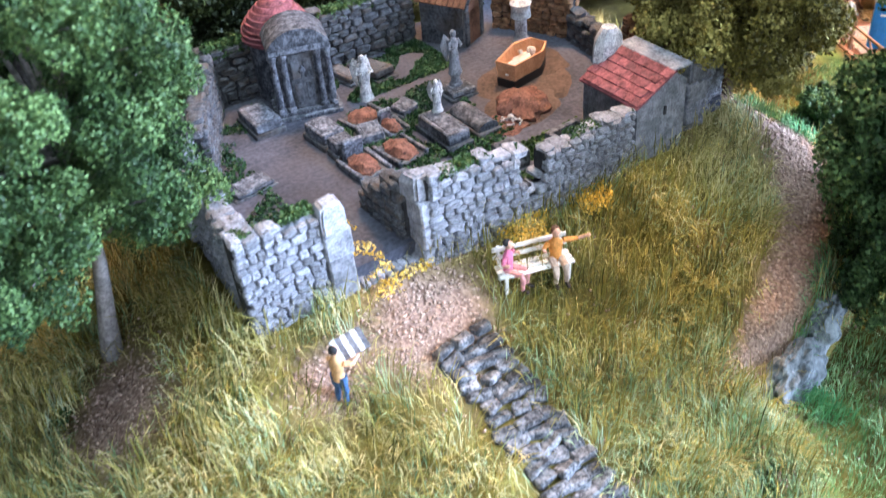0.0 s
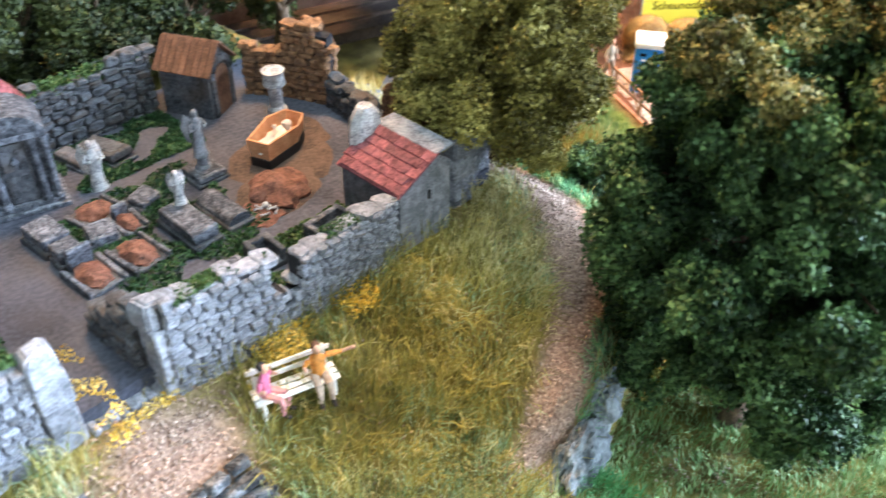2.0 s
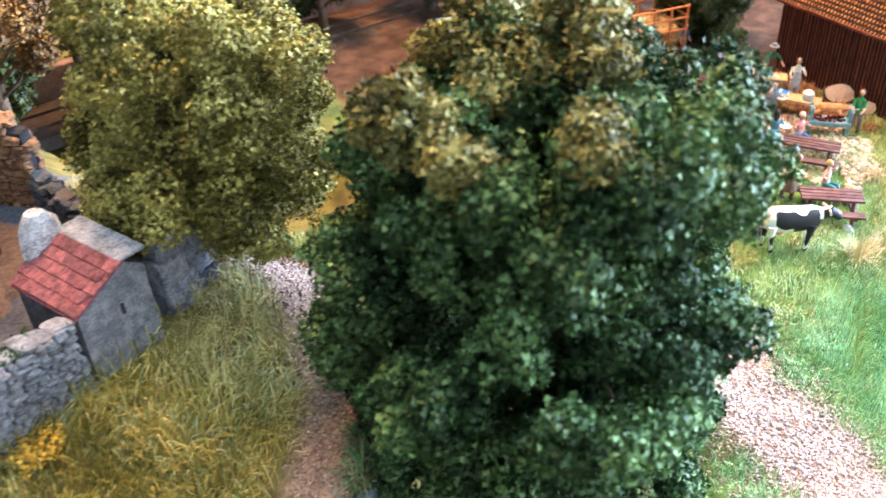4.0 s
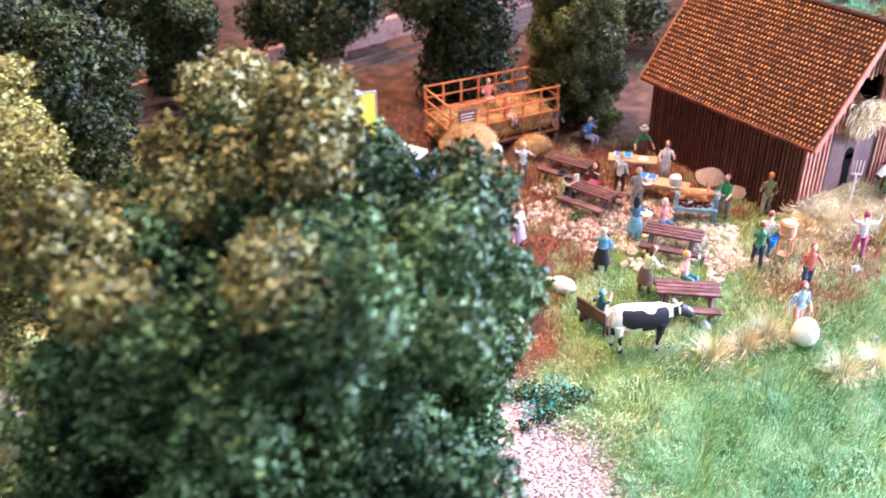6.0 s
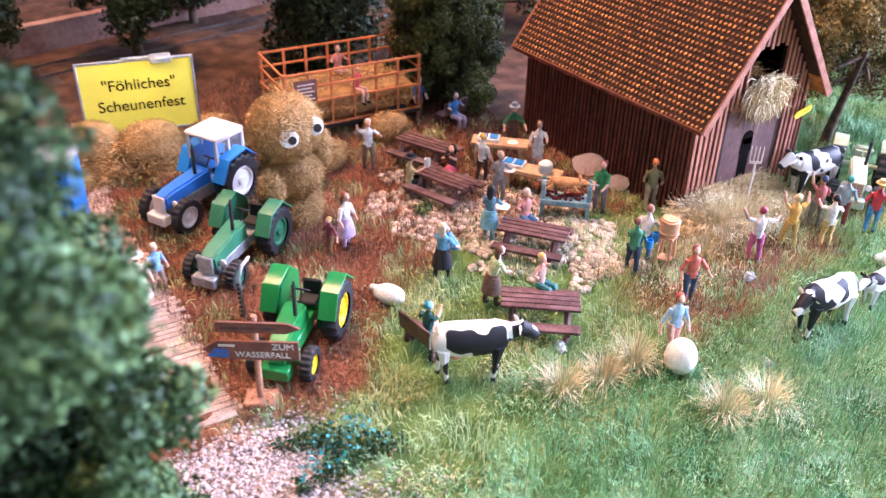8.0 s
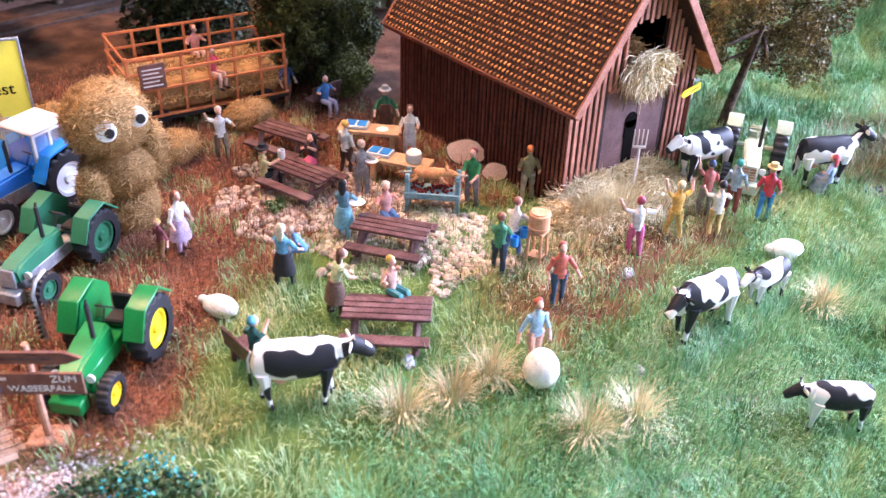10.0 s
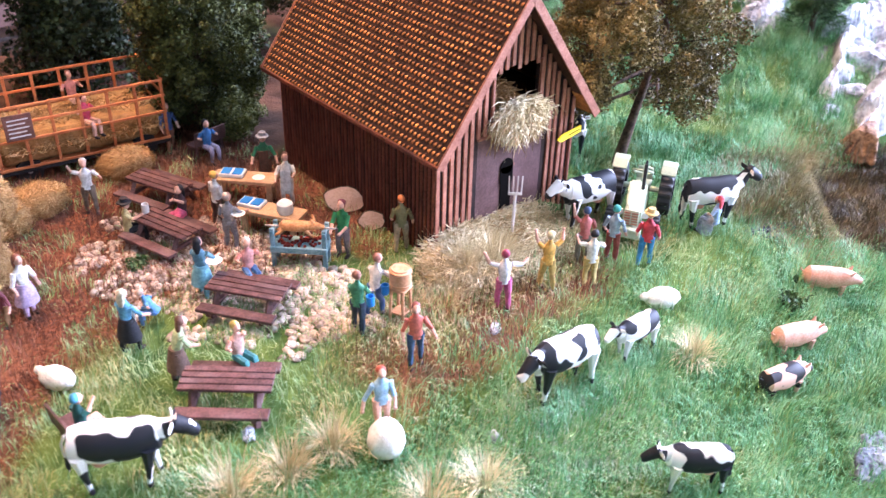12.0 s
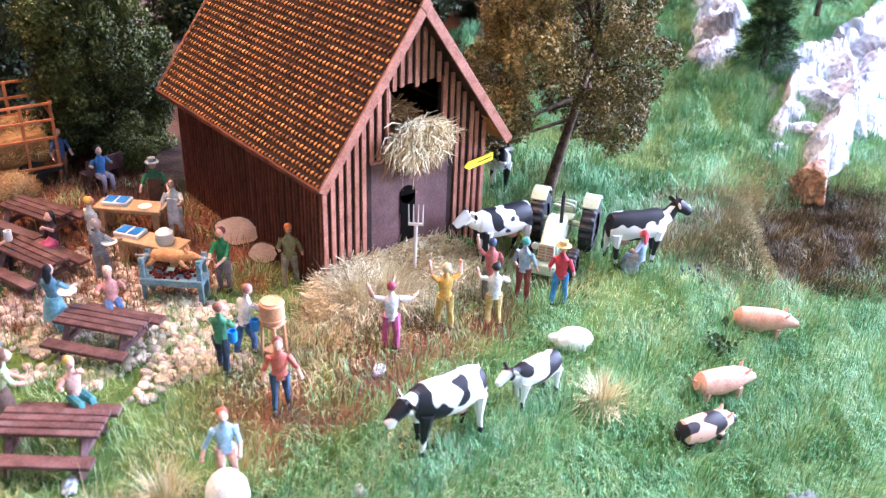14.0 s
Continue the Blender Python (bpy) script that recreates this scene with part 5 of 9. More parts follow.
grave(6.35, 6.0, 1.15, 0.9, 0.28, "rounded grave bed of red earth", 10, kind="bed")
grave(5.95, 4.95, 0.8, 0.75, 0.4, "broken grey grave slab", -12, tilt=6)
grave(6.7, 5.0, 0.6, 0.9, 0.28, "narrow grave bed of red earth", 0, kind="bed", head=0.5)
grave(6.2, 3.7, 0.95, 1.25, 0.34, "heaped grave of red earth", 5, kind="bed")
grave(7.62, 3.65, 0.85, 1.75, 0.52, "pale grey slab tomb under a small statue")
grave(8.65, 3.65, 0.8, 1.65, 0.45, "grey round-lidded stone tomb", 0, kind="round")
grave(8.0, 8.35, 0.85, 1.7, 0.35, "dark tilted slab by the back wall", 12, "dark_stone", tilt=-6)
grave(7.2, 8.6, 0.6, 1.2, 0.3, "small dark slab by the back wall", 12, "dark_stone")
grave(*to_uv(2.3, 31.95), 1.0, 1.0, 0.3, "square statue plinth of grey stone", 0)
grave(6.2, 1.2, 0.55, 0.5, 0.45, "small grey block by the front wall", 10)
grave(7.35, 1.35, 0.85, 0.9, 0.35, "grey tilted slab by the front wall", 6, tilt=8)
grave(8.25, 1.4, 0.7, 0.85, 0.5, "dark grey open box tomb", -4, "dark_stone", kind="frame")
grave(10.1, 1.1, 1.2, 0.85, 0.4, "pale stone grave surround, open at one side", 4, kind="frame")
grave(7.5, 5.6, 0.8, 0.6, 0.3, "rubble of a broken grave", 20, kind="slab", tilt=10)


def angel(u, v, z, s, material, label, rz=0.0, base=0.0):
    """A winged figure of cast stone, plain and in one piece."""
    bm = B()
    if base:
        lathe(bm, [(0.26, 0), (0.26, 0.08), (0.19, 0.14), (0.17, base - 0.12), (0.24, base - 0.06), (0.24, base)], 14)
    b = base
    loft(bm, [(0, 0, b, 0.3, 0.24), (0, 0, b + 0.25, 0.22, 0.2), (0, 0, b + 0.7, 0.19, 0.16), (0, 0, b + 0.95, 0.16, 0.12), (0, 0, b + 1.2, 0.23, 0.14), (0, 0, b + 1.38, 0.12, 0.1), (0, 0, b + 1.44, 0.06, 0.06)], 10)
    ball(bm, 0, -0.02, b + 1.57, 0.12, 0.12, 0.15)
    for sx in (-1, 1):
        loft(bm, [(sx * 0.2, 0, b + 1.28, 0.07), (sx * 0.3, -0.1, b + 1.05, 0.055), (sx * 0.12, -0.25, b + 1.12, 0.045)], 7)
        loft(bm, [(sx * 0.08, 0.1, b + 1.2, 0.03, 0.1), (sx * 0.22, 0.2, b + 1.45, 0.04, 0.13), (sx * 0.28, 0.22, b + 1.15, 0.04, 0.14), (sx * 0.26, 0.2, b + 0.75, 0.03, 0.09), (sx * 0.2, 0.16, b + 0.5, 0.02, 0.04)], 8)
    bmesh.ops.scale(bm, vec=(s, s, s), verts=bm.verts)
    x, y = cplace(u, v)
    return solid("statue", bm, M[material], x, y, z, YAW + rz, label, "statue", "graveyard statues")


angel(*to_uv(-0.42, 32.35), YARD, 0.86, "pale_stone", "pale standing winged statue beside the mausoleum", -8)
angel(*to_uv(2.3, 31.95), YARD + 0.3, 0.8, "stone", "grey winged statue on a round pedestal", 10, 0.5)
angel(*to_uv(1.5, 30.1), YARD + 0.55, 0.58, "pale_stone", "small pale statue on a slab tomb", -20)
bm = B()
lathe(bm, [(0.3, 0), (0.3, 0.2), (0.2, 0.3), (0.2, 0.9), (0.34, 1.0), (0.3, 1.3), (0.36, 1.45), (0.1, 1.5)], 12)
sx_, sy_ = cplace(12.8, 6.75)
solid("stone_urn", bm, M["pale_stone"], sx_, sy_, YARD, YAW, "pale stone urn pedestal by the ruin wall", "urn")

# open coffin
t = thing("coffin", 4.45, 32.45, YARD, -45, "open orange-brown wooden coffin with a pale shroud", "coffin")
hexa = [(-0.28, -0.85), (0.28, -0.85), (0.44, 0.3), (0.24, 0.85), (-0.24, 0.85), (-0.44, 0.3)]
bm = B()
lo = [bm.verts.new((px * 1.1, py * 1.05, 0.0)) for px, py in hexa]
hi = [bm.verts.new((px * 1.15, py * 1.08, 0.3)) for px, py in hexa]
bm.faces.new(lo[::-1])
bm.faces.new(hi)
for i in range(6):
    bm.faces.new((lo[i], lo[(i + 1) % 6], hi[(i + 1) % 6], hi[i]))
part("plinth", bm, M["black"], t, "black plinth")
bm = B()
o0 = [bm.verts.new((px * 1.05, py * 1.03, 0.28)) for px, py in hexa]
o1 = [bm.verts.new((px * 1.25, py * 1.1, 0.85)) for px, py in hexa]
i1 = [bm.verts.new((px * 1.1, py * 1.04, 0.85)) for px, py in hexa]
i0 = [bm.verts.new((px * 0.95, py * 0.98, 0.4)) for px, py in hexa]
bm.faces.new(o0[::-1])
bm.faces.new(i0)
for i in range(6):
    j = (i + 1) % 6
    bm.faces.new((o0[i], o0[j], o1[j], o1[i]))
    bm.faces.new((o1[i], o1[j], i1[j], i1[i]))
    bm.faces.new((i1[i], i1[j], i0[j], i0[i]))
part("case", bm, M["orange_wood"], t)
# pale figure shape in the coffin: lumpy body, head and two raised arms
bm = B()
ball(bm, 0, -0.1, 0.5, 0.3, 0.75, 0.16, rough=0.5, u=26, v=16)
ball(bm, 0, 0.5, 0.66, 0.14, 0.16, 0.12)
rod(bm, (-0.3, 0.3, 0.62), (0.1, -0.2, 0.95), 0.06, 0.05)
rod(bm, (0.28, 0.2, 0.62), (0.2, 0.05, 1.0), 0.06, 0.05)
part("lining", bm, M["cream"], t, "pale shrouded figure with raised arms")
bm = B()
mx_, my_ = cplace(10.25, 3.4)
ball(bm, 0, 0, 0.05, 0.8, 0.75, 0.5, rough=0.35, u=28, v=16)
solid("earth_mound", bm, M["red_earth"], mx_, my_, YARD, YAW, "heap of dug red earth", "heap")
t = thing("bone_pile", *cplace(9.45, 3.0), YARD, YAW, "small pile of pale bones on the ground", "bones")
for k in range(12):
    bm = B()
    a = random.uniform(0, 6.28)
    p = Vector((random.uniform(-0.35, 0.35), random.uniform(-0.3, 0.3), random.uniform(0.12, 0.2)))
    q = p + Vector((0.24 * math.cos(a), 0.24 * math.sin(a), 0.03))
    loft(bm, [(*p, 0.04), (*p.lerp(q, 0.2), 0.024), (*p.lerp(q, 0.8), 0.022), (*q, 0.042)], 6)
    part("bone", bm, M["pale_stone"], t)
bm = B()
ball(bm, 0.05, 0.02, 0.2, 0.1, 0.085, 0.09)
part("round_bone", bm, M["pale_stone"], t)
bm = B()
ball(bm, 0, 0, 0, 0.75, 0.6, 0.1, rough=0.3, u=20, v=8)
solid("dug_earth", bm, M["red_earth"], *cplace(9.35, 3.05), YARD, YAW, "flat patch of dug red earth", "earth")

# brown earth trodden over the paving
for k, (u0, v0, ra, rb) in enumerate(((11.3, 4.7, 1.6, 1.5), (12.4, 5.6, 1.0, 1.2), (10.3, 3.5, 1.3, 1.0))):
    bm = B()
    rim = [bm.verts.new((ra * math.cos(a) * (1 + 0.25 * noise.noise((math.cos(a) * 2, math.sin(a) * 2, k))), rb * math.sin(a) * (1 + 0.25 * noise.noise((math.cos(a) * 2, 3 + math.sin(a) * 2, k))), -0.02)) for a in (2 * math.pi * j / 40 for j in range(40))]
    mid = [bm.verts.new((v.co.x * 0.9, v.co.y * 0.9, 0.02 + 0.004 * k)) for v in rim]
    bm.faces.new(mid)
    for j in range(40):
        bm.faces.new((rim[j], rim[(j + 1) % 40], mid[(j + 1) % 40], mid[j]))
    solid("earth_patch", bm, M["trodden"], *cplace(u0, v0), YARD, YAW, "flat brown trodden earth on the yard floor", "earth", kind="structure")


def fuzz(name, u0, u1, v0, v1, z, n, size, material, label, seed, lift=0.12, xy=False, cat="moss", mask=None):
    """A patch of foam flakes."""
    rng = np.random.RandomState(seed)
    us, vs = rng.uniform(u0, u1, n), rng.uniform(v0, v1, n)
    keep = wob(us, vs, 0.7, seed) > -0.25
    if mask is not None:
        keep &= mask(us, vs)
    us, vs = us[keep], vs[keep]
    X, Y = (us, vs) if xy else from_uv(us, vs)
    zz = (height(X, Y) if z is None else z) + rng.uniform(0, lift, len(us))
    p = np.stack([X, Y, zz], -1)
    m = len(p)
    a = rng.normal(size=(m, 3))
    a /= np.linalg.norm(a, axis=1)[:, None]
    b = np.cross(a, rng.normal(size=(m, 3)))
    b /= np.linalg.norm(b, axis=1)[:, None]
    s = size * rng.uniform(0.6, 1.4, m)[:, None]
    V = np.stack([p - a * s * 0.5, p + b * s * 0.5, p + a * s * 0.5, p - b * s * 0.5], 1)
    i = np.arange(m)[:, None] * 4
    return tagged(raw(name, V.reshape(-1, 3), np.concatenate([i + [0, 1, 2], i + [0, 2, 3]]), material), label, cat, kind="stuff")


fuzz("yard_moss", 0.6, 4.2, 3.0, 9.3, YARD, 9000, 0.09, M["dark_moss"], "dark green moss on the yard floor", 1, mask=lambda u, v: (u < 2.6) | (v > 7.2))
fuzz("yard_moss_centre", 5.2, 9.3, 1.6, 6.6, YARD, 12000, 0.09, M["dark_moss"], "dark green moss between the graves", 2)
fuzz("yard_moss_back", 6.6, 10.4, 7.0, 9.4, YARD, 8000, 0.1, M["dark_moss"], "dark green moss before the back wall", 3)
fuzz("yard_moss_front", 5.2, 11.0, 0.1, 1.9, YARD, 8000, 0.09, M["moss"], "green moss along the front wall", 4)
fuzz("wall_moss", 4.8, 7.2, -0.3, 0.15, 7.0, 2200, 0.08, M["moss"], "green moss on the wall's top", 5, 0.15)
fuzz("wall_moss_east", 8.0, 10.8, -0.45, 0.0, 6.6, 1500, 0.07, M["moss"], "green moss on the wall's top", 6, 0.14)
fuzz("wall_moss_west", 0.1, 2.0, 0.2, 0.6, 7.25, 1800, 0.08, M["moss"], "green moss on the wall's top", 7, 0.18)
fuzz("back_wall_moss", 3.2, 10.2, 9.5, 10.0, 6.9, 6000, 0.1, M["moss"], "green moss on the back wall", 8, 0.4)
fuzz("gate_flowers", 2.75, 3.5, -0.4, 2.2, YARD - 0.02, 800, 0.062, M["yellow_flower"], "yellow flowers in the graveyard gate", 9, 0.12, cat="flowers")
fuzz("gate_flowers_front", 2.6, 4.6, -0.75, -0.2, 4.85, 650, 0.062, M["yellow_flower"], "yellow flowers before the gate step", 10, 0.2, cat="flowers")
fuzz("wall_flowers", 6.3, 9.8, -1.35, -0.5, 4.8, 2400, 0.065, M["yellow_flower"], "yellow flowers at the foot of the wall", 11, 0.35, cat="flowers")
fuzz("shed_flowers", 12.8, 15.4, -0.9, 0.0, 4.4, 800, 0.06, M["yellow_flower"], "sparse yellow flowers at the wall's end", 12, 0.3, cat="flowers")

# rough stone steps up to the gate
random.seed(9)
t = thing("stone_steps", *cplace(4.15, -1.9), 0, YAW, "rough grey rock steps leading up to the gate", "steps", kind="structure")
for k in range(20):
    v = -0.1 - k * 0.3
    u = 0.03 * k + random.uniform(-0.08, 0.08)
    gx_, gy_ = cplace(4.15 + u, -1.9 + v)
    for q in range(3):
        bm = B()
        wq = random.uniform(0.45, 0.75)
        box(bm, -wq / 2, wq / 2, -0.17, 0.17, -0.12, 0.12, 0.05, at(u + (q - 1) * 0.55, v + random.uniform(-0.06, 0.06), hz(gx_, gy_) + 0.06 + random.uniform(-0.04, 0.07), random.uniform(-14, 14), random.uniform(-12, 12), random.uniform(-22, 22)), jitter=0.06)
        part("step_stone", bm, M["slate"], t, smooth=False)

# rock outcrop at the hill's foot
def boulder(x, y, z, sx, sy, sz, label, material="rock", seed=0, rz=0.0, cat="rock", rough=0.4):
    bm = B()
    bmesh.ops.create_icosphere(bm, subdivisions=5, radius=1)
    for v in bm.verts:
        p = v.co * 1.6 + Vector((seed * 7.7, 0, 0))
        k = 1 + rough * noise.noise(p) + rough * 0.45 * noise.noise(Vector((p.x * 2.9, p.y * 2.9, p.z * 1.2))) - rough * 0.35 * abs(noise.noise(Vector((p.x * 4.5, p.y * 4.5, p.z * 1.5))))
        v.co = Vector((v.co.x * sx * k, v.co.y * sy * k, v.co.z * sz * k))
    return solid("rock", bm, M[material], x, y, z, rz, label, cat)


boulder(9.7, 23.3, 0.2, 1.5, 0.6, 1.0, "blue-grey rock outcrop at the foot of the grassy hill", seed=1, rz=38)
boulder(10.9, 24.3, 0.9, 0.9, 0.55, 0.9, "blue-grey rock outcrop at the foot of the grassy hill", seed=2, rz=40)
boulder(13.1, 27.9, 2.4, 0.35, 0.45, 0.3, "pale rock beside the pebbled path", "white_rock", 3)


def pebbles(name, n, x0, x1, y0, y1, size, material, keep, label, seed, lift=0.0):
    """Loose grains lying on the ground."""
    xs, ys = scatter(n, x0, x1, y0, y1, keep, seed)
    rng = np.random.RandomState(seed)
    m = len(xs)
    zs = height(xs, ys) + lift
    base = np.array([(1, 0, 0), (-0.5, 0.87, 0), (-0.5, -0.87, 0), (0, 0, 0.8), (0.2, 0.1, -0.6)])
    s = size * rng.uniform(0.5, 1.5, m)
    ang = rng.uniform(0, 6.28, m)
    c, sn = np.cos(ang), np.sin(ang)
    jit = rng.uniform(0.6, 1.3, (m, 5, 3))
    q = base[None] * jit * s[:, None, None]
    V = np.stack([q[..., 0] * c[:, None] - q[..., 1] * sn[:, None] + xs[:, None], q[..., 0] * sn[:, None] + q[..., 1] * c[:, None] + ys[:, None], q[..., 2] + zs[:, None] + 0.02], -1)
    i = np.arange(m)[:, None] * 5
    F = np.concatenate([i + f for f in ([0, 1, 3], [1, 2, 3], [2, 0, 3], [1, 0, 4], [2, 1, 4], [0, 2, 4])])
    return tagged(raw(name, V.reshape(-1, 3), F, material), label, "gravel", kind="stuff")


pebbles("hill_gravel", 60000, -13, 17.5, 17, 34, 0.055, M["red_gravel"], lambda x, y: zones(x, y)[1] * (x < 18), "red-brown and pinkish gravel on the paths of the hill", 21)
pebbles("path_gravel", 26000, 18.8, 26, 19, 29.2, 0.06, M["gravel"], lambda x, y: zones(x, y)[1], "mauve grey gravel path", 22)

for k, (x, y) in enumerate(((-9.1, 23.9), (-3.9, 21.9), (7.6, 19.7))):
    fuzz("hill_herb", x - 0.4, x + 0.4, y - 0.35, y + 0.35, None, 420, 0.09, M["moss"], "small dark green herb on the graveyard hill", 90 + k, 0.3, True, "herb")

# ---------------------------------------------------------------- figures and animals
PAINT = {}


def paint(rgb):
    if rgb not in PAINT:
        grey = 0.3 * rgb[0] + 0.6 * rgb[1] + 0.1 * rgb[2]
        lit = [0.86 * c + 0.14 * grey for c in rgb]
        PAINT[rgb] = mat("figure_paint", [c * 0.62 for c in lit], [min(0.85, c * 1.12) for c in lit], 0.16, 0.05, 0.6, 0.35)
    return PAINT[rgb]


SKIN, WHITE, DENIM, BLACK_, RED, ORANGE = (0.72, 0.4, 0.28), (0.78, 0.77, 0.74), (0.05, 0.13, 0.3), (0.02, 0.02, 0.025), (0.55, 0.04, 0.035), (0.75, 0.28, 0.02)
GREEN_, BROWN, PINK_, GREY_, BLUE_, KHAKI = (0.03, 0.2, 0.08), (0.16, 0.07, 0.04), (0.7, 0.14, 0.3), (0.32, 0.33, 0.36), (0.06, 0.3, 0.55), (0.4, 0.3, 0.1)


def doll(x, y, rz, shirt, legs, hair, label, z=None, sit=False, skirt=False, left=(-0.3, 0.15, 0.85), right=(0.3, 0.15, 0.85), hat=None, s=1.0, bend=0.0, skin=SKIN, apron=None):
    """A plain painted model figure in one piece; it looks along its own y. left and right: where the arms end."""
    bm = B()
    hip = 0.5 if sit else 0.86
    own = random.Random(int(x * 97 + y * 31))
    step = own.uniform(-0.16, 0.16)
    for sx in (-1, 1):
        if sit:
            loft(bm, [(sx * 0.1, 0, hip, 0.1), (sx * 0.12, 0.4, hip + 0.02, 0.085), (sx * 0.12, 0.44, hip - 0.1, 0.07), (sx * 0.13, 0.42, 0.1, 0.055)], 7, 2)
        else:
            loft(bm, [(sx * 0.095, 0, hip + 0.05, 0.11, 0.11), (sx * 0.11, sx * step * 0.4, 0.62, 0.088, 0.095), (sx * 0.125, 0.03 + sx * step * 0.7, 0.45, 0.066, 0.072), (sx * 0.13, sx * step, 0.3, 0.07, 0.075), (sx * 0.135, sx * step - 0.02, 0.08, 0.05, 0.055)], 9, 2)
        fy = 0.44 if sit else sx * step
        ball(bm, sx * 0.13, fy + 0.06, 0.05, 0.055, 0.12, 0.05, 6, 8, 5)
    if skirt:
        loft(bm, [(0, 0, hip + 0.12, 0.16, 0.14), (0, 0.0 if not sit else 0.2, hip - 0.1, 0.24, 0.2), (0, 0.0 if not sit else 0.3, hip - 0.42, 0.3, 0.26)], 12, 2)
    b = math.radians(bend)

    def up(d, h):
        return (d + h * math.sin(b), hip + h * math.cos(b))

    rings = []
    for h, w, dp in ((-0.04, 0.165, 0.13), (0.06, 0.16, 0.125), (0.14, 0.132, 0.105), (0.26, 0.155, 0.118), (0.4, 0.178, 0.12), (0.49, 0.168, 0.1), (0.55, 0.085, 0.072), (0.66, 0.048, 0.05)):
        py, pz = up(0, h)
        rings.append((0, py, pz, w, dp))
    loft(bm, rings, 10, 1)
    if apron:
        py, pz = up(0.1, 0.25)
        box(bm, -0.15, 0.15, py - 0.0, py + 0.03, pz - 0.65 if not sit else pz - 0.2, pz + 0.12, 0.01, slot=4)
    hy, hz_ = up(0.02, 0.76)
    ball(bm, 0, hy + 0.012, hz_, 0.092, 0.108, 0.128, 0)
    ball(bm, 0, hy + 0.115, hz_ - 0.01, 0.018, 0.03, 0.025, 0, 6, 5)
    ball(bm, 0, hy - 0.035, hz_ + 0.04, 0.108, 0.105, 0.112, 3)
    if skirt and not hat:
        loft(bm, [(0, hy - 0.07, hz_ + 0.05, 0.1, 0.07), (0, hy - 0.1, hz_ - 0.12, 0.11, 0.06), (0, hy - 0.1, hz_ - 0.28, 0.06, 0.035)], 9, 3)
    if hat:
        lathe(bm, [(0.2, 0.06), (0.2, 0.08), (0.12, 0.1), (0.1, 0.2)], 12, at(0, hy, hz_), 5)
    for sx, end in ((-1, left), (1, right)):
        sy_, sz_ = up(0, 0.47)
        a = Vector((sx * 0.18, sy_, sz_))
        e = Vector(end)
        mid = a.lerp(e, 0.5) + Vector((sx * 0.06, -0.05, -0.07))
        loft(bm, [(*a, 0.066), (*a.lerp(mid, 0.5), 0.058), (*mid, 0.05)], 8, 1)
        loft(bm, [(*mid, 0.045), (*mid.lerp(e, 0.5), 0.04), (*e, 0.03)], 7, 0)
        ball(bm, *e, 0.042, slot=0, u=8, v=6)
    for v in bm.verts:
        q = v.co * 8 + Vector((x, y, 0))
        v.co += Vector((noise.noise(q), noise.noise(q + Vector((5, 0, 0))), 0.4 * noise.noise(q + Vector((0, 9, 0))))) * 0.022
    bmesh.ops.scale(bm, vec=(s, s, s), verts=bm.verts)
    mats = [paint(skin), paint(shirt), paint(legs), paint(hair), paint(apron or WHITE), paint(hat or BROWN), paint((0.05, 0.035, 0.03))]
    return solid("model_figure", bm, mats, x, y, hz(x, y) if z is None else z, rz, label, "figure", "painted model figures")


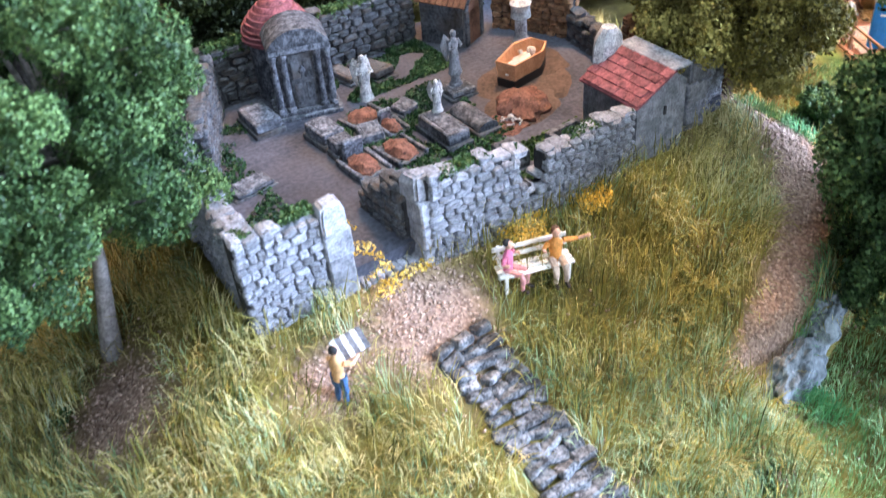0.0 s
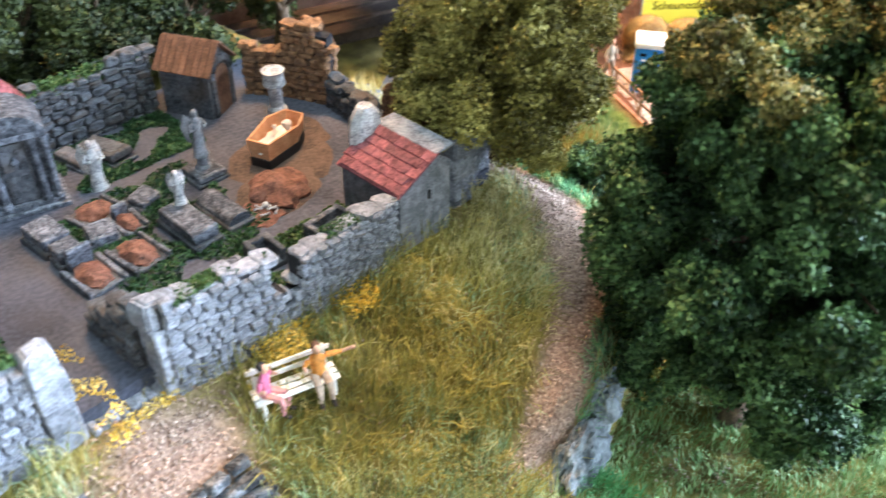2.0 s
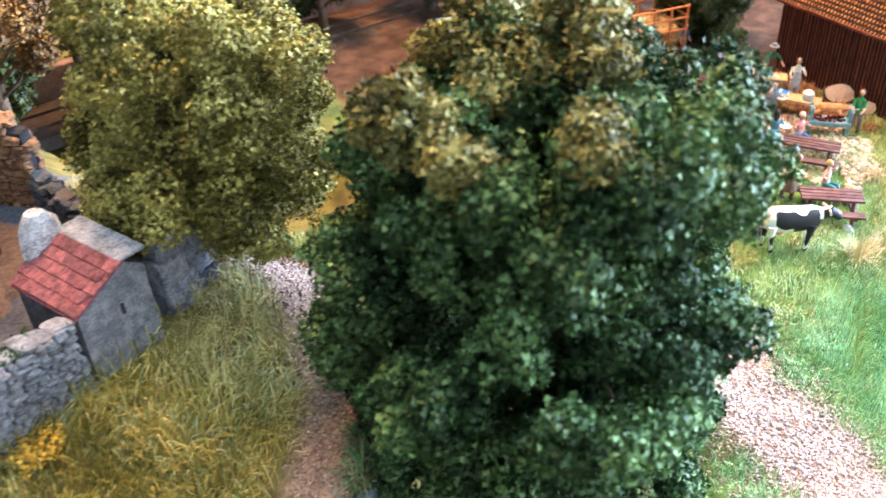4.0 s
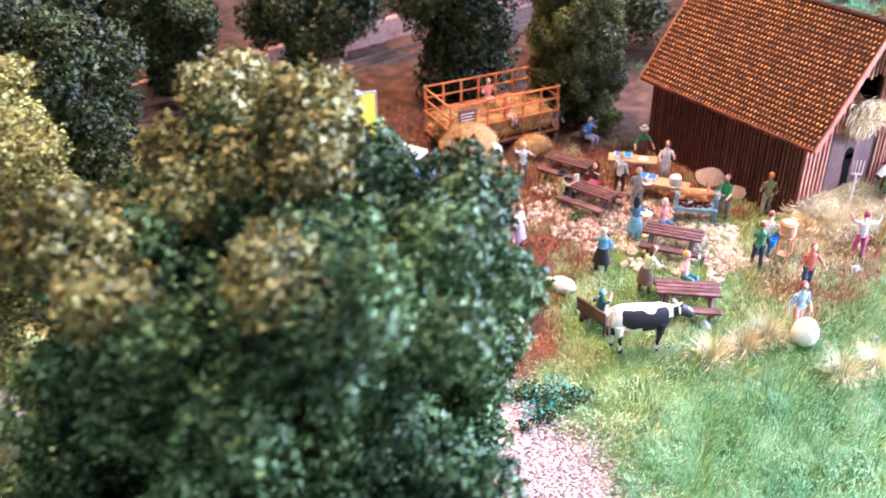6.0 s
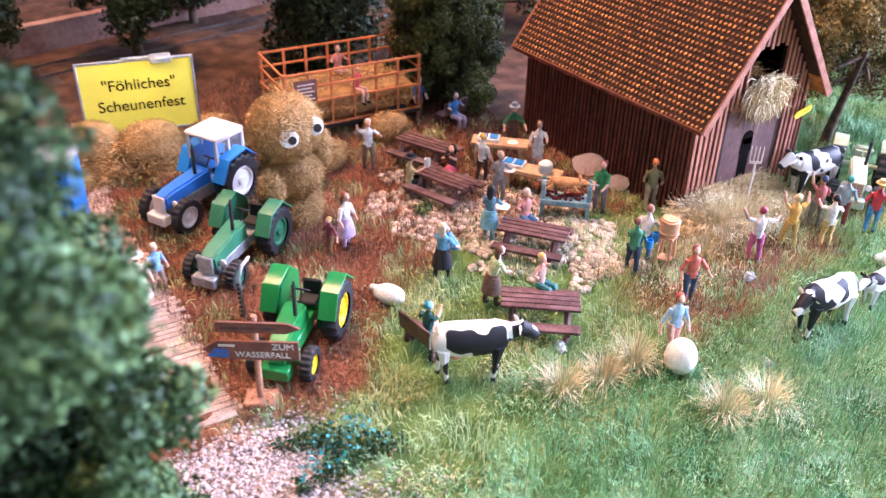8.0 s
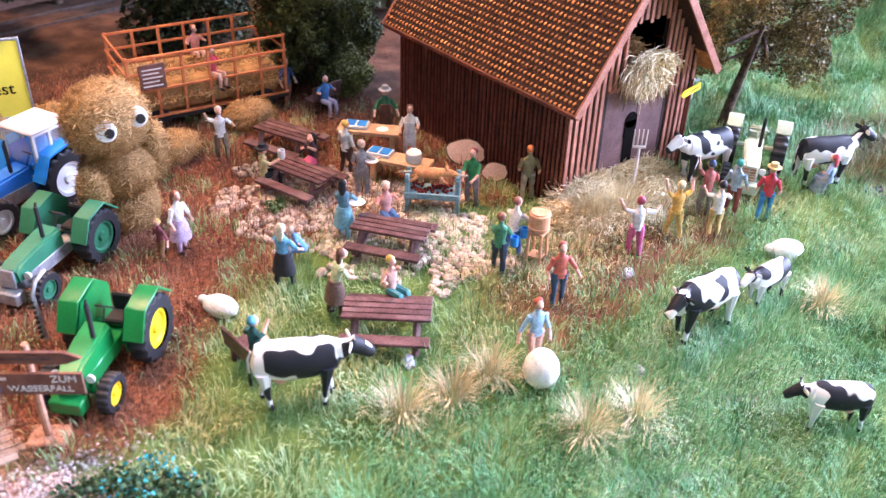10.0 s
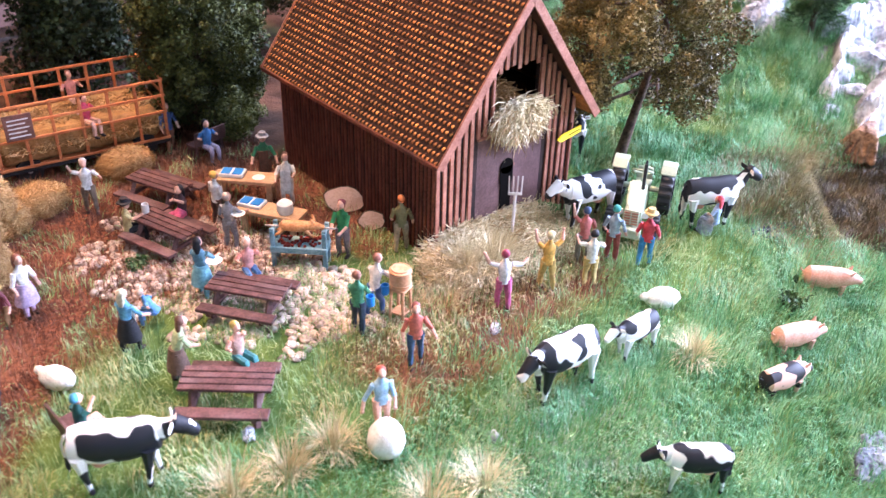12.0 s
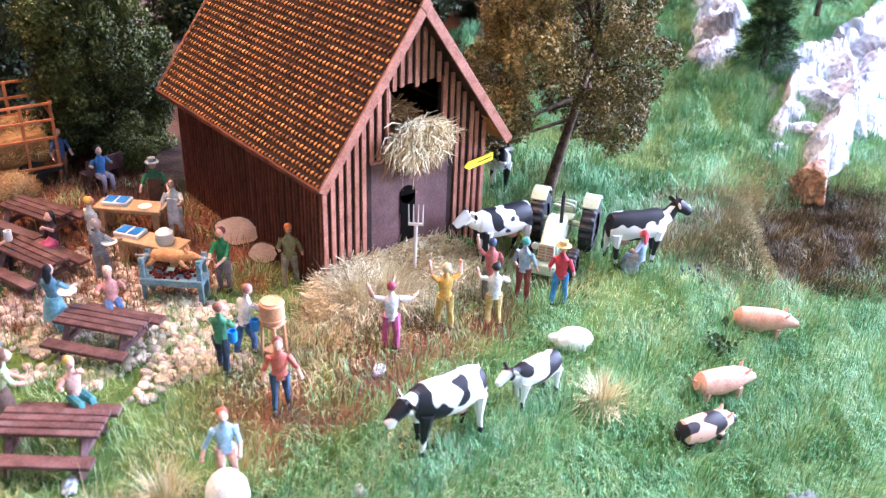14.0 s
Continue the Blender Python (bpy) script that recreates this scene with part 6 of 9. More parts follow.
def cow(x, y, rz, label, s=1.0, graze=0.0, z=None, look_side=0.0, dark_head=False):
    """A painted model cow in one piece; its head is towards its own x."""
    bm = B()
    loft(bm, [(-1.05, 0, 1.12, 0.1, 0.14), (-1.0, 0, 1.1, 0.24, 0.33), (-0.75, 0, 1.08, 0.32, 0.39), (-0.3, 0, 1.04, 0.36, 0.42), (0.2, 0, 1.04, 0.35, 0.41), (0.6, 0, 1.08, 0.31, 0.4), (0.85, 0, 1.1, 0.22, 0.33), (0.92, 0, 1.12, 0.1, 0.18)], 14)
    hx, hz_ = 1.36, 1.42 - 0.75 * graze
    sy = look_side
    loft(bm, [(0.7, 0, 1.16, 0.19, 0.3), (1.0, sy * 0.3, 1.25 - 0.3 * graze, 0.15, 0.22), (hx - 0.18, sy * 0.7, hz_ + 0.02, 0.12, 0.17)], 12)
    loft(bm, [(hx - 0.25, sy * 0.75, hz_ + 0.06, 0.1, 0.1), (hx - 0.12, sy * 0.85, hz_ + 0.05, 0.17, 0.19), (hx + 0.12, sy, hz_ - 0.06, 0.13, 0.16), (hx + 0.3, sy * 1.1, hz_ - 0.17, 0.115, 0.13), (hx + 0.36, sy * 1.1, hz_ - 0.2, 0.08, 0.09)], 12)
    for f in bm.faces:
        c = f.calc_center_median()
        if dark_head and 1.05 < c.x < hx + 0.26 and abs(c.y - sy) > 0.035:
            f.material_index = 1
    for sx in (-1, 1):
        loft(bm, [(hx - 0.16, sy * 0.8 + sx * 0.1, hz_ + 0.12, 0.04, 0.06), (hx - 0.22, sy * 0.8 + sx * 0.3, hz_ + 0.12, 0.02, 0.07), (hx - 0.22, sy * 0.8 + sx * 0.34, hz_ + 0.1, 0.01, 0.02)], 7)
        loft(bm, [(hx - 0.12, sy * 0.8 + sx * 0.07, hz_ + 0.18, 0.03), (hx - 0.1, sy * 0.8 + sx * 0.16, hz_ + 0.3, 0.012)], 6, 1)
        for lx, k in ((-0.82, 0), (0.62, 1)):
            step = 0.1 * (1 if (sx > 0) == (k > 0) else -1)
            loft(bm, [(lx, sx * 0.2, 0.95, 0.16, 0.2), (lx + step * 0.3, sx * 0.2, 0.62, 0.1, 0.12), (lx + step * 0.6, sx * 0.19, 0.35, 0.066, 0.07), (lx + step, sx * 0.19, 0.08, 0.058, 0.06)], 8)
            loft(bm, [(lx + step, sx * 0.19, 0.1, 0.055), (lx + step + 0.02, sx * 0.19, 0.0, 0.07)], 8, 1)
    ball(bm, -0.45, 0, 0.64, 0.2, 0.17, 0.14, 2)
    loft(bm, [(-1.04, 0, 1.3, 0.035), (-1.14, 0.02, 1.1, 0.03), (-1.14, 0.03, 0.7, 0.025), (-1.13, 0.03, 0.55, 0.05), (-1.12, 0.03, 0.42, 0.02)], 6)
    bmesh.ops.scale(bm, vec=(0.86 * s, 1.05 * s, 1.04 * s), verts=bm.verts)
    return solid("model_cow", bm, [M["cow"], paint((0.02, 0.02, 0.025)), M["pink"]], x, y, hz(x, y) + 0.1 if z is None else z, rz, label, "cow", "cows on the meadow")


def pig(x, y, rz, label, material, s=1.0):
    bm = B()
    loft(bm, [(-0.62, 0, 0.5, 0.12, 0.14), (-0.5, 0, 0.48, 0.25, 0.27), (0, 0, 0.46, 0.29, 0.31), (0.4, 0, 0.5, 0.24, 0.27), (0.62, 0, 0.5, 0.17, 0.19), (0.82, 0, 0.44, 0.09, 0.1), (0.88, 0, 0.43, 0.075, 0.08)], 14)
    for sx in (-1, 1):
        loft(bm, [(0.55, sx * 0.12, 0.66, 0.06, 0.04), (0.62, sx * 0.17, 0.78, 0.02, 0.02)], 6)
        for lx in (-0.4, 0.4):
            loft(bm, [(lx, sx * 0.15, 0.35, 0.1), (lx, sx * 0.15, 0.0, 0.05)], 7)
    loft(bm, [(-0.64, 0, 0.58, 0.025), (-0.72, 0.04, 0.64, 0.02), (-0.7, 0.0, 0.7, 0.012)], 5)
    bmesh.ops.scale(bm, vec=(s, s, s), verts=bm.verts)
    return solid("model_pig", bm, M[material], x, y, hz(x, y), rz, label, "pig", "pigs on the meadow")


cow(26.72, 27.0, -27, "black and white model cow grazing beside a picnic table", graze=0.28, dark_head=True)
cow(35.6, 24.0, 174, "black and white model cow walking on the meadow", look_side=0.25, graze=0.15)
cow(38.05, 23.9, 178, "small black and white model calf behind its mother", 0.72, 0.1)
cow(41.35, 28.6, 171, "black and white model cow with its head at the barn gate", graze=0.1)
cow(44.5, 26.5, -26, "black and white model cow being milked", graze=-0.1, dark_head=True)
cow(36.5, 20.8, 141, "dark-backed black and white model cow on the slope", 0.8, graze=0.3, dark_head=True)
cow(44.85, 32.4, 230, "black and white model cow looking round the barn's corner")
pig(45.2, 22.85, -48, "pink model pig lying on the meadow", "pink", 1.05)
pig(42.4, 22.05, -22, "pink model pig on the meadow", "pink", 1.05)
pig(40.85, 21.4, -14, "pink and black saddleback model pig", "pig_spot", 1.05)


def sheep(x, y, rz, label, s=1.0):
    bm = B()
    ball(bm, 0, 0, 0.33, 0.55, 0.33, 0.33, rough=0.06, u=20, v=14)
    ball(bm, 0.55, 0, 0.42, 0.16, 0.12, 0.13)
    for sx in (-1, 1):
        for lx in (-0.3, 0.3):
            rod(bm, (lx, sx * 0.15, 0.2), (lx, sx * 0.15, 0), 0.05, 0.04)
    bmesh.ops.scale(bm, vec=(s, s, s), verts=bm.verts)
    return solid("model_sheep", bm, M["wool"], x, y, hz(x, y), rz, label, "sheep", "white sheep")


sheep(40.2, 24.75, 150, "plump white model sheep on the grass", 0.88)
sheep(26.7, 30.6, 120, "plump white model sheep beside a bench", 0.82)
bm = B()
lathe(bm, [(0.02, 0), (0.2, 0.03), (0.34, 0.17), (0.4, 0.38), (0.36, 0.62), (0.25, 0.8), (0.11, 0.89), (0.02, 0.91)], 28)
solid("giant_egg", bm, M["wool"], 31.3, 24.8, hz(31.3, 24.8) + 0.02, 0, "giant smooth white egg standing on the grass", "egg")

# graveyard visitors
BEN = thing("park_bench", 2.95, 24.25, 4.18, 8, "white slatted park bench before the graveyard wall", "bench")
for k in range(3):
    bm = B()
    box(bm, -0.95, 0.95, -0.28 + 0.19 * k, -0.13 + 0.19 * k, 0.45, 0.5, 0.012)
    part("seat_slat", bm, M["white"], BEN)
for k in range(2):
    bm = B()
    box(bm, -0.95, 0.95, 0.28 + 0.05 * k, 0.33 + 0.05 * k, 0.62 + 0.2 * k, 0.75 + 0.2 * k, 0.012)
    part("back_slat", bm, M["white"], BEN)
for sx in (-0.8, 0.8):
    bm = B()
    loft(bm, [(sx, -0.26, 0, 0.05), (sx, -0.26, 0.46, 0.05), (sx, 0.26, 0.46, 0.05), (sx, 0.38, 0.98, 0.04)], 6)
    loft(bm, [(sx, 0.28, 0, 0.05), (sx, 0.26, 0.46, 0.05)], 6)
    part("bench_end", bm, M["white"], BEN)
doll(2.3, 24.2, -125, (0.75, 0.16, 0.32), (0.72, 0.3, 0.3), BLACK_, "seated model figure in pink on the white bench", 4.15, True, s=1.0)
doll(3.5, 24.35, 185, ORANGE, (0.55, 0.4, 0.3), BROWN, "seated model figure with orange shirt on the white bench", 4.15, True, left=(-0.75, 0.1, 1.05), s=1.05)
doll(-1.95, 21.6, -35, (0.78, 0.42, 0.16), DENIM, BLACK_, "standing model figure with orange top carrying a striped board", left=(-0.1, 0.45, 1.15), right=(0.25, 0.5, 1.15))
t = thing("striped_board", -1.57, 22.1, hz(-1.95, 21.6) + 1.15, 30, "board with black and white stripes", "board")
for k in range(6):
    bm = B()
    box(bm, -0.45 + k * 0.13, -0.32 + k * 0.13, -0.26, 0.26, 0.0, 0.04, 0, at(0, 0, 0.15, 38, 0, 0))
    part("stripe", bm, M["dark_stone" if k % 2 else "pale_stone"], t)

# ---------------------------------------------------------------- fair ground


def picnic(x, y, rz, label, z=None):
    t = thing("picnic_table", x, y, hz(x, y) if z is None else z, rz, label, "picnic table", "picnic tables")
    for k in range(4):
        bm = B()
        box(bm, -0.98, 0.98, -0.4 + 0.2 * k + 0.014, -0.2 + 0.2 * k - 0.014, 0.7, 0.78, 0.014)
        part("top_plank", bm, M["table_wood"], t)
    for sy in (-1, 1):
        bm = B()
        box(bm, -0.98, 0.98, sy * 0.75 - 0.16, sy * 0.75 + 0.16, 0.4, 0.49, 0.014)
        part("seat_plank", bm, M["table_wood"], t)
    for sx in (-0.68, 0.68):
        bm = B()
        box(bm, sx - 0.06, sx + 0.06, -0.88, 0.88, 0.3, 0.4, 0.012)
        part("seat_beam", bm, M["table_wood"], t)
        for sy in (-1, 1):
            bm = B()
            rod(bm, (sx, sy * 0.66, 0.0), (sx, sy * 0.26, 0.71), 0.085, 0.085, 4)
            part("leg", bm, M["table_wood"], t)
    return t


picnic(29.35, 27.75, -40, "red-brown wooden picnic table with dusty planks")
picnic(31.35, 30.45, -54, "red-brown wooden picnic table on the pebbles")
picnic(31.15, 34.55, -72, "red-brown wooden picnic table near the hay wagon")
picnic(32.0, 36.9, -68, "red-brown wooden picnic table behind the others")


def small_bench(x, y, rz, label):
    t = thing("wooden_bench", x, y, hz(x, y), rz, label, "bench")
    bm = B()
    box(bm, -0.6, 0.6, -0.2, 0.22, 0.42, 0.48, 0.012)
    part("seat", bm, M["table_wood"], t)
    bm = B()
    box(bm, -0.6, 0.6, 0.2, 0.26, 0.5, 1.0, 0.012, at(0, 0, 0, -6, 0, 0))
    part("backrest", bm, M["table_wood"], t)
    for sx in (-0.5, 0.5):
        bm = B()
        box(bm, sx - 0.05, sx + 0.05, -0.2, 0.22, 0, 0.42, 0.01)
        part("leg", bm, M["table_wood"], t)


small_bench(26.45, 28.55, 95, "dark wooden bench on the grass")
small_bench(19.95, 31.75, 150, "red-brown bench on the wooden deck")
small_bench(34.6, 39.2, 190, "dark red-brown bench behind the hay wagon")

# seated and standing guests
doll(26.5, 28.5, -80, (0.02, 0.12, 0.1), SKIN, (0.05, 0.3, 0.45), "seated model figure with green jacket and blue cap drinking", sit=True, right=(0.12, 0.3, 1.2))
doll(28.85, 29.1, -95, (0.5, 0.6, 0.3), (0.16, 0.09, 0.06), BROWN, "long-haired model figure with pale green top leaning at the table", left=(0, 0.45, 1.0), right=(0.2, 0.45, 1.0), skirt=True, bend=15)
doll(30.05, 28.6, 190, (0.72, 0.4, 0.3), (0.05, 0.25, 0.25), (0.75, 0.5, 0.08), "fair-haired model figure at the picnic table", sit=True, left=(-0.05, 0.2, 1.15))
doll(28.45, 30.75, -60, (0.12, 0.4, 0.62), BLACK_, (0.7, 0.6, 0.4), "white-haired model figure with blue blouse and black skirt", skirt=True, apron=WHITE, left=(0.0, 0.45, 0.95), right=(0.3, 0.4, 0.9))
doll(29.35, 31.35, 60, (0.1, 0.3, 0.6), (0.1, 0.25, 0.5), (0.5, 0.4, 0.3), "small crouching model figure in blue", s=0.8, sit=True, bend=30)
doll(27.1, 33.55, 200, (0.75, 0.72, 0.68), (0.55, 0.4, 0.6), (0.3, 0.1, 0.05), "model figure with white blouse and lilac skirt", skirt=True)
doll(26.55, 33.5, 110, (0.22, 0.05, 0.06), (0.3, 0.15, 0.05), (0.75, 0.5, 0.1), "small model figure with dark red top", s=0.68, left=(-0.6, 0.2, 0.9))
doll(30.75, 31.7, -50, (0.1, 0.25, 0.34), (0.16, 0.42, 0.5), BLACK_, "dark-haired model figure in blue dress carrying plates", skirt=True, right=(0.3, 0.45, 1.05), left=(-0.1, 0.45, 1.0))
doll(31.95, 31.55, 170, (0.72, 0.3, 0.25), (0.08, 0.2, 0.42), (0.72, 0.6, 0.52), "seated model figure with salmon shirt", sit=True)
doll(30.35, 35.3, -105, (0.6, 0.5, 0.2), BLACK_, BROWN, "seated model figure with yellow waistcoat holding a mug", sit=True, hat=BLACK_, right=(0.25, 0.4, 1.0))
doll(31.9, 35.2, 100, (0.08, 0.04, 0.05), (0.6, 0.08, 0.2), BLACK_, "seated model figure in black with pink skirt", sit=True, skirt=True, left=(-0.25, 0.35, 1.15))
doll(30.15, 37.5, 160, WHITE, (0.22, 0.17, 0.12), (0.6, 0.5, 0.4), "model figure with white shirt lifting a glass", right=(0.4, 0.2, 1.65), left=(-0.4, 0.2, 1.2))
doll(33.75, 40.0, 190, (0.06, 0.12, 0.3), (0.3, 0.12, 0.06), BROWN, "model figure in dark blue by the wagon")
doll(34.45, 38.7, 185, (0.04, 0.2, 0.5), (0.35, 0.3, 0.4), BLACK_, "seated model figure in blue on a bench", sit=True)
doll(32.45, 33.45, -60, GREY_, (0.3, 0.3, 0.32), (0.7, 0.5, 0.4), "model figure in a grey suit holding a plate", right=(0.35, 0.4, 1.1))
doll(32.75, 34.75, -80, WHITE, (0.1, 0.05, 0.04), (0.8, 0.5, 0.05), "model figure with white shirt, braces and yellow cap")
doll(35.0, 36.0, 150, GREEN_, (0.2, 0.08, 0.04), (0.45, 0.5, 0.55), "model cook with green shirt and brown apron", apron=BROWN, left=(-0.4, 0.35, 0.95), right=(0.35, 0.35, 0.95), hat=GREY_)
doll(34.9, 34.55, 140, (0.7, 0.66, 0.58), (0.72, 0.7, 0.66), BROWN, "model cook in white with a brown cap", left=(-0.25, 0.45, 1.2), right=(0.25, 0.4, 1.0), apron=WHITE)
doll(34.6, 31.2, 120, (0.02, 0.25, 0.08), (0.25, 0.2, 0.22), (0.25, 0.06, 0.08), "model figure with green shirt at the spit roast", right=(0.1, 0.5, 1.0), left=(-0.15, 0.5, 1.0))
doll(36.0, 30.45, -40, (0.22, 0.2, 0.08), (0.36, 0.3, 0.2), (0.75, 0.2, 0.03), "red-haired model figure in an olive coat by the barn", left=(-0.25, 0.1, 0.95))
doll(33.0, 28.2, -50, (0.06, 0.28, 0.14), (0.03, 0.05, 0.08), (0.3, 0.12, 0.08), "model figure with green shirt and dark shorts holding a blue mug", left=(-0.05, 0.4, 1.0), right=(0.2, 0.4, 1.0))
doll(33.7, 28.5, -70, (0.72, 0.68, 0.62), (0.06, 0.14, 0.34), (0.4, 0.15, 0.1), "model figure with white shirt filling a mug at the barrel", left=(0.0, 0.55, 1.0), right=(0.3, 0.5, 1.1), bend=12)
doll(33.4, 26.5, 150, (0.72, 0.15, 0.09), (0.04, 0.09, 0.16), (0.28, 0.08, 0.06), "long-haired model figure with red blouse and dark jeans", left=(-0.42, 0.25, 0.95))
doll(31.6, 25.35, 160, (0.34, 0.56, 0.74), SKIN, (0.55, 0.1, 0.05), "model figure with light blue shirt standing behind the giant egg", left=(-0.2, 0.3, 0.85), right=(0.45, 0.1, 0.75))
doll(36.4, 26.8, -28, (0.74, 0.7, 0.72), (0.68, 0.12, 0.32), (0.4, 0.05, 0.1), "cheering model figure with pink trousers", left=(-0.5, 0.1, 1.65), right=(0.6, 0.15, 1.35))
doll(37.95, 26.8, -25, (0.8, 0.42, 0.03), (0.6, 0.4, 0.08), (0.75, 0.6, 0.3), "cheering model figure in orange and yellow", left=(-0.35, 0.15, 1.75), right=(0.4, 0.15, 1.7))
doll(39.05, 26.3, -30, (0.76, 0.74, 0.68), (0.62, 0.44, 0.12), BLACK_, "model figure with white shirt and ochre trousers", left=(-0.4, 0.2, 1.5), right=(0.35, 0.2, 1.2))
doll(39.75, 27.2, -30, (0.55, 0.14, 0.12), (0.22, 0.2, 0.16), (0.06, 0.1, 0.2), "waving model figure with dark red shirt and blue cap", left=(-0.35, 0.1, 1.8), right=(0.3, 0.25, 0.95))
doll(40.55, 26.85, -70, (0.3, 0.42, 0.5), (0.3, 0.06, 0.05), (0.03, 0.35, 0.3), "model figure with grey-blue waistcoat and teal cap")
doll(20.2, 35.25, 200, (0.35, 0.3, 0.2), KHAKI, BROWN, "model figure in khaki clothes on the wooden deck", 0.95)
doll(41.2, 26.2, -60, (0.6, 0.03, 0.05), (0.03, 0.24, 0.5), (0.6, 0.4, 0.15), "model figure with red waistcoat, blue jeans and straw hat", hat=(0.65, 0.45, 0.15))
doll(44.2, 26.05, 10, (0.3, 0.42, 0.62), (0.35, 0.36, 0.42), (0.6, 0.06, 0.08), "crouching model milkmaid with red headscarf", sit=True, skirt=True, s=0.95)
doll(21.3, 33.65, 195, (0.62, 0.55, 0.4), (0.62, 0.55, 0.4), (0.25, 0.2, 0.18), "model figure in a cream coat on the wooden deck", skirt=True, hat=WHITE)
doll(21.95, 34.3, 200, (0.2, 0.42, 0.65), (0.45, 0.35, 0.3), (0.7, 0.55, 0.4), "small model figure with light blue jacket on the deck", s=0.85, right=(0.35, 0.1, 1.4))
doll(20.35, 35.6, 170, (0.3, 0.24, 0.12), (0.36, 0.3, 0.2), (0.05, 0.06, 0.1), "model figure in olive clothes on the deck")
doll(19.95, 40.6, 190, (0.7, 0.55, 0.4), (0.5, 0.4, 0.3), (0.7, 0.5, 0.3), "model figure behind the toilet cabin")

# barrel on its trestle, spit roast, serving tables, logs
BAR = thing("beer_barrel", 34.15, 28.05, hz(34.15, 28.05), 20, "orange wooden barrel on a slim four-legged trestle", "barrel")
bm = B()
lathe(bm, [(0.22, 0.95), (0.26, 1.08), (0.27, 1.24), (0.255, 1.4), (0.225, 1.5), (0.19, 1.5), (0.19, 1.46)], 20)
body = part("barrel_body", bm, M["orange_wood"], BAR)
bm = B()
lathe(bm, [(0.001, 1.44), (0.2, 1.44), (0.2, 1.492), (0.001, 1.492)], 20)
part("barrel_head", bm, M["orange_wood"], body)
for z in (1.03, 1.38):
    bm = B()
    lathe(bm, [(0.255, z), (0.275, z + 0.02), (0.275, z + 0.06), (0.255, z + 0.08)], 20)
    part("hoop", bm, M["orange_wood"], body)
for sx in (-1, 1):
    for sy in (-1, 1):
        bm = B()
        rod(bm, (sx * 0.19, sy * 0.19, 0), (sx * 0.16, sy * 0.16, 0.95), 0.04, 0.04, 6)
        part("leg", bm, M["orange_wood"], BAR)
bm = B()
box(bm, -0.21, 0.21, -0.21, 0.21, 0.89, 0.96, 0.01)
box(bm, -0.18, 0.18, -0.18, 0.18, 0.2, 0.25, 0.01)
part("trestle_frame", bm, M["orange_wood"], BAR)

GR = thing("spit_roast", 33.5, 31.55, hz(33.5, 31.5), -43, "blue-grey wooden spit frame over a tray of embers", "grill")
for sx in (-0.68, 0.68):
    for sy in (-0.22, 0.22):
        bm = B()
        box(bm, sx - 0.06, sx + 0.06, sy - 0.05, sy + 0.05, 0, 1.22, 0.015)
        part("post", bm, M["blue_wood"], GR)
    bm = B()
    box(bm, sx - 0.05, sx + 0.05, -0.3, 0.3, 1.05, 1.15, 0.015)
    part("crossbar", bm, M["blue_wood"], GR)
bm = B()
box(bm, -0.75, 0.75, -0.32, 0.32, 0.52, 0.7, 0.02)
part("tray", bm, M["blue_wood"], GR)
bm = B()
for k in range(60):
    ball(bm, random.uniform(-0.6, 0.6), random.uniform(-0.24, 0.24), 0.72, 0.05, slot=0, u=5, v=4)
tagged(part("embers", bm, M["ember"], GR, "dark red embers"), kind="stuff")
bm = B()
rod(bm, (-0.9, 0, 1.17), (0.95, 0, 1.17), 0.025)
part("spit_rod", bm, M["steel"], GR)
bm = B()
loft(bm, [(-0.52, 0, 1.2, 0.05), (-0.44, 0, 1.2, 0.14), (-0.1, 0, 1.19, 0.16), (0.18, 0, 1.2, 0.145), (0.36, 0, 1.23, 0.12), (0.5, 0, 1.23, 0.09), (0.62, 0, 1.2, 0.055), (0.66, 0, 1.19, 0.05)], 12)
for lx, way in ((-0.42, -0.16), (0.2, 0.14)):
    for sy in (-0.1, 0.1):
        loft(bm, [(lx, sy, 1.13, 0.07), (lx + way * 0.6, sy * 1.3, 1.03, 0.045), (lx + way * 1.4, sy * 1.4, 0.96, 0.028)], 7)
for sy in (-1, 1):
    loft(bm, [(0.38, sy * 0.06, 1.33, 0.05), (0.35, sy * 0.1, 1.43, 0.04), (0.33, sy * 0.12, 1.5, 0.008)], 6)
solid("roast_pig", bm, M["roast"], 33.5, 31.55, hz(33.5, 31.5), -43, "golden brown roast on the spit", "roast")


def serving(x, y, rz, label):
    t = thing("serving_table", x, y, hz(x, y), rz, label, "table", "serving tables")
    bm = B()
    box(bm, -0.95, 0.95, -0.34, 0.34, 0.7, 0.81, 0.015)
    part("tabletop", bm, M["light_wood"], t)
    for sx in (-0.75, 0.75):
        for sy in (-0.22, 0.22):
            bm = B()
            box(bm, sx - 0.075, sx + 0.075, sy - 0.06, sy + 0.06, 0, 0.7, 0.01)
            part("leg", bm, M["light_wood"], t)


serving(34.1, 35.55, -46, "light wooden serving table with a crate on it")
serving(33.75, 33.45, -58, "light wooden serving table by the spit roast")
for x, y, rz in ((33.85, 35.85, -46), (33.45, 34.0, -58)):
    t = thing("food_box", x, y, hz(x, y) + 0.81, rz, "flat white box with blue panels on a serving table", "box", "boxes on the tables")
    bm = B()
    box(bm, -0.36, 0.36, -0.24, 0.24, 0, 0.11, 0.02)
    part("tray", bm, M["white"], t)
    for sx in (-0.17, 0.17):
        bm = B()
        box(bm, sx - 0.14, sx + 0.14, -0.19, 0.19, 0.1, 0.13, 0.012)
        part("blue_panel", bm, M["sky_blue"], t, "bright blue panel")
bm = B()
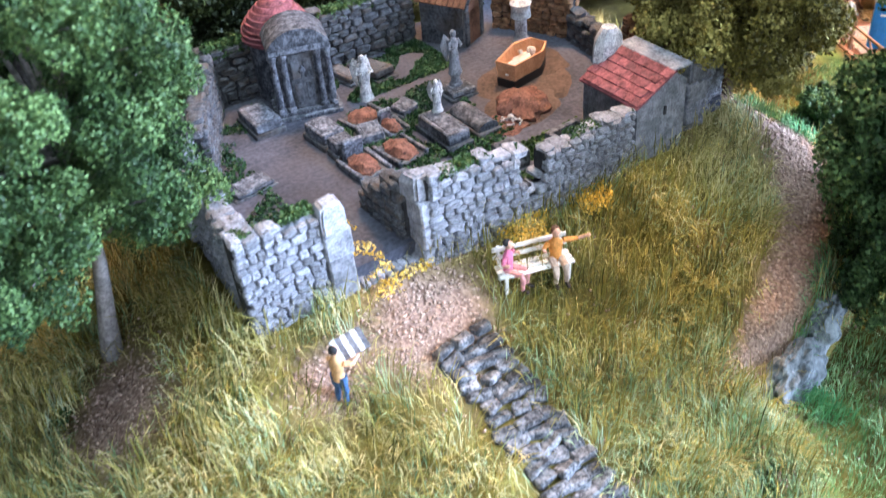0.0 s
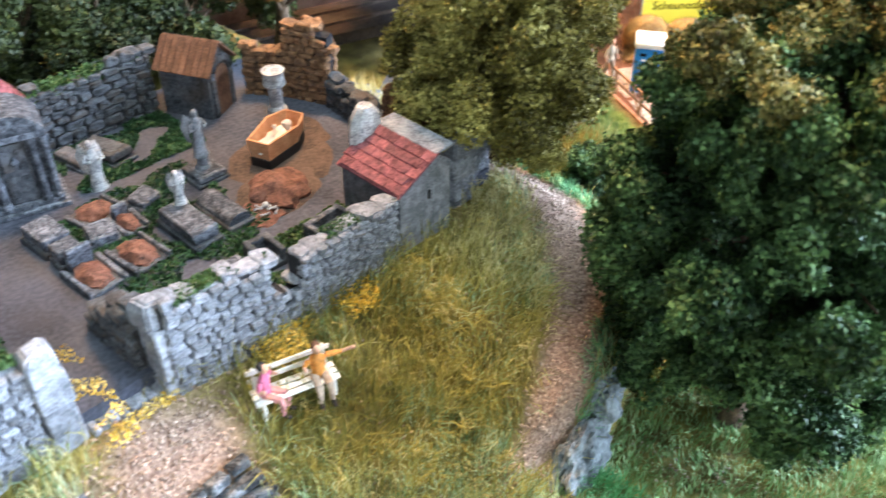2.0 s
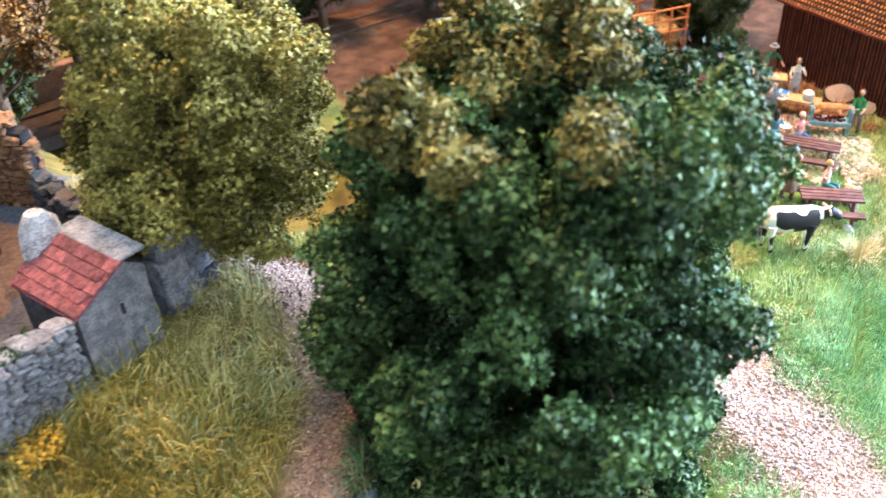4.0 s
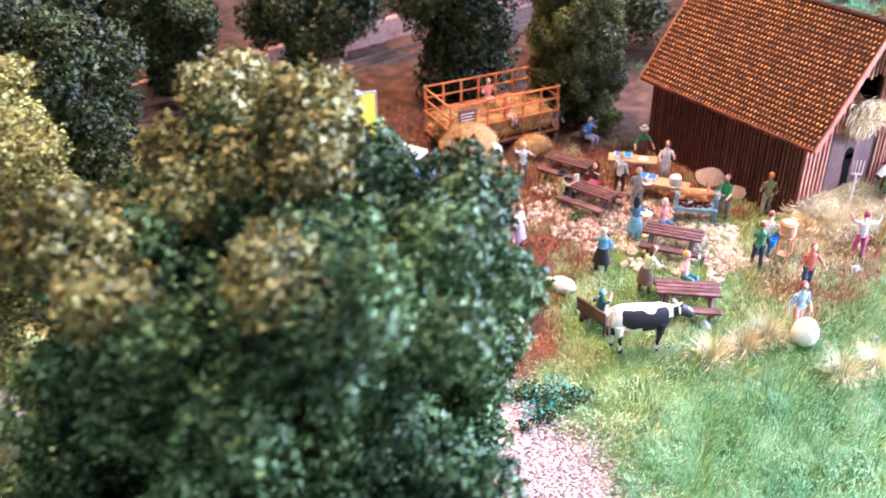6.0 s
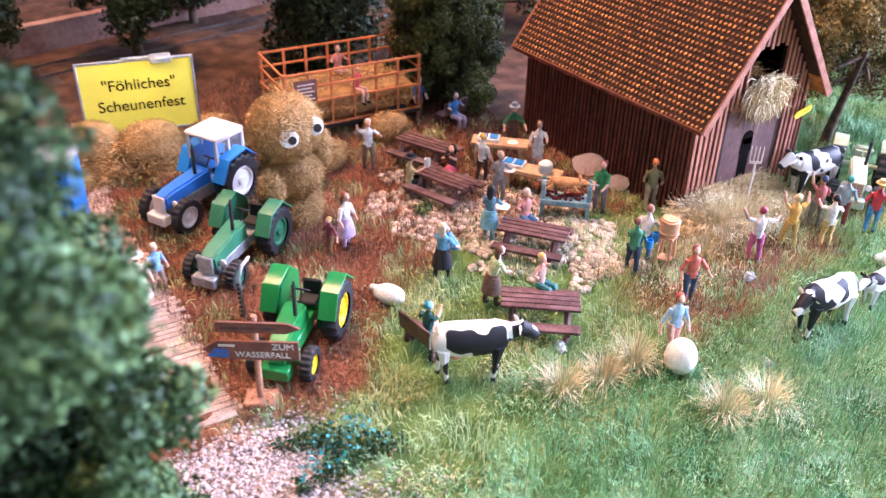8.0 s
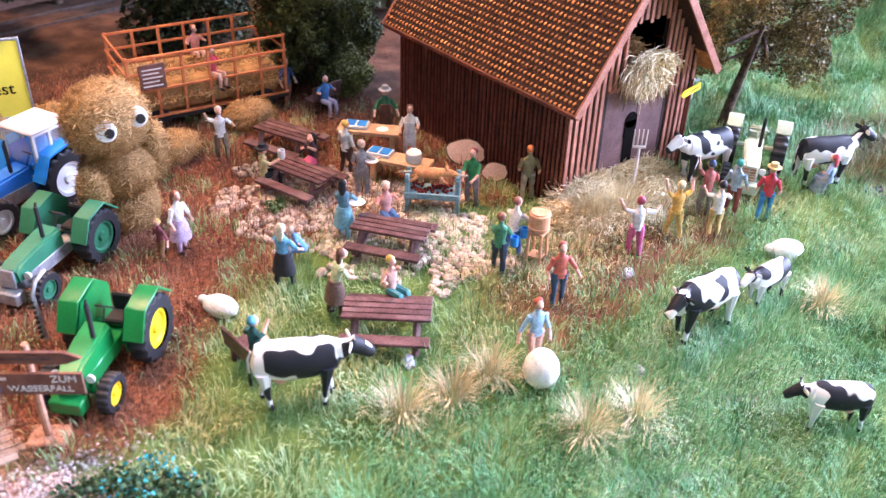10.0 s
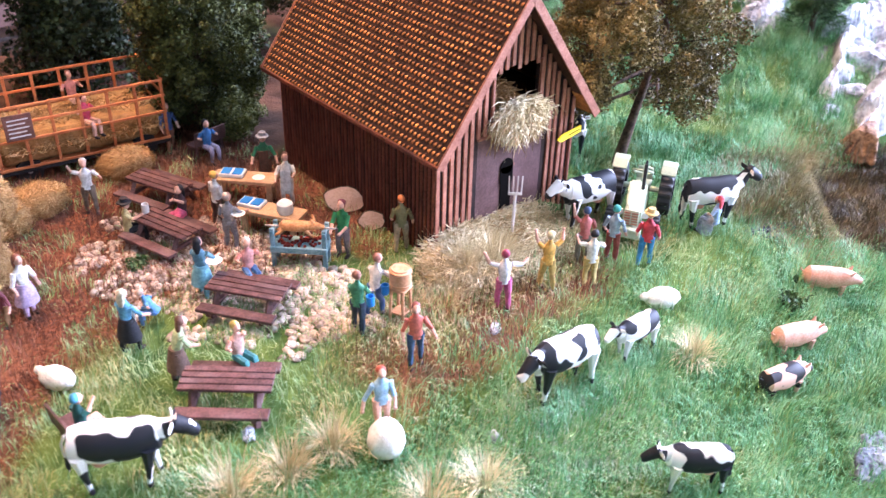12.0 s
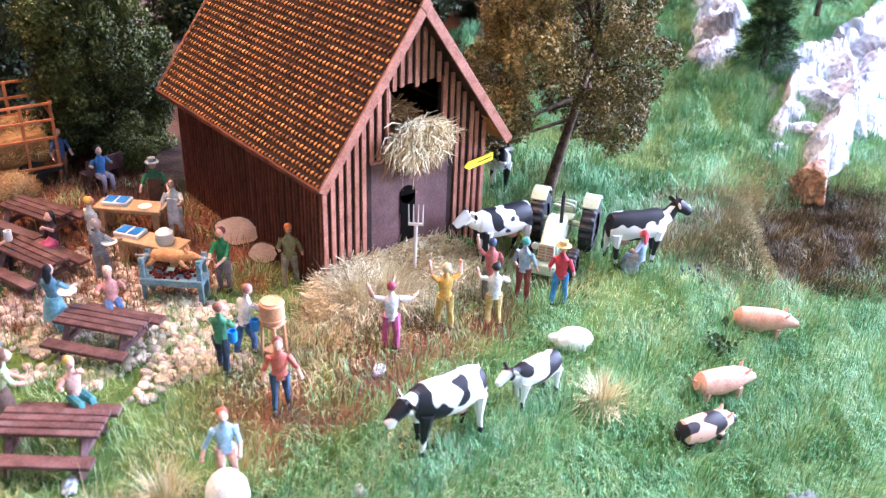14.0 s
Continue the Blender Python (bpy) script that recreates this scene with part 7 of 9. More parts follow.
lathe(bm, [(0.2, 0), (0.24, 0.1), (0.22, 0.3), (0.12, 0.38)], 14)
solid("round_loaf", bm, M["white"], 33.95, 33.05, hz(33.9, 33.1) + 0.81, 0, "white round bowl on the serving table", "bowl")
for x, y, z, s in ((32.62, 33.2, 1.15, 1.0), (31.0, 31.45, 1.1, 1.1), (34.35, 35.2, 0.82, 1.0)):
    bm = B()
    lathe(bm, [(0.02, 0), (0.12, 0.0), (0.19, 0.03), (0.17, 0.03), (0.1, 0.012), (0.02, 0.012)], 16)
    bmesh.ops.scale(bm, vec=(s, s, s), verts=bm.verts)
    solid("plate", bm, M["white"], x, y, hz(x, y) + z, 0, "round white plate with a rim", "plate", "plates")
for x, y, z, c in ((30.8, 35.0, 1.0, "white"), (33.05, 27.75, 1.05, "sky_blue"), (33.8, 28.2, 0.8, "sky_blue")):
    bm = B()
    lathe(bm, [(0.09, 0), (0.1, 0.02), (0.1, 0.26), (0.08, 0.26), (0.08, 0.04)], 12)
    solid("mug", bm, M[c], x, y, hz(x, y) + z, 0, "small straight beer mug on the fair", "mug", "mugs")
for x, y, rz, lean_, wide, tall in ((36.0, 33.2, -40, -24, 0.64, 0.42), (36.05, 31.9, -42, -20, 0.4, 0.3)):
    # rounded slabs sawn from a trunk, with their bark at the rim
    t = thing("sawn_slab", x, y, hz(x, y) + tall * 0.95, rz, "pale sawn slab of wood with a dark bark rim", "wood slab", "sawn slabs")
    own = random.Random(int(97 * x))
    edge = [(wide * own.uniform(0.88, 1.08) * math.cos(a), tall * own.uniform(0.88, 1.0) * math.sin(a)) for a in (2 * math.pi * k / 18 for k in range(18))]
    for name, mt, grow, y0, y1 in (("bark_rim", "bark", 1.0, -0.035, 0.06), ("sawn_face", "sawn", 0.93, -0.05, -0.02)):
        bm = B()
        a = [bm.verts.new(at(0, 0, 0, lean_) @ Vector((ex * grow, y0, ez * grow))) for ex, ez in edge]
        b = [bm.verts.new(at(0, 0, 0, lean_) @ Vector((ex * grow, y1, ez * grow))) for ex, ez in edge]
        bm.faces.new(a)
        bm.faces.new(b[::-1])
        for k in range(18):
            bm.faces.new((a[(k + 1) % 18], a[k], b[k], b[(k + 1) % 18]))
        bmesh.ops.recalc_face_normals(bm, faces=bm.faces)
        part(name, bm, M[mt], t, smooth=False)

# pitchfork, straw heap, arrow sign
t = thing("pitchfork", 38.78, 29.0, hz(38.78, 29.0), -40, "giant pale pitchfork standing in the straw", "pitchfork")
bm = B()
loft(bm, [(0, 0, 0, 0.045), (0.02, 0, 1.45, 0.04)], 8)
part("handle", bm, M["cream"], t)
bm = B()
box(bm, -0.18, 0.2, -0.03, 0.03, 1.45, 1.52, 0.01)
for k in range(4):
    rod(bm, (-0.16 + 0.113 * k, 0, 1.5), (-0.175 + 0.122 * k, 0, 2.02), 0.024, 0.014, 6)
part("tines", bm, M["cream"], t)
t = thing("arrow_sign", 41.05, 29.2, hz(41.2, 29.2), 14, "small yellow arrow board on the barn's corner", "sign")
bm = B()
pts = [(-0.7, 0.0), (-0.52, 0.1), (0.6, 0.1), (0.6, -0.1), (-0.52, -0.1)]
a = [bm.verts.new((px, 0, 2.6 + pz - 0.06 * px)) for px, pz in pts]
b = [bm.verts.new((px, 0.05, 2.6 + pz - 0.06 * px)) for px, pz in pts]
bm.faces.new(a)
bm.faces.new(b[::-1])
for i in range(5):
    bm.faces.new((a[(i + 1) % 5], a[i], b[i], b[(i + 1) % 5]))
part("board", bm, M["yellow"], t)
bm = B()
box(bm, -0.3, 0.35, -0.012, -0.002, 2.59, 2.615, 0, at(0, 0, 0, 0, 3.4, 0))
part("faint_writing", bm, M["ink"], t)
bm = B()
rod(bm, (0.1, 0.08, 0), (0.1, 0.08, 2.9), 0.04)
part("post", bm, M["barn_wood"], t)


def straw_heap(name, cx, cy, rx, ry, n, length, material, label, seed, zc=None, lift=0.5, cat="straw", ragged=0.0):
    rng = np.random.RandomState(seed)
    r, a = np.sqrt(rng.uniform(0, 1, n)), rng.uniform(0, 6.283, n)
    xs, ys = cx + rx * r * np.cos(a), cy + ry * r * np.sin(a)
    base = height(xs, ys) if zc is None else np.full(n, zc)
    zs = base + lift * (1 - r ** 2) * rng.uniform(0.2, 1, n)
    xs, ys, zs = (q + rng.normal(0, ragged, n) for q in (xs, ys, zs)) if ragged else (xs, ys, zs)
    d = rng.normal(size=(n, 3)) * (1, 1, 0.45 + 5 * ragged)
    d /= np.linalg.norm(d, axis=1)[:, None]
    w = np.cross(d, rng.normal(size=(n, 3)))
    w = w / np.linalg.norm(w, axis=1)[:, None] * 0.011
    L = length * rng.uniform(0.5, 1.3, n)[:, None]
    p = np.stack([xs, ys, zs], -1)
    V = np.stack([p - d * L / 2 - w, p - d * L / 2 + w, p + d * L / 2 + w, p + d * L / 2 - w], 1)
    i = np.arange(n)[:, None] * 4
    return tagged(raw(name, V.reshape(-1, 3), i + [0, 1, 2, 3], material), label, cat, kind="stuff")


straw_heap("straw_heap", 36.9, 28.8, 1.3, 1.0, 5200, 0.85, M["straw"], "heap of pale straw at the barn's corner", 1, lift=0.75)
straw_heap("straw_litter", 38.9, 28.7, 2.2, 1.0, 5200, 0.5, M["straw"], "loose straw strewn before the barn gate", 2, lift=0.32)
straw_heap("reddish_hay", 38.6, 28.9, 1.4, 0.6, 2600, 0.4, M["hay"], "reddish hay trodden before the barn gate", 6, lift=0.36, cat="hay")


def drape(name, cx, cy, z, half, n, length, material, label, seed):
    """Straw that spills over a sill: loose stalks on top, their ends bending out and down."""
    rng = np.random.RandomState(seed)
    xs = cx + half * np.clip(rng.normal(0, 0.55, n), -1.0, 1.0)
    swell = np.sqrt(np.clip(1 - ((xs - cx) / (1.15 * half)) ** 2, 0, 1))
    p = np.stack([xs, cy - swell * rng.uniform(-0.2, 0.32, n), z + swell * rng.uniform(-0.45, 0.5, n)], -1)
    L = length * rng.uniform(0.4, 1.3, n)[:, None]
    out = np.stack([rng.normal(0, 0.6, n), -rng.uniform(0.0, 0.5, n), rng.normal(-0.15, 0.4, n)], -1)
    mid = p + out * L * 0.5
    end = mid + out * L * 0.25 + np.stack([rng.normal(0, 0.15, n), 0 * xs, -rng.uniform(0.0, 0.75, n) ** 1.3], -1) * L
    w = np.cross(out, rng.normal(size=(n, 3)))
    w = w / np.linalg.norm(w, axis=1)[:, None] * 0.012
    V = np.stack([p - w, p + w, mid + w, mid - w, end + w * 0.6, end - w * 0.6], 1)
    i = np.arange(n)[:, None] * 6
    F = np.concatenate([i + [0, 1, 2, 3], i + [3, 2, 4, 5]])
    return tagged(raw(name, V.reshape(-1, 3), F, material), label, "straw", kind="stuff")


drape("loft_straw", 39.2, 29.42, BG + 3.7, 0.85, 5200, 0.42, M["straw"], "pale straw spilling out of the barn's loft opening", 3)
drape("loft_straw_ends", 39.1, 29.45, BG + 3.6, 0.8, 1500, 0.45, M["hay"], "golden hay ends hanging over the loft sill", 5)
doll(38.75, 30.15, 60, (0.72, 0.38, 0.22), (0.72, 0.38, 0.22), (0.5, 0.3, 0.1), "tan model figure lying in the hay of the loft", BG + 3.9, True, s=0.85)
straw_heap("loft_hay", 39.1, 30.3, 0.7, 0.8, 1500, 0.5, M["hay"], "brown hay inside the barn's loft", 4, BG + 3.7, 0.8)


def tuft(x, y, label, r=0.5, n=420, ln=0.8, seed=1, m=None):
    rng = np.random.RandomState(seed)
    rr, a = np.abs(rng.normal(0, r * 0.35, n)), rng.uniform(0, 6.283, n)
    xs, ys = x + rr * np.cos(a), y + rr * np.sin(a)
    blades("grass_tuft", xs, ys, ln, 0.016, 0.85, m or G_BEIGE, label, turn=a)


for k, (x, y, r) in enumerate(((28.15, 25.5, 0.6), (29.3, 25.3, 0.6), (30.4, 25.4, 0.55), (31.2, 23.25, 0.6), (32.5, 23.0, 0.6), (39.35, 23.0, 0.55), (36.7, 28.5, 0.6), (37.4, 28.3, 0.6))):
    tuft(x, y, "beige tuft of long dry grass on the meadow", r * (1.6 if k > 5 else 1.0), 1500 if k > 5 else 300, 1.05 if k > 5 else 0.85, 50 + k, None if k > 5 else G_TUFT)
fuzz("meadow_bush", 43.3, 44.5, 22.7, 23.4, None, 900, 0.1, M["moss"], "low green bush between the pigs", 31, 0.45, True, "bush")
fuzz("fair_weed", 29.7, 30.2, 33.6, 34.1, None, 260, 0.1, M["moss"], "small green weed on the brown earth", 32, 0.4, True, "weed")
fuzz("teal_flowers", 22.0, 24.2, 26.2, 27.3, None, 380, 0.08, M["teal"], "teal blossoms at the edge of the gravel", 33, 0.3, True, "flowers")
fuzz("teal_flower_leaves", 21.8, 24.4, 26.0, 27.4, None, 2200, 0.09, M["dark_moss"], "dark leaves of the teal blossoms", 34, 0.28, True, "leaves")

# pale pebbles under the tables, each a stone of its own
random.seed(12)
PEB = []
for k in range(6):
    bm = B()
    bmesh.ops.create_icosphere(bm, subdivisions=1, radius=1)
    for v in bm.verts:
        v.co = Vector((v.co.x * random.uniform(0.95, 1.2), v.co.y * 0.88, v.co.z * 0.72))
    PEB.append(mesh_of("pebble", bm, M["pebble"]))
t = thing("pebble_bed", 31.5, 31.5, 0, 0, "bed of pale rounded pebbles round the picnic tables", "pebbles", kind="structure")
made = 0
xs, ys = scatter(4300, 28.0, 35.6, 28.0, 37.5, lambda x, y: smooth01(1.08, 0.85, ((x - 31.8 - 0.25 * (31.5 - y)) / 2.6) ** 2 + ((y - 32.3) / 4.1) ** 2 + 0.4 * wob(x, y, 0.7)), 40)
rest_v, rest_f = [], []
for x, y in zip(xs, ys):
    s = random.uniform(0.075, 0.165)
    m = Matrix.LocRotScale(((x - 31.5) * K, (y - 31.5) * K, (hz(x, y) + s * 0.3) * K), Euler((random.uniform(-0.4, 0.4), random.uniform(-0.4, 0.4), random.uniform(0, 6.28))), (s, s, s))
    me = random.choice(PEB)
    if made < 300 and y < 31.5:
        ob = new("pebble", me)
        ob.parent = t
        ob.matrix_basis = m
        made += 1
    else:
        o = len(rest_v)
        rest_v += [tuple((m @ v.co) / K) for v in me.vertices]
        rest_f += [[i + o for i in p.vertices] for p in me.polygons]
M["pebbles"] = mat("pale_quartz_pebbles", (0.34, 0.25, 0.19), (0.66, 0.58, 0.5), 0.3, 0.06, 0.25, 0.2, c=(0.42, 0.27, 0.2), vary=0.4, island=True)
rest = raw("pebbles", rest_v, rest_f, M["pebbles"])
rest.parent = t
rest.data.shade_smooth()
tagged(rest, kind="stuff")

# ---------------------------------------------------------------- tractors, wagon, hay figure, signs


def wheel(parent, x, y, r, w, rim, name="wheel", rz=0.0):
    """A lugged tyre with its rim; the axle lies along y."""
    bm = B()
    lathe(bm, [(r * 0.6, -w / 2), (r * 0.9, -w / 2), (r * 0.97, -w * 0.36), (r * 0.97, w * 0.36), (r * 0.9, w / 2), (r * 0.6, w / 2)], 72, at(x, y, r, 90, 0, 0), cap=False)
    for v in bm.verts:
        # tread lugs: the running face rises and falls round the tyre
        dx, dz = v.co.x - x, v.co.z - r
        if math.hypot(dx, dz) > r * 0.86:
            up = 1.05 if math.sin(18 * math.atan2(dz, dx) + 5 * abs(v.co.y - y) / w) > 0 else 0.97
            v.co.x, v.co.z = x + dx * up, r + dz * up
    t = part(name, bm, M["black"], parent)
    bm = B()
    lathe(bm, [(r * 0.6, -w * 0.34), (r * 0.62, w * 0.34), (r * 0.5, w * 0.36), (r * 0.44, w * 0.2), (r * 0.18, w * 0.22), (r * 0.14, w * 0.4), (0.01, w * 0.4)], 24, at(x, y, r, 90 if y < 0 else -90, 0, 0))
    part("rim", bm, M[rim], t)
    return t


def tractor(x, y, rz, label, hood, rim, cab=None, rear=0.75, front=0.4, base=1.75, grille="steel", frame="steel", fender=None, z=None, arc=(15, 145), seat="black"):
    """A farm tractor that looks along its own x; the foot is under the rear axle."""
    t = thing("tractor", x, y, hz(x, y) if z is None else z, rz, label, "tractor", "tractors")
    half = 0.72
    for sy in (-1, 1):
        wheel(t, 0, sy * half, rear, 0.38, rim, "rear_wheel")
        wheel(t, base, sy * (half - 0.08), front, 0.25, rim, "front_wheel")
    bm = B()
    box(bm, -0.35, base + 0.15, -0.2, 0.2, rear * 0.55, rear * 0.95, 0.03)
    rod(bm, (0, -half, rear), (0, half, rear), 0.09)
    rod(bm, (base, -half + 0.1, front), (base, half - 0.1, front), 0.06)
    box(bm, 0.5, base, -0.26, 0.26, rear * 0.6, rear * 1.1, 0.03)
    part("chassis", bm, M[frame], t)
    hz0 = rear * 0.95
    top = hz0 + 0.62
    bm = B()
    loft(bm, [(0.62, 0, hz0 + 0.3, 0.3, 0.34), (1.2, 0, hz0 + 0.28, 0.29, 0.32), (base + 0.15, 0, hz0 + 0.22, 0.26, 0.28), (base + 0.38, 0, hz0 + 0.17, 0.23, 0.24)], 4)
    bmesh.ops.bevel(bm, geom=bm.edges[:], offset=0.05, segments=2, affect="EDGES")
    for v in bm.verts:
        c, s = math.cos(math.pi / 4), math.sin(math.pi / 4)
        yy, zz = v.co.y, v.co.z - (hz0 + 0.25)
        v.co.y, v.co.z = (yy * c - zz * s) * 1.2, (yy * s + zz * c) * 1.2 + hz0 + 0.25
    part("hood", bm, M[hood], t)
    bm = B()
    box(bm, base + 0.36, base + 0.43, -0.22, 0.22, hz0 - 0.08, hz0 + 0.4, 0.02)
    part("grille", bm, M[grille], t)
    bm = B()
    box(bm, base + 0.3, base + 0.62, -0.34, 0.34, hz0 - 0.42, hz0 - 0.12, 0.03)
    part("front_weight", bm, M[grille], t)
    for sy in (-1, 1):
        bm = B()
        rows = []
        for k, far in enumerate((1.06, 1.2, 1.22, 1.1)):
            a = math.radians(arc[0] + (arc[1] - arc[0]) * k / 3)
            c, s = math.cos(a) * rear * far, math.sin(a) * rear * far
            rows.append([bm.verts.new((c * q, sy * half + yy, rear + s * q)) for yy, q in ((-0.22, 1.0), (-0.22, 1.07), (0.22, 1.07), (0.22, 1.0))])
        for p, q in zip(rows, rows[1:]):
            for j in range(4):
                bm.faces.new((p[j], p[(j + 1) % 4], q[(j + 1) % 4], q[j]))
        bm.faces.new(rows[0][::-1])
        bm.faces.new(rows[-1])
        if arc[1] - arc[0] > 90:
            inner = -sy * 0.22
            lo_ = [bm.verts.new((px, sy * half + inner - sy * e, rear * 0.75)) for px in (rear * 0.9, -rear * 0.8) for e in (0.0, 0.03)]
            rim_ = [[bm.verts.new((p[0].co.x, sy * half + inner - sy * e, p[0].co.z + 0.01)) for p in rows] for e in (0.0, 0.03)]
            for e in (0, 1):
                bm.faces.new((lo_[e], *rim_[e], lo_[2 + e]))
        bmesh.ops.bevel(bm, geom=[e for e in bm.edges if len(e.link_faces) == 2], offset=0.012, segments=1, affect="EDGES")
        bmesh.ops.recalc_face_normals(bm, faces=bm.faces)
        part("fender", bm, M[fender or hood], t)
    bm = B()
    rod(bm, (1.15, 0.12, top - 0.05), (1.15, 0.12, top + 0.75), 0.05)
    rod(bm, (1.15, 0.12, top + 0.75), (1.12, 0.12, top + 0.85), 0.03)
    part("exhaust", bm, M["black"], t)
    bm = B()
    box(bm, -0.28, 0.16, -0.24, 0.24, hz0 + 0.1, hz0 + 0.22, 0.04)
    box(bm, -0.36, -0.26, -0.24, 0.24, hz0 + 0.15, hz0 + 0.6, 0.04)
    part("seat", bm, M[seat], t)
    bm = B()
    rod(bm, (0.6, 0, hz0 + 0.4), (0.4, 0, hz0 + 0.72), 0.025)
    n = 14
    big = 1.0 if seat == "black" else 1.45
    ring = [(0.38 + 0.11 * big * math.cos(2 * math.pi * k / n), 0.2 * big * math.sin(2 * math.pi * k / n), hz0 + 0.74 + 0.09 * big * math.cos(2 * math.pi * k / n), 0.022 * big) for k in range(n + 1)]
    loft(bm, ring, 6, cap=False)
    part("steering_wheel", bm, M[seat], t)
    for sy in (-1, 1):
        bm = B()
        lathe(bm, [(0.02, -0.05), (0.09, 0.0), (0.1, 0.06), (0.02, 0.07)], 12, at(base + 0.1, sy * 0.36, hz0 + 0.15, 0, 90, 0))
        part("headlight", bm, M["white"], t)
    if cab:
        c = part("cab_frame", _cab(hz0), M[cab], t)
        bm = B()
        box(bm, -0.55, 0.72, -0.62, 0.62, hz0 + 1.48, hz0 + 1.6, 0.05)
        part("cab_roof", bm, M[cab], c)
        for a in ((-0.46, 0.6, -0.55, -0.535), (-0.46, 0.6, 0.535, 0.55)):
            bm = B()
            box(bm, a[0], a[1], a[2], a[3], hz0 + 0.55, hz0 + 1.46)
            part("pane", bm, M["glass"], c)
        for x0 in (-0.5, 0.615):
            bm = B()
            box(bm, x0, x0 + 0.015, -0.52, 0.52, hz0 + 0.6, hz0 + 1.46)
            part("pane", bm, M["glass"], c)
        for sy in (-1, 1):
            bm = B()
            for k in range(3):
                box(bm, 0.42, 0.62, sy * 0.66 - 0.08, sy * 0.66 + 0.08, 0.4 + 0.22 * k, 0.44 + 0.22 * k, 0.01)
            rod(bm, (0.42, sy * 0.66, 0.4), (0.42, sy * 0.6, hz0 + 0.2), 0.03)
            part("step", bm, M["steel"], t)
    return t


def _cab(z):
    bm = B()
    for x in (-0.5, 0.1, 0.62):
        for sy in (-1, 1):
            box(bm, x - 0.05, x + 0.05, sy * 0.54 - 0.045, sy * 0.54 + 0.045, z + 0.1, z + 1.5, 0.02)
    for sy in (-1, 1):
        box(bm, 0.1, 0.62, sy * 0.54 - 0.04, sy * 0.54 + 0.04, z - 0.05, z + 0.5, 0.02)
        box(bm, -0.5, 0.62, sy * 0.54 - 0.045, sy * 0.54 + 0.045, z + 1.4, z + 1.5, 0.02)
    return bm


tractor(25.35, 38.2, 205, "blue model tractor with a cream cab and open-sided bonnet", "blue", "white", cab="cream", rear=0.82, front=0.55, base=2.15, grille="cream", fender="sky_blue")
tractor(24.95, 35.05, 216, "dull green old model tractor without cab", "teal_green", "teal_green", rear=0.7, front=0.42, base=2.0)
tractor(24.45, 30.65, 223, "bright green model tractor with yellow wheel rims", "green", "yellow", rear=0.74, front=0.42, base=1.75, grille="green", frame="green")
PALE = tractor(43.6, 28.35, 211, "pale grey-green open model tractor beside the barn", "pale_green", "black", rear=0.72, front=0.42, base=1.8, grille="pale_green", frame="pale_green", arc=(62, 118), seat="pale_green")
for k in range(5):
    for sy in (-1, 1):
        bm = B()
        box(bm, 2.225, 2.25, sy * 0.105 - 0.085, sy * 0.105 + 0.085, 0.63 + 0.085 * k, 0.68 + 0.085 * k, 0.006)
        part("grille_slat", bm, M["post_wood"], PALE, "orange-brown grille slat")
# mowing bar that stands upright on the green tractor's side
t = thing("mowing_bar", 23.15, 31.6, hz(23.1, 31.6), 30, "dark upright mower bar beside the green tractor", "mower bar")
bm = B()
loft(bm, [(0, 0, 0.3, 0.06), (-0.05, 0, 1.5, 0.05), (0.1, 0, 1.75, 0.05), (0.4, 0, 1.85, 0.04)], 6)
part("bar", bm, M["steel"], t)
for k in range(8):
    bm = B()
    box(bm, -0.12, -0.05, -0.03, 0.03, 0.4 + 0.13 * k, 0.46 + 0.13 * k, 0.005)
    part("tooth", bm, M["black"], t)


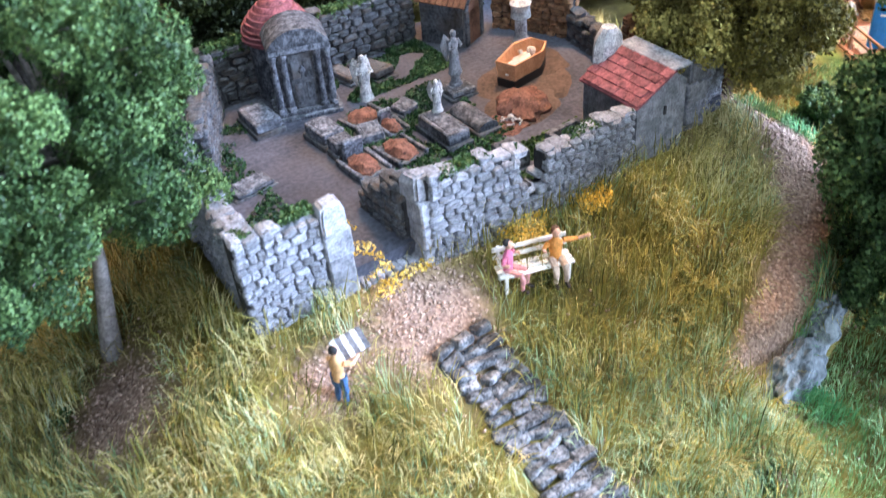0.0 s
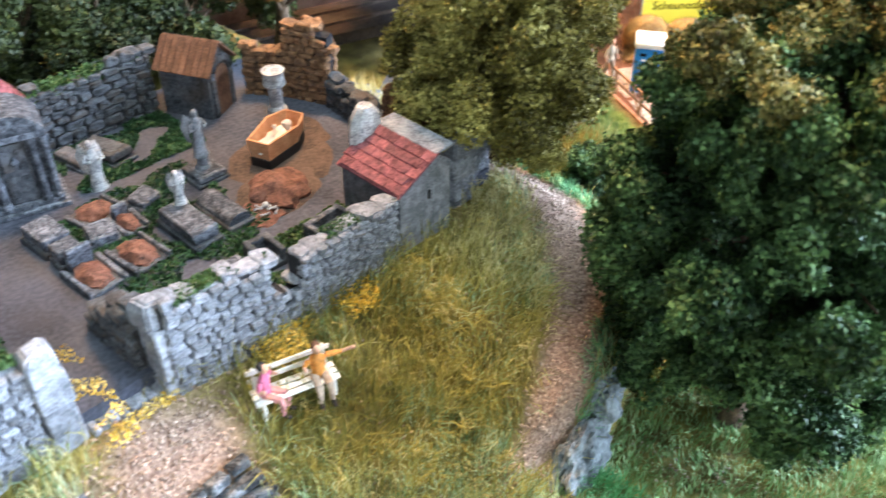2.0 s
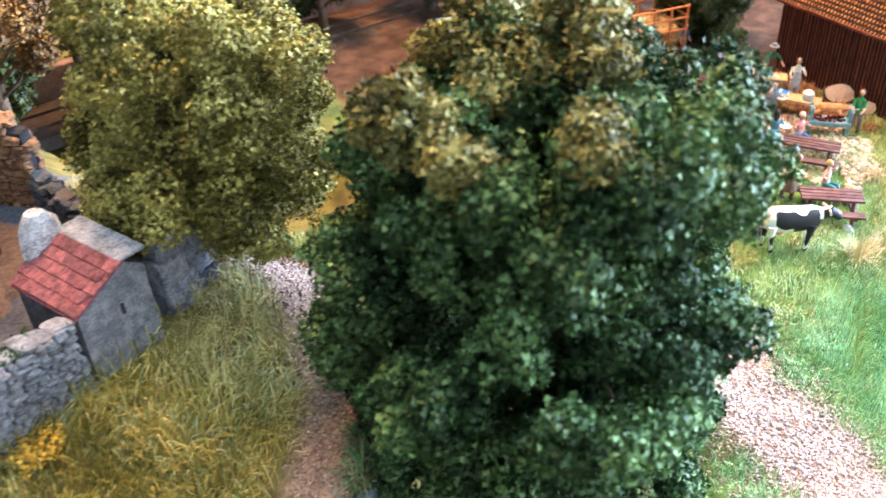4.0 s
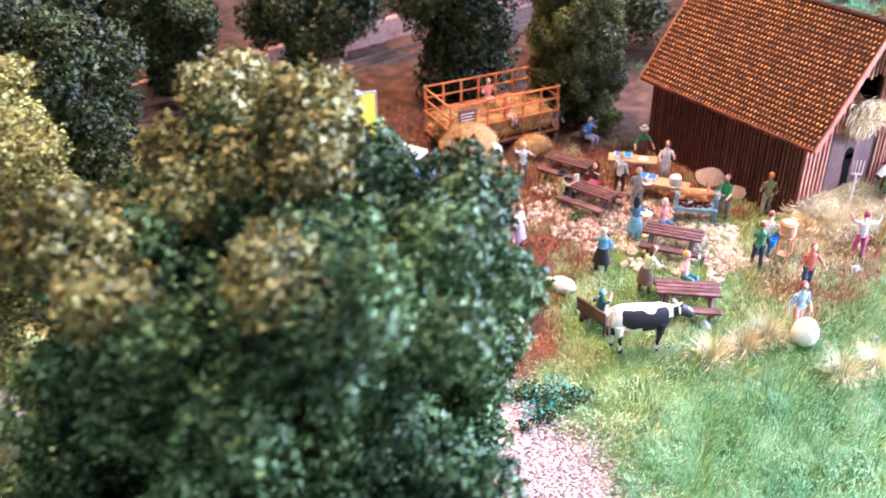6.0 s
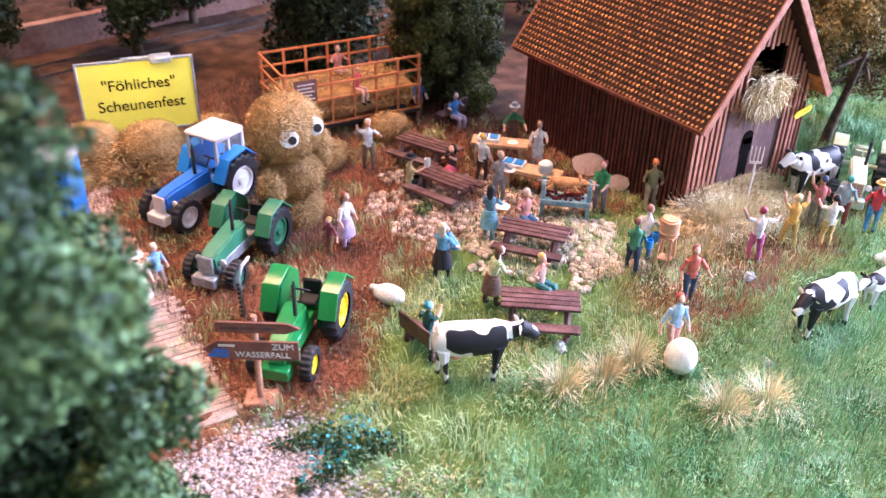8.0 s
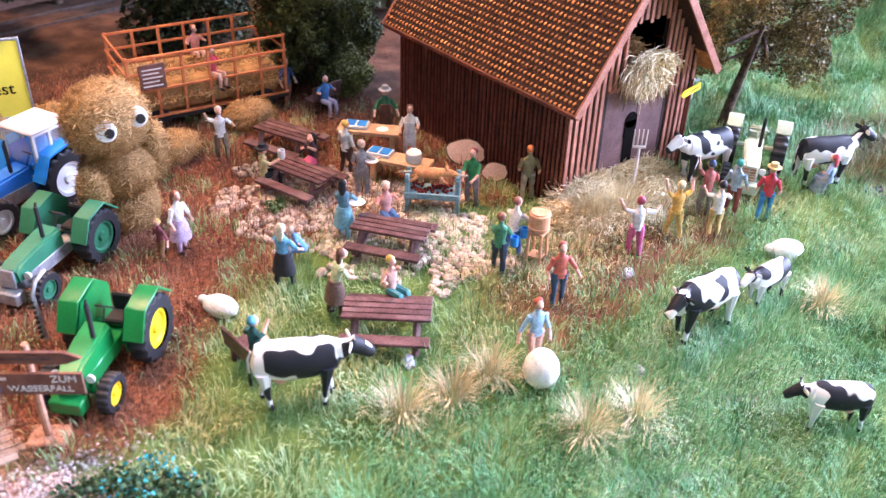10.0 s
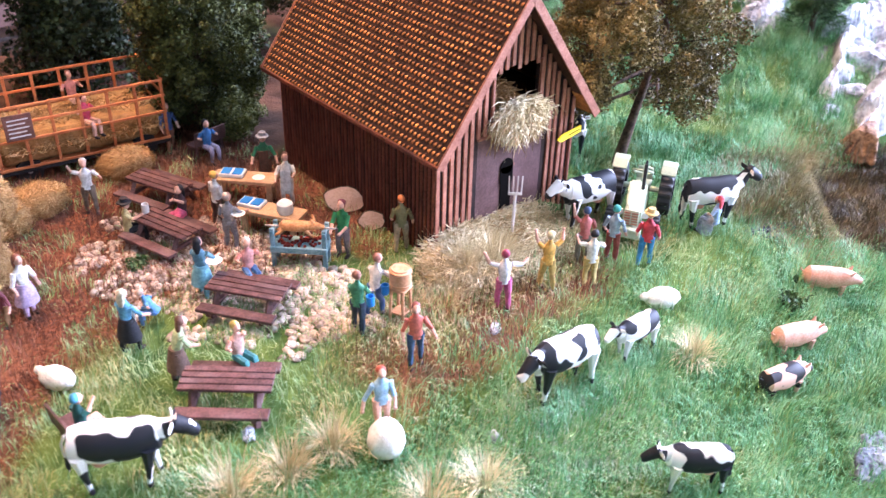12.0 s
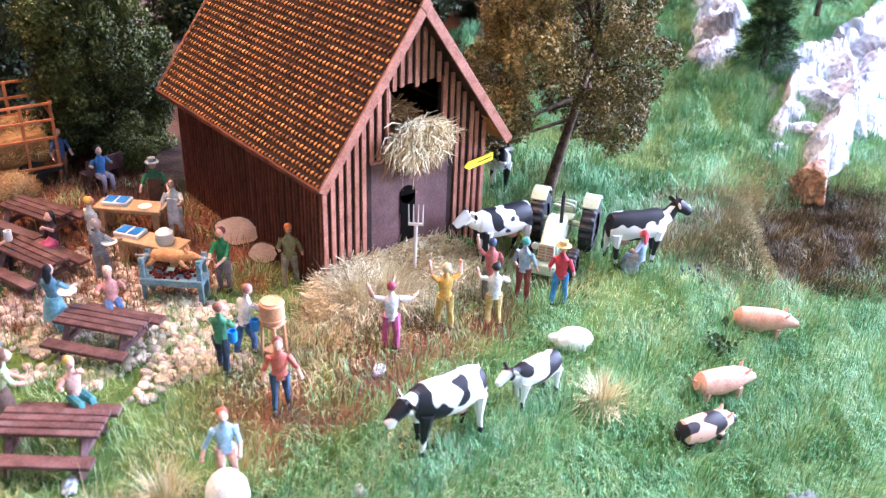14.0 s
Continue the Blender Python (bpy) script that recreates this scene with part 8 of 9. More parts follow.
def hay_wagon():
    fl, fr = Vector((28.62, 40.4)), Vector((33.7, 39.8))
    d = fr - fl
    L = d.length
    rz = math.degrees(math.atan2(d.y, d.x))
    t = thing("hay_wagon", fl.x, fl.y, 0.85, rz, "orange-brown railed hay wagon on black wheels", "wagon")
    W, bed, top = 2.55, 0.55, 2.62
    bm = B()
    box(bm, 0, L, 0, W, bed - 0.12, bed, 0.02)
    part("bed", bm, M["black"], t)
    for k in range(12):
        bm = B()
        box(bm, 0.02, L - 0.02, 0.03 + (W - 0.06) * k / 12, 0.03 + (W - 0.06) * (k + 1) / 12 - 0.015, bed, bed + 0.05)
        part("floor_board", bm, M["wagon_wood"], t)
    for k in range(7):
        for y in (0.04, W - 0.04):
            bm = B()
            x = 0.05 + (L - 0.1) * k / 6
            box(bm, x - 0.045, x + 0.045, y - 0.04, y + 0.04, bed, top if k in (0, 6) else top - 0.06, 0.01)
            part("post", bm, M["wagon_wood"], t)
    for z in (0.06, 0.95, 1.5, 2.0):
        for y in (0.0, W):
            bm = B()
            box(bm, 0, L, y - 0.03, y + 0.03, bed + z - 0.04, bed + z + 0.04, 0.01)
            part("rail", bm, M["wagon_wood"], t)
        for x in (0.0, L):
            bm = B()
            box(bm, x - 0.03, x + 0.03, 0, W, bed + z - 0.035, bed + z + 0.035, 0.01)
            part("end_rail", bm, M["wagon_wood"], t)
    for x in (0.8, L - 0.8):
        for y in (0.25, W - 0.25):
            bm = B()
            lathe(bm, [(0.2, -0.12), (0.4, -0.12), (0.42, 0), (0.4, 0.12), (0.2, 0.12)], 20, at(x, y, 0.4, 90, 0, 0))
            w = part("wheel", bm, M["black"], t)
            bm = B()
            lathe(bm, [(0.22, -0.1), (0.22, 0.1), (0.08, 0.12), (0.02, 0.13)], 14, at(x, y, 0.4, 90 if y < 1 else -90, 0, 0))
            part("hub", bm, M["white"], w)
    # small lettered board at the near corner
    bm = B()
    box(bm, 0.35, 1.15, -0.1, -0.05, 1.55, 2.35, 0.01)
    b = part("notice_board", bm, M["sign_brown"], t, "brown notice board with pale lines")
    for k in range(5):
        bm = B()
        box(bm, 0.45, 1.05 - 0.1 * (k % 2), -0.112, -0.1, 1.65 + 0.13 * k, 1.69 + 0.13 * k)
        part("line", bm, M["cream"], b)
    return t


hay_wagon()


def on_wagon(a, b):
    r = math.atan2(-0.6, 5.08)
    return 28.62 + a * math.cos(r) - b * math.sin(r), 40.4 + a * math.sin(r) + b * math.cos(r)


doll(*on_wagon(2.75, 0.35), 200, (0.7, 0.05, 0.14), SKIN, (0.2, 0.05, 0.04), "seated model figure in a red dress on the hay wagon", 1.95, True, s=0.95)
doll(*on_wagon(2.75, 2.0), 180, (0.75, 0.3, 0.25), SKIN, (0.3, 0.1, 0.06), "seated model figure in pink at the wagon's far rail", 2.1, True)
for k in range(7):
    hx, hy = on_wagon(0.6 + 0.65 * k, 1.2)
    straw_heap("wagon_hay", hx, hy, 0.75, 1.25, 1500, 0.5, M["hay"], "loose golden hay in the wagon", 60 + k, 1.9, 0.75, "hay")
hx, hy = on_wagon(2.5, 1.3)
bm = B()
box(bm, -2.42, 2.42, -1.16, 1.14, 0, 0.95, 0.15, jitter=0.05)
solid("wagon_hay_bed", bm, M["hay_core"], hx, hy, 1.44, -6.7, "pressed golden hay filling the wagon", "hay")


def hay_blob(bm, x, y, z, rx, ry, rz_):
    ball(bm, x, y, z, rx, ry, rz_, rough=0.16, u=28, v=18)


def fibres(parent, blobs, n, length, seed, material):
    """Short hay fibres that stand off the skin of pressed hay."""
    rng = np.random.RandomState(seed)
    c = np.asarray(blobs, float)
    w = c[:, 3] * c[:, 5]
    k = rng.choice(len(c), n, p=w / w.sum())
    d = rng.normal(size=(n, 3))
    d /= np.linalg.norm(d, axis=1)[:, None]
    p = c[k, :3] + d * c[k, 3:6] * rng.uniform(0.97, 1.07, (n, 1))
    q = np.cross(d, rng.normal(size=(n, 3))) + 0.35 * d
    q /= np.linalg.norm(q, axis=1)[:, None]
    s = np.cross(q, d)
    s = s / (np.linalg.norm(s, axis=1)[:, None] + 1e-9) * 0.008
    L = length * rng.uniform(0.5, 1.3, (n, 1)) / 2
    V = np.stack([p - q * L - s, p - q * L + s, p + q * L + s, p + q * L - s], 1)
    i = np.arange(n)[:, None] * 4
    ob = raw("hay_fuzz", V.reshape(-1, 3), i + [0, 1, 2, 3], material)
    ob.parent = parent
    return tagged(ob, kind="stuff")


HF = thing("hay_figure", 26.45, 35.6, 0.8, 0, "tall straw figure of stacked hay with round googly eyes", "straw figure")
blobs = {"lower_bale": (0.12, 0, 0.62, 0.8, 0.7, 0.88), "upper_bale": (0.06, 0, 1.75, 0.92, 0.8, 0.82), "head_bale": (-0.05, 0, 3.15, 1.02, 0.92, 0.98)}
for name, b in blobs.items():
    bm = B()
    hay_blob(bm, *b)
    part(name, bm, M["hay_core"], HF)
arms = ((-0.75, -0.4, 1.55, 0.4, 0.4, 0.62), (0.95, -0.1, 2.25, 0.4, 0.4, 0.6))
for b in arms:
    bm = B()
    hay_blob(bm, *b)
    part("arm", bm, M["hay_core"], HF)
fibres(HF, list(blobs.values()) + list(arms), 20000, 0.26, 70, M["hay"])
for ex, ey, ez in ((26.1, 34.72, 4.02), (26.92, 34.82, 4.16)):
    bm = B()
    lathe(bm, [(0.02, -0.06), (0.18, -0.05), (0.26, 0.0), (0.24, 0.04), (0.02, 0.06)], 24, at((ex - 26.45), (ey - 35.6), ez - 0.8, 90 - 22, 0, -28))
    eye = part("eye", bm, M["white"], HF, "round white eye disc")
    bm = B()
    lathe(bm, [(0.12, 0.0), (0.11, 0.035), (0.01, 0.04)], 16, at((ex - 26.45), (ey - 35.6), ez - 0.8, 90 - 22, 0, -28) @ at(0.1, -0.05, 0.05))
    part("pupil", bm, M["black"], eye)


def bale(x, y, rx, ry, rz_, label, seed, rot=0.0, z=None):
    t = thing("hay_bale", x, y, hz(x, y) if z is None else z, rot, label, "hay bale", "hay bales")
    bm = B()
    hay_blob(bm, 0, 0, rz_ * 0.85, rx, ry, rz_)
    part("bale_body", bm, M["hay_core"], t)
    fibres(t, [(0, 0, rz_ * 0.85, rx, ry, rz_)], int(2200 * rx * ry / 0.5) + 600, 0.28, seed, M["hay"])


bale(31.9, 39.2, 0.85, 0.6, 0.5, "rough golden hay bale under the wagon's edge", 81)
bale(28.9, 38.3, 0.9, 0.6, 0.5, "rough golden hay bale beside the straw figure", 82)
bale(27.9, 37.6, 0.6, 0.5, 0.55, "rough golden hay bale beside the straw figure", 83)
bale(22.6, 42.2, 1.0, 0.8, 0.85, "big heap of golden hay before the yellow board", 84)
bale(24.3, 41.6, 1.1, 0.8, 0.8, "big heap of golden hay before the yellow board", 85)
bale(26.6, 42.2, 1.0, 0.7, 0.55, "heap of golden hay behind the blue tractor", 86)
straw_heap("board_hay", 23.6, 41.6, 2.2, 1.2, 3600, 0.6, M["hay"], "loose golden hay round the yellow board", 87, lift=1.2, cat="hay")


def letters(text, size, material, m, parent, label=""):
    cu = bpy.data.curves.new("lettering", "FONT")
    cu.body, cu.size, cu.extrude = text, size * K, 0.006 * K
    cu.align_x, cu.align_y = "CENTER", "CENTER"
    cu.materials.append(material)
    ob = new("lettering", cu)
    ob.parent = parent
    ob.matrix_basis = Matrix.Translation(Vector(m.translation) * K) @ m.to_3x3().to_4x4()
    if label:
        ob["label"] = label
    return ob


# the lit yellow board
a, b = Vector((22.72, 43.1)), Vector((26.25, 42.1))
rz = math.degrees(math.atan2(b.y - a.y, b.x - a.x))
SB = thing("fair_sign", (a.x + b.x) / 2, (a.y + b.y) / 2, 0.8, rz, "yellow fair board with dark lettering and a lamp on top", "sign")
w = (b - a).length / 2
bm = B()
box(bm, -w + 0.06, w - 0.06, -0.03, 0.03, 0.9, 3.24)
part("panel", bm, M["sign_yellow"], SB)
bm = B()
for x in (-w, w - 0.07):
    box(bm, x, x + 0.07, -0.06, 0.06, 0.0, 3.32, 0.01)
for z in (0.84, 3.25):
    box(bm, -w + 0.075, w - 0.075, -0.055, 0.055, z, z + 0.07, 0.01)
part("frame", bm, M["steel"], SB)
letters("\"F\u00f6hliches\"", 0.52, M["ink"], at(0.05, -0.04, 2.48, 90, 0, 0), SB)
letters("Scheunenfest", 0.52, M["ink"], at(0.05, -0.04, 1.78, 90, 0, 0), SB)
bm = B()
box(bm, 0.5, 1.15, -0.55, -0.1, 3.3, 3.5, 0.03, at(0, 0, 0, 0, 0, 0))
box(bm, -0.4, 0.5, -0.12, 0.04, 3.32, 3.4, 0.01)
part("lamp_housing", bm, M["steel"], SB, "grey metal lamp housing")

# blue toilet cabin
TC = thing("toilet_cabin", 20.85, 39.2, 0.82, -32, "bright blue portable toilet cabin with a white roof", "toilet cabin")
bm = B()
box(bm, -0.56, 0.56, -0.56, 0.56, 0.08, 2.05, 0.03)
part("cabin_body", bm, M["sky_blue"], TC)
bm = B()
box(bm, -0.62, 0.62, -0.62, 0.62, 2.05, 2.32, 0.06)
part("roof", bm, M["white"], TC)
bm = B()
box(bm, -0.44, 0.44, -0.585, -0.565, 0.15, 1.95, 0.01)
d = part("door", bm, M["sky_blue"], TC)
for x in (-0.3, 0.02):
    bm = B()
    box(bm, x, x + 0.3, -0.6, -0.588, 0.3, 1.35, 0.01)
    part("panel", bm, M["sky_blue"], d)
bm = B()
box(bm, -0.3, 0.3, -0.6, -0.588, 1.52, 1.6)
part("label_bar", bm, M["white"], d)
for x in (-0.36, 0.14):
    bm = B()
    box(bm, x, x + 0.24, -0.6, -0.588, 1.74, 1.86)
    part("vent", bm, M["ink"], d)
bm = B()
box(bm, -0.55, 0.55, -0.55, 0.55, 0.0, 0.09)
part("skid", bm, M["black"], TC)

# wooden deck with its railing on a pale abutment
random.seed(15)
DK = thing("deck", 20.5, 34.0, 0.92, 0, "weathered grey-tan board deck with brown edge", "deck", kind="structure")
for k in range(64):
    y = -5.2 + 0.19 * k
    x0 = -1.15 if y > -1 else -1.15 + 0.25 * (-1 - y)
    x1 = 1.65 if y < 2 else 1.5 + 0.1 * math.sin(y)
    bm = B()
    box(bm, x0 + random.uniform(-0.04, 0.04), x1 + random.uniform(-0.1, 0.1), y, y + 0.17, -0.05, random.uniform(-0.005, 0.012), 0.008, at(0, 0, 0, 0, 0, -4))
    part("plank", bm, M["deck"], DK)
bm = B()
box(bm, -1.3, -1.12, -1.5, 7.0, -0.3, 0.06, 0.02)
part("edge_beam", bm, M["post_wood"], DK)
RA = thing("deck_railing", 19.42, 34.0, 0.95, 0, "brown timber railing along the deck's edge", "railing")
for k in range(5):
    y = -2.9 + 2.0 * k
    bm = B()
    box(bm, -0.06, 0.06, y - 0.06, y + 0.06, -0.1, 1.05, 0.01)
    p = part("post", bm, M["post_wood"], RA)
    bm = B()
    rod(bm, (0, y + 0.1, 0.1), (0, y + 0.8, 0.95), 0.045)
    part("brace", bm, M["post_wood"], RA)
for z in (0.55, 1.0):
    bm = B()
    box(bm, -0.045, 0.045, -3.1, 5.4, z - 0.05, z + 0.05, 0.01)
    part("rail", bm, M["post_wood"], RA)
bm = B()
box(bm, -0.35, 0.2, -1.6, 7.0, -3.5, -0.33, 0.02)
solid("abutment_wall", bm, M["plaster"], 19.25, 34.0, 0.92, 0, "pale plastered abutment wall under the deck", "wall", kind="structure")

# signpost
SP = thing("signpost", 22.3, 28.85, hz(22.3, 28.85), -36, "brown wooden signpost with two pointed boards", "signpost")
bm = B()
box(bm, -0.35, 0.35, -0.28, 0.28, 0, 0.16, 0.03)
part("foot", bm, M["post_wood"], SP, "tan wooden foot")
bm = B()
loft(bm, [(0, 0, 0.1, 0.075), (0.03, 0, 2.35, 0.065)], 8)
part("post", bm, M["post_wood"], SP)


def pointer(z, x0, x1, h, tip, parent):
    bm = B()
    pts = [(x0, -h), (x1, -h), (x1, h), (x0, h)]
    pts = [(x0, -h), (x1, -h), (x1 + tip, 0), (x1, h), (x0, h)] if tip > 0 else [(x0 + tip, 0), (x0, -h), (x1, -h), (x1, h), (x0, h)]
    a = [bm.verts.new((px, -0.13, z + pz)) for px, pz in pts]
    b = [bm.verts.new((px, -0.07, z + pz)) for px, pz in pts]
    bm.faces.new(a)
    bm.faces.new(b[::-1])
    for i in range(5):
        bm.faces.new((a[(i + 1) % 5], a[i], b[i], b[(i + 1) % 5]))
    bmesh.ops.recalc_face_normals(bm, faces=bm.faces[:])
    return part("arrow_board", bm, M["sign_brown"], parent)


p1 = pointer(2.12, -0.75, 0.72, 0.13, 0.3, SP)
bm = B()
box(bm, -0.65, 0.5, -0.14, -0.13, 2.08, 2.15)
part("faint_writing", bm, M["table_wood"], p1)
p2 = pointer(1.52, -0.75, 0.95, 0.24, -0.35, SP)
letters("ZUM", 0.22, M["white"], at(0.62, -0.14, 1.64, 90, 0, 0), p2)
letters("WASSERFALL", 0.2, M["white"], at(0.18, -0.14, 1.42, 90, 0, 0), p2)
bm = B()
box(bm, -0.75, -0.4, -0.14, -0.13, 1.62, 1.68)
part("faint_writing", bm, M["cream"], p2)
bm = B()
for k in range(4):
    box(bm, -1.0 + 0.05 * k, -0.55, -0.14, -0.13, 1.34 + 0.06 * k, 1.38 + 0.06 * k)
part("blue_emblem", bm, M["blue"], p2, "blue wave emblem")

# small pale scraps on the meadow
for x, y, k in ((35.7, 26.3, 1), (29.2, 26.75, 2), (33.5, 23.9, 3)):
    boulder(x, y, hz(x, y) + 0.05, 0.22, 0.14, 0.1, "small pale stone in the grass", "white_rock", k + 20, 30 * k, "stone")
boulder(45.9, 25.2, hz(45.9, 25.2), 0.8, 0.35, 0.2, "dark grey flat rocks in the grass", "dark_stone", 31, -20)
boulder(40.8, 18.8, hz(40.8, 18.8), 0.9, 0.5, 0.4, "dark grey rock on the slope", "rock", 32, 10)

# white cliff with a pine, hollow bank
def crag(x, y, z, sx, sy, sz, label, material, seed, rz):
    """A split rock: flat broken faces with upright folds and sharp edges."""
    rng = random.Random(seed)
    planes = []
    for k in range(15):
        d = Vector((rng.gauss(0, 1), rng.gauss(0, 1), rng.gauss(0, 0.75))).normalized()
        planes.append((d, rng.uniform(0.62, 0.98)))
    bm = B()
    bmesh.ops.create_icosphere(bm, subdivisions=5, radius=1)
    for v in bm.verts:
        d = v.co.normalized()
        k = min([1.15] + [h / d.dot(q) for q, h in planes if d.dot(q) > 0.15])
        a = math.atan2(d.y, d.x)
        fold = noise.noise(Vector((3.2 * math.cos(a) + seed, 3.2 * math.sin(a), d.z * 0.9)))
        k *= 1 - 0.22 * abs(fold) + 0.05 * noise.noise(d * 6 + Vector((seed, 0, 0)))
        v.co = Vector((d.x * sx * k, d.y * sy * k, d.z * sz * k))
    return solid("rock", bm, M[material], x, y, z, rz, label, "rock")


def ridge(line, wide, tall, label, seed):
    """A continuous band of folded plaster rock that climbs along a line of the ground."""
    pts = [Vector(p) for p in line]
    steps = [0.0]
    for a, b in zip(pts, pts[1:]):
        steps.append(steps[-1] + (b - a).length)
    n, m = int(steps[-1] / 0.13), 26
    bm = B()
    rows = []
    for i in range(n + 1):
        d = steps[-1] * i / n
        k = max(j for j in range(len(pts) - 1) if steps[j] <= d + 1e-6)
        f = (d - steps[k]) / (steps[k + 1] - steps[k])
        o, way = pts[k].lerp(pts[k + 1], f), (pts[k + 1] - pts[k]).normalized()
        end = min(1, 4 * min(i, n - i) / n + 0.15)
        row = []
        for j in range(m + 1):
            w = -1 + 2 * j / m
            bend = 0.45 * noise.noise((d * 0.6, seed, w * 0.5)) + 0.2 * noise.noise((d * 1.7, seed + 4, w * 2))
            half = wide * end * (1 + 0.9 * noise.noise((d * 0.5, seed + 9, 0)) + (0.5 * noise.noise((d * 1.3, seed + 11, 0)) if w < 0 else 0))
            x, y = o.x - way.y * w * half + bend * 0.6, o.y + way.x * w * half + bend * 0.6
            fold = 1 - abs(noise.noise((d * 0.75 + 0.9 * w, seed + 2, w * 0.7))) * 3.2
            crease = abs(noise.noise((d * 2.0 + w, seed + 5, w * 1.2)))
            body = max(0, 1 - abs(w) ** 2.6)
            z = tall * end * body * (0.45 + 0.5 * fold + 0.5 * noise.noise((d * 0.5, seed + 7, w))) - 0.5 * crease * body - 0.5 * abs(w) ** 6
            z = z + 0.3 * math.floor(z * 3.5) / 3.5 * body
            row.append(bm.verts.new((x, y, hz(x, y) + z)))
        rows.append(row)
    for p, q in zip(rows, rows[1:]):
        for j in range(m):
            bm.faces.new((p[j], p[j + 1], q[j + 1], q[j]))
    bmesh.ops.recalc_face_normals(bm, faces=bm.faces)
    return solid("rock", bm, M["white_rock"], 0, 0, 0, 0, label, "rock", smooth=False)


ridge(((57.0, 33.0), (60.6, 35.6), (63.6, 37.9), (68.5, 41.5)), 1.25, 1.1, "white folded rock face beside the pine", 3)
ridge(((53.6, 28.1), (55.9, 29.1), (58.0, 30.3), (60.5, 31.2), (63.7, 31.5), (66.7, 31.9), (74.0, 34.0)), 1.15, 1.0, "long white folded rock of the waterfall cliff", 14)
ridge(((53.2, 27.2), (55.2, 27.2), (57.8, 27.9), (60.0, 28.6), (63.5, 29.4), (68.0, 30.2)), 1.0, 1.25, "grey and white folded rock at the cliff's foot", 27)
for k, (x, y, r, tall) in enumerate(((59.6, 30.2, 0.9, 0.8), (62.0, 30.4, 1.0, 0.9), (65.2, 30.9, 1.1, 0.9), (57.0, 28.9, 0.6, 0.6), (60.0, 27.9, 0.9, 1.0), (58.6, 34.6, 0.8, 0.9), (62.4, 36.4, 1.0, 0.9))):
    crag(x, y, hz(x, y), r * 1.7, r * 1.15, r * tall * 1.15, "white weathered rock of the waterfall cliff", "white_rock", 40 + k, 41 * k)
crag(54.6, 27.0, hz(54.6, 27.0) + 0.1, 1.3, 0.8, 0.75, "brown and white rock at the cliff's foot", "brown_stone", 77, 20)
xs, ys = scatter(110000, 53, 74, 25, 46, lambda x, y: np.clip(0.5 + wob(x, y, 0.9, 7.0), 0, 1) * smooth01(26.6, 27.6, y), 49)
blades("cliff_grass", xs, ys, 0.62, 0.026, 1.05, G_FRESH, "long green grass between the cliff rocks")
xs, ys = scatter(110000, 45.5, 57, 21.5, 29, lambda x, y: np.clip(1.3 * np.exp(-(((x - 49.6) / 3.6) ** 2 + ((y - 25.9) / 1.7) ** 2)), 0, 1) * (1 - 0.97 * smooth01(1.3, 0.95, ((x - 53.0) / 4.0) ** 2 + ((y - 24.2) / 2.4) ** 2)), 48)
blades("bank_grass", xs, ys, 0.4, 0.028, 0.9, leafy("brown_bank_grass", (0.16, 0.14, 0.07), (0.28, 0.25, 0.13), (0.4, 0.36, 0.2)), "brown-grey grass on the bank")

# fibres darker than the bank grass: the hollow's shade is in their colour
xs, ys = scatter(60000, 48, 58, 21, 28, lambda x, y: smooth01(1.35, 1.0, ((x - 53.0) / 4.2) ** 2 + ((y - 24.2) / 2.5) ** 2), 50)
blades("hollow_fibres", xs, ys, 0.4, 0.024, 1.0, leafy("shade_brown_fibres", (0.035, 0.024, 0.01), (0.085, 0.062, 0.028), (0.17, 0.13, 0.06)), "brown fibres on the walls of the hollow")


def pine(x, y, z, tall, seed):
    t = thing("pine_tree", x, y, z, 0, "small dark green model pine on the cliff", "pine")
    bm = B()
    loft(bm, [(0, 0, 0, 0.14), (0, 0, tall, 0.03)], 8)
    part("trunk", bm, M["bark"], t)
    rng = np.random.RandomState(seed)
    n = 16000
    h = rng.uniform(0.12, 1, n) ** 0.8
    r = (1 - h) * tall * 0.3 * rng.uniform(0.2, 1, n) * (0.7 + 0.3 * np.sin(h * 40)) + 0.05
    a = rng.uniform(0, 6.283, n)
    p = np.stack([r * np.cos(a), r * np.sin(a), h * tall - r * 0.2], -1)
    d = np.stack([np.cos(a), np.sin(a), rng.uniform(-0.4, 0.5, n)], -1) + rng.normal(0, 0.3, (n, 3))
    d /= np.linalg.norm(d, axis=1)[:, None]
    w = np.cross(d, rng.normal(size=(n, 3)))
    w = w / np.linalg.norm(w, axis=1)[:, None] * 0.02
    V = np.stack([p - w, p + w, p + d * 0.35], 1)
    i = np.arange(n)[:, None] * 3
    cr = raw("needles", V.reshape(-1, 3), i + [0, 1, 2], L_DEEP)
    cr.parent = t


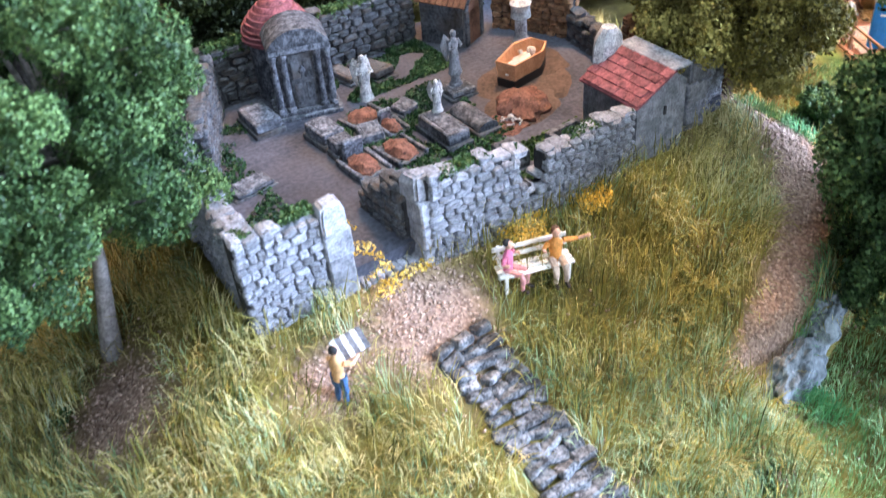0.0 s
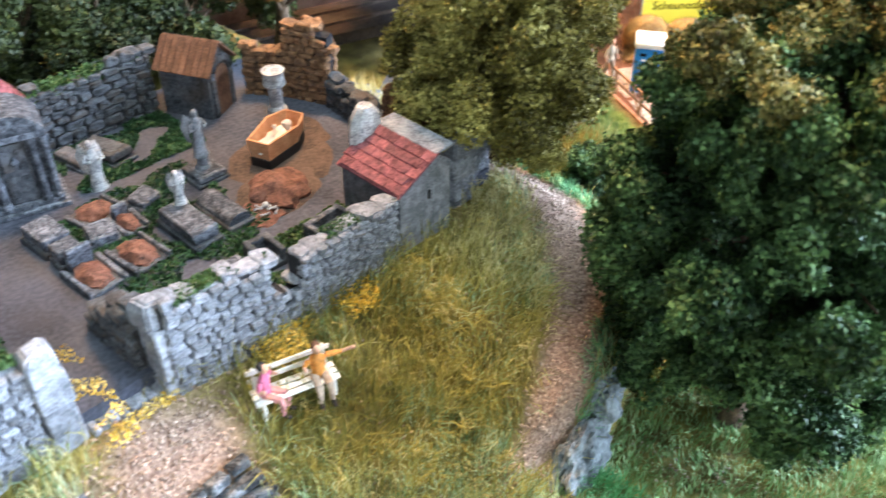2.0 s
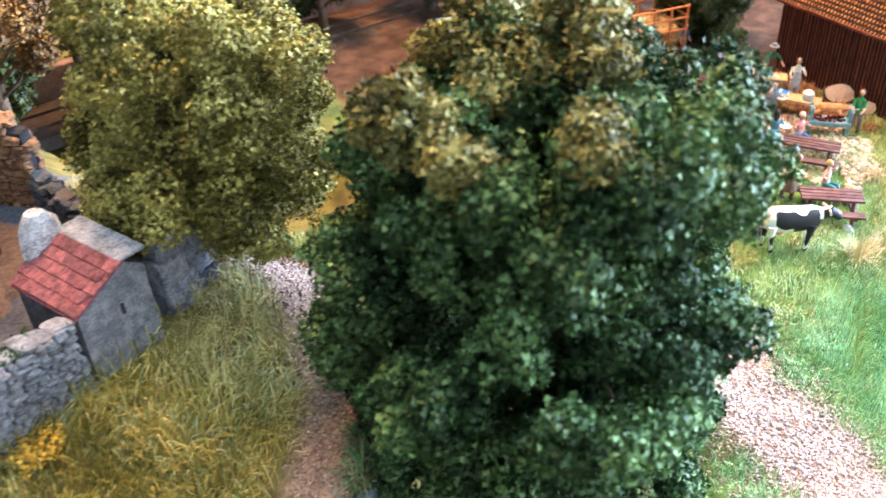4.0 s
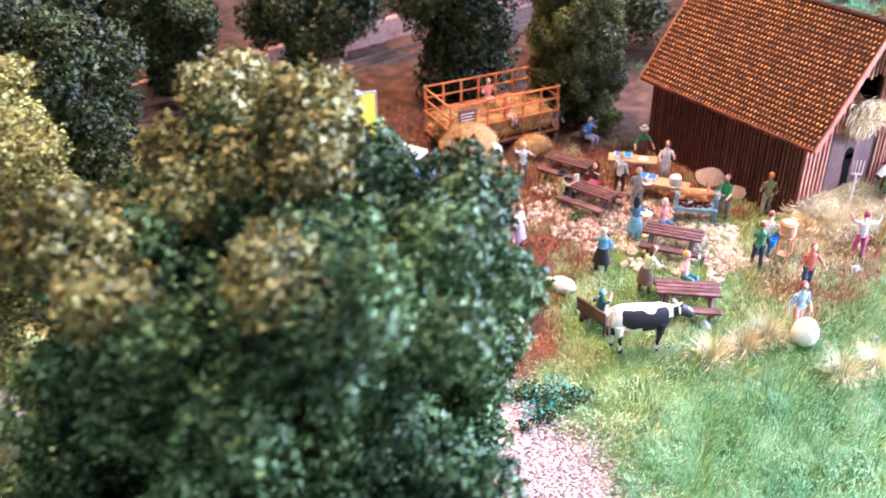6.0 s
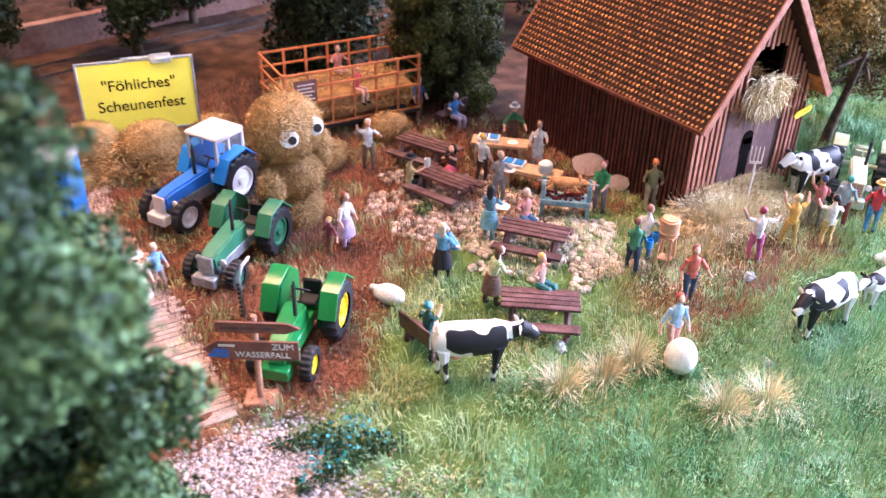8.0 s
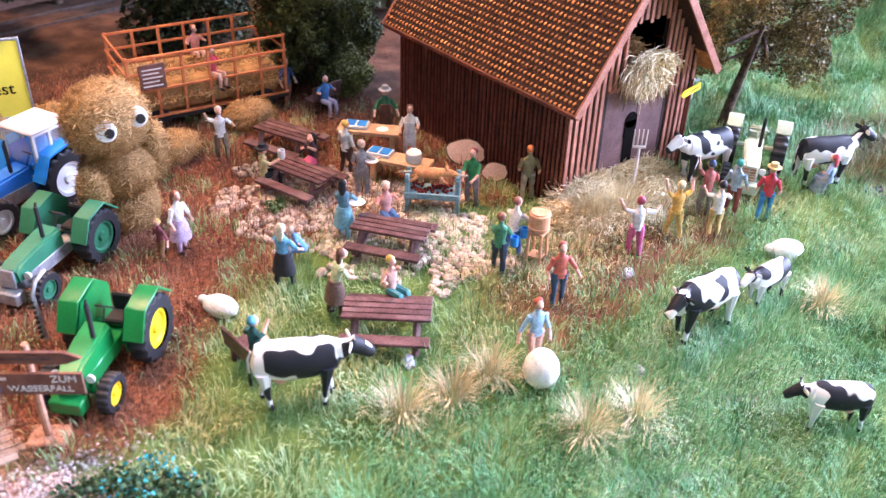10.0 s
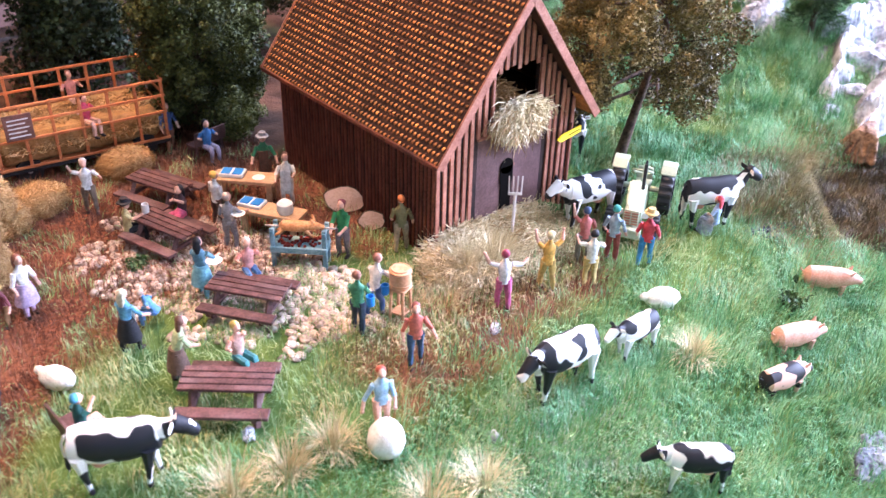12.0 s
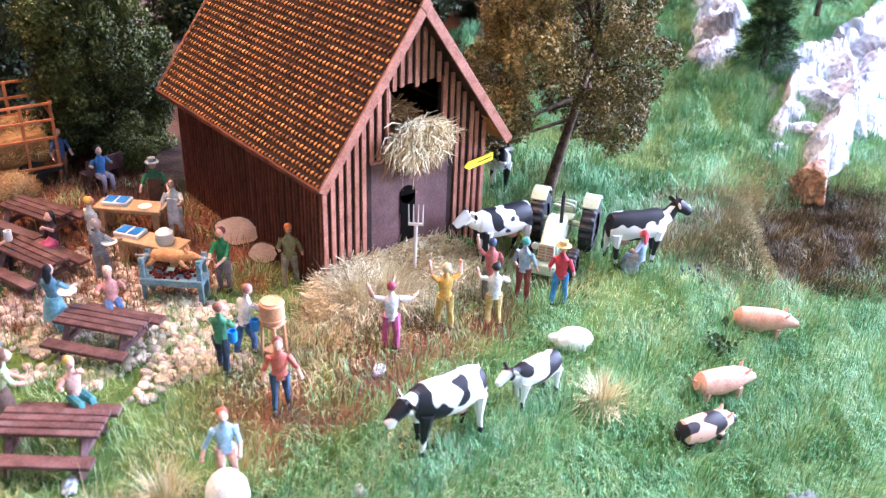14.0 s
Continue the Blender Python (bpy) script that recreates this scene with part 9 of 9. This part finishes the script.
pine(59.2, 32.3, 1.7, 5.6, 91)
pine(64.0, 33.0, 3.4, 5.0, 92)

# grey lane that leaves the graveyard's back corner
bm = B()
rows = []
for k in range(25):
    f = k / 24
    cx_, cy_, hw = 6.9 + 6.6 * f, 36.2 + 10.6 * f + 0.5 * math.sin(3.1 * f), 0.95 + 0.1 * math.sin(9 * f)
    rows.append([bm.verts.new((cx_ + sx * hw * 0.85, cy_ - sx * hw * 0.53, hz(cx_, cy_) + 0.1 - dz)) for sx, dz in ((-1, 0.5), (-1, 0), (-0.4, -0.04), (0.4, -0.04), (1, 0), (1, 0.5))])
for p, q in zip(rows, rows[1:]):
    for j in range(5):
        bm.faces.new((p[j], p[j + 1], q[j + 1], q[j]))
solid("lane", bm, mat("slate_grey_lane", (0.07, 0.072, 0.085), (0.2, 0.2, 0.23), 0.9, 0.1, 0.85, 0.5, c=(0.12, 0.09, 0.08)), 0, 0, 0, 0, "slate-grey lane behind the graveyard wall", "lane", kind="structure")

# road and railway strip behind the fair, in dark browns, with a low wall
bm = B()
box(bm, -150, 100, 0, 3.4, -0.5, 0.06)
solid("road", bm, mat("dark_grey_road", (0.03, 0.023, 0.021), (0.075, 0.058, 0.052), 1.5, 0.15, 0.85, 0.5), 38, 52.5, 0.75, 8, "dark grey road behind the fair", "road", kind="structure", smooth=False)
bm = B()
for k in range(2):
    box(bm, -150, 100, 1.0 + 1.3 * k, 1.08 + 1.3 * k, 0.06, 0.2)
solid("rails", bm, mat("dull_brown_rails", (0.05, 0.035, 0.03), (0.13, 0.1, 0.085), 0.4, 0.06, 0.7, 0.3), 38, 52.5, 0.75, 8, "grey rails along the road", "rails", kind="structure", smooth=False)
bm = B()
box(bm, -150, 100, 4.0, 4.5, -0.5, 1.3, 0.03)
solid("trackside_wall", bm, mat("red_brown_low_wall", (0.2, 0.1, 0.075), (0.36, 0.2, 0.16), 1.2, 0.2, 0.85, 0.5, c=(0.4, 0.3, 0.26)), 38, 52.5, 0.75, 8, "low red-brown wall behind the road", "wall", kind="structure", smooth=False)
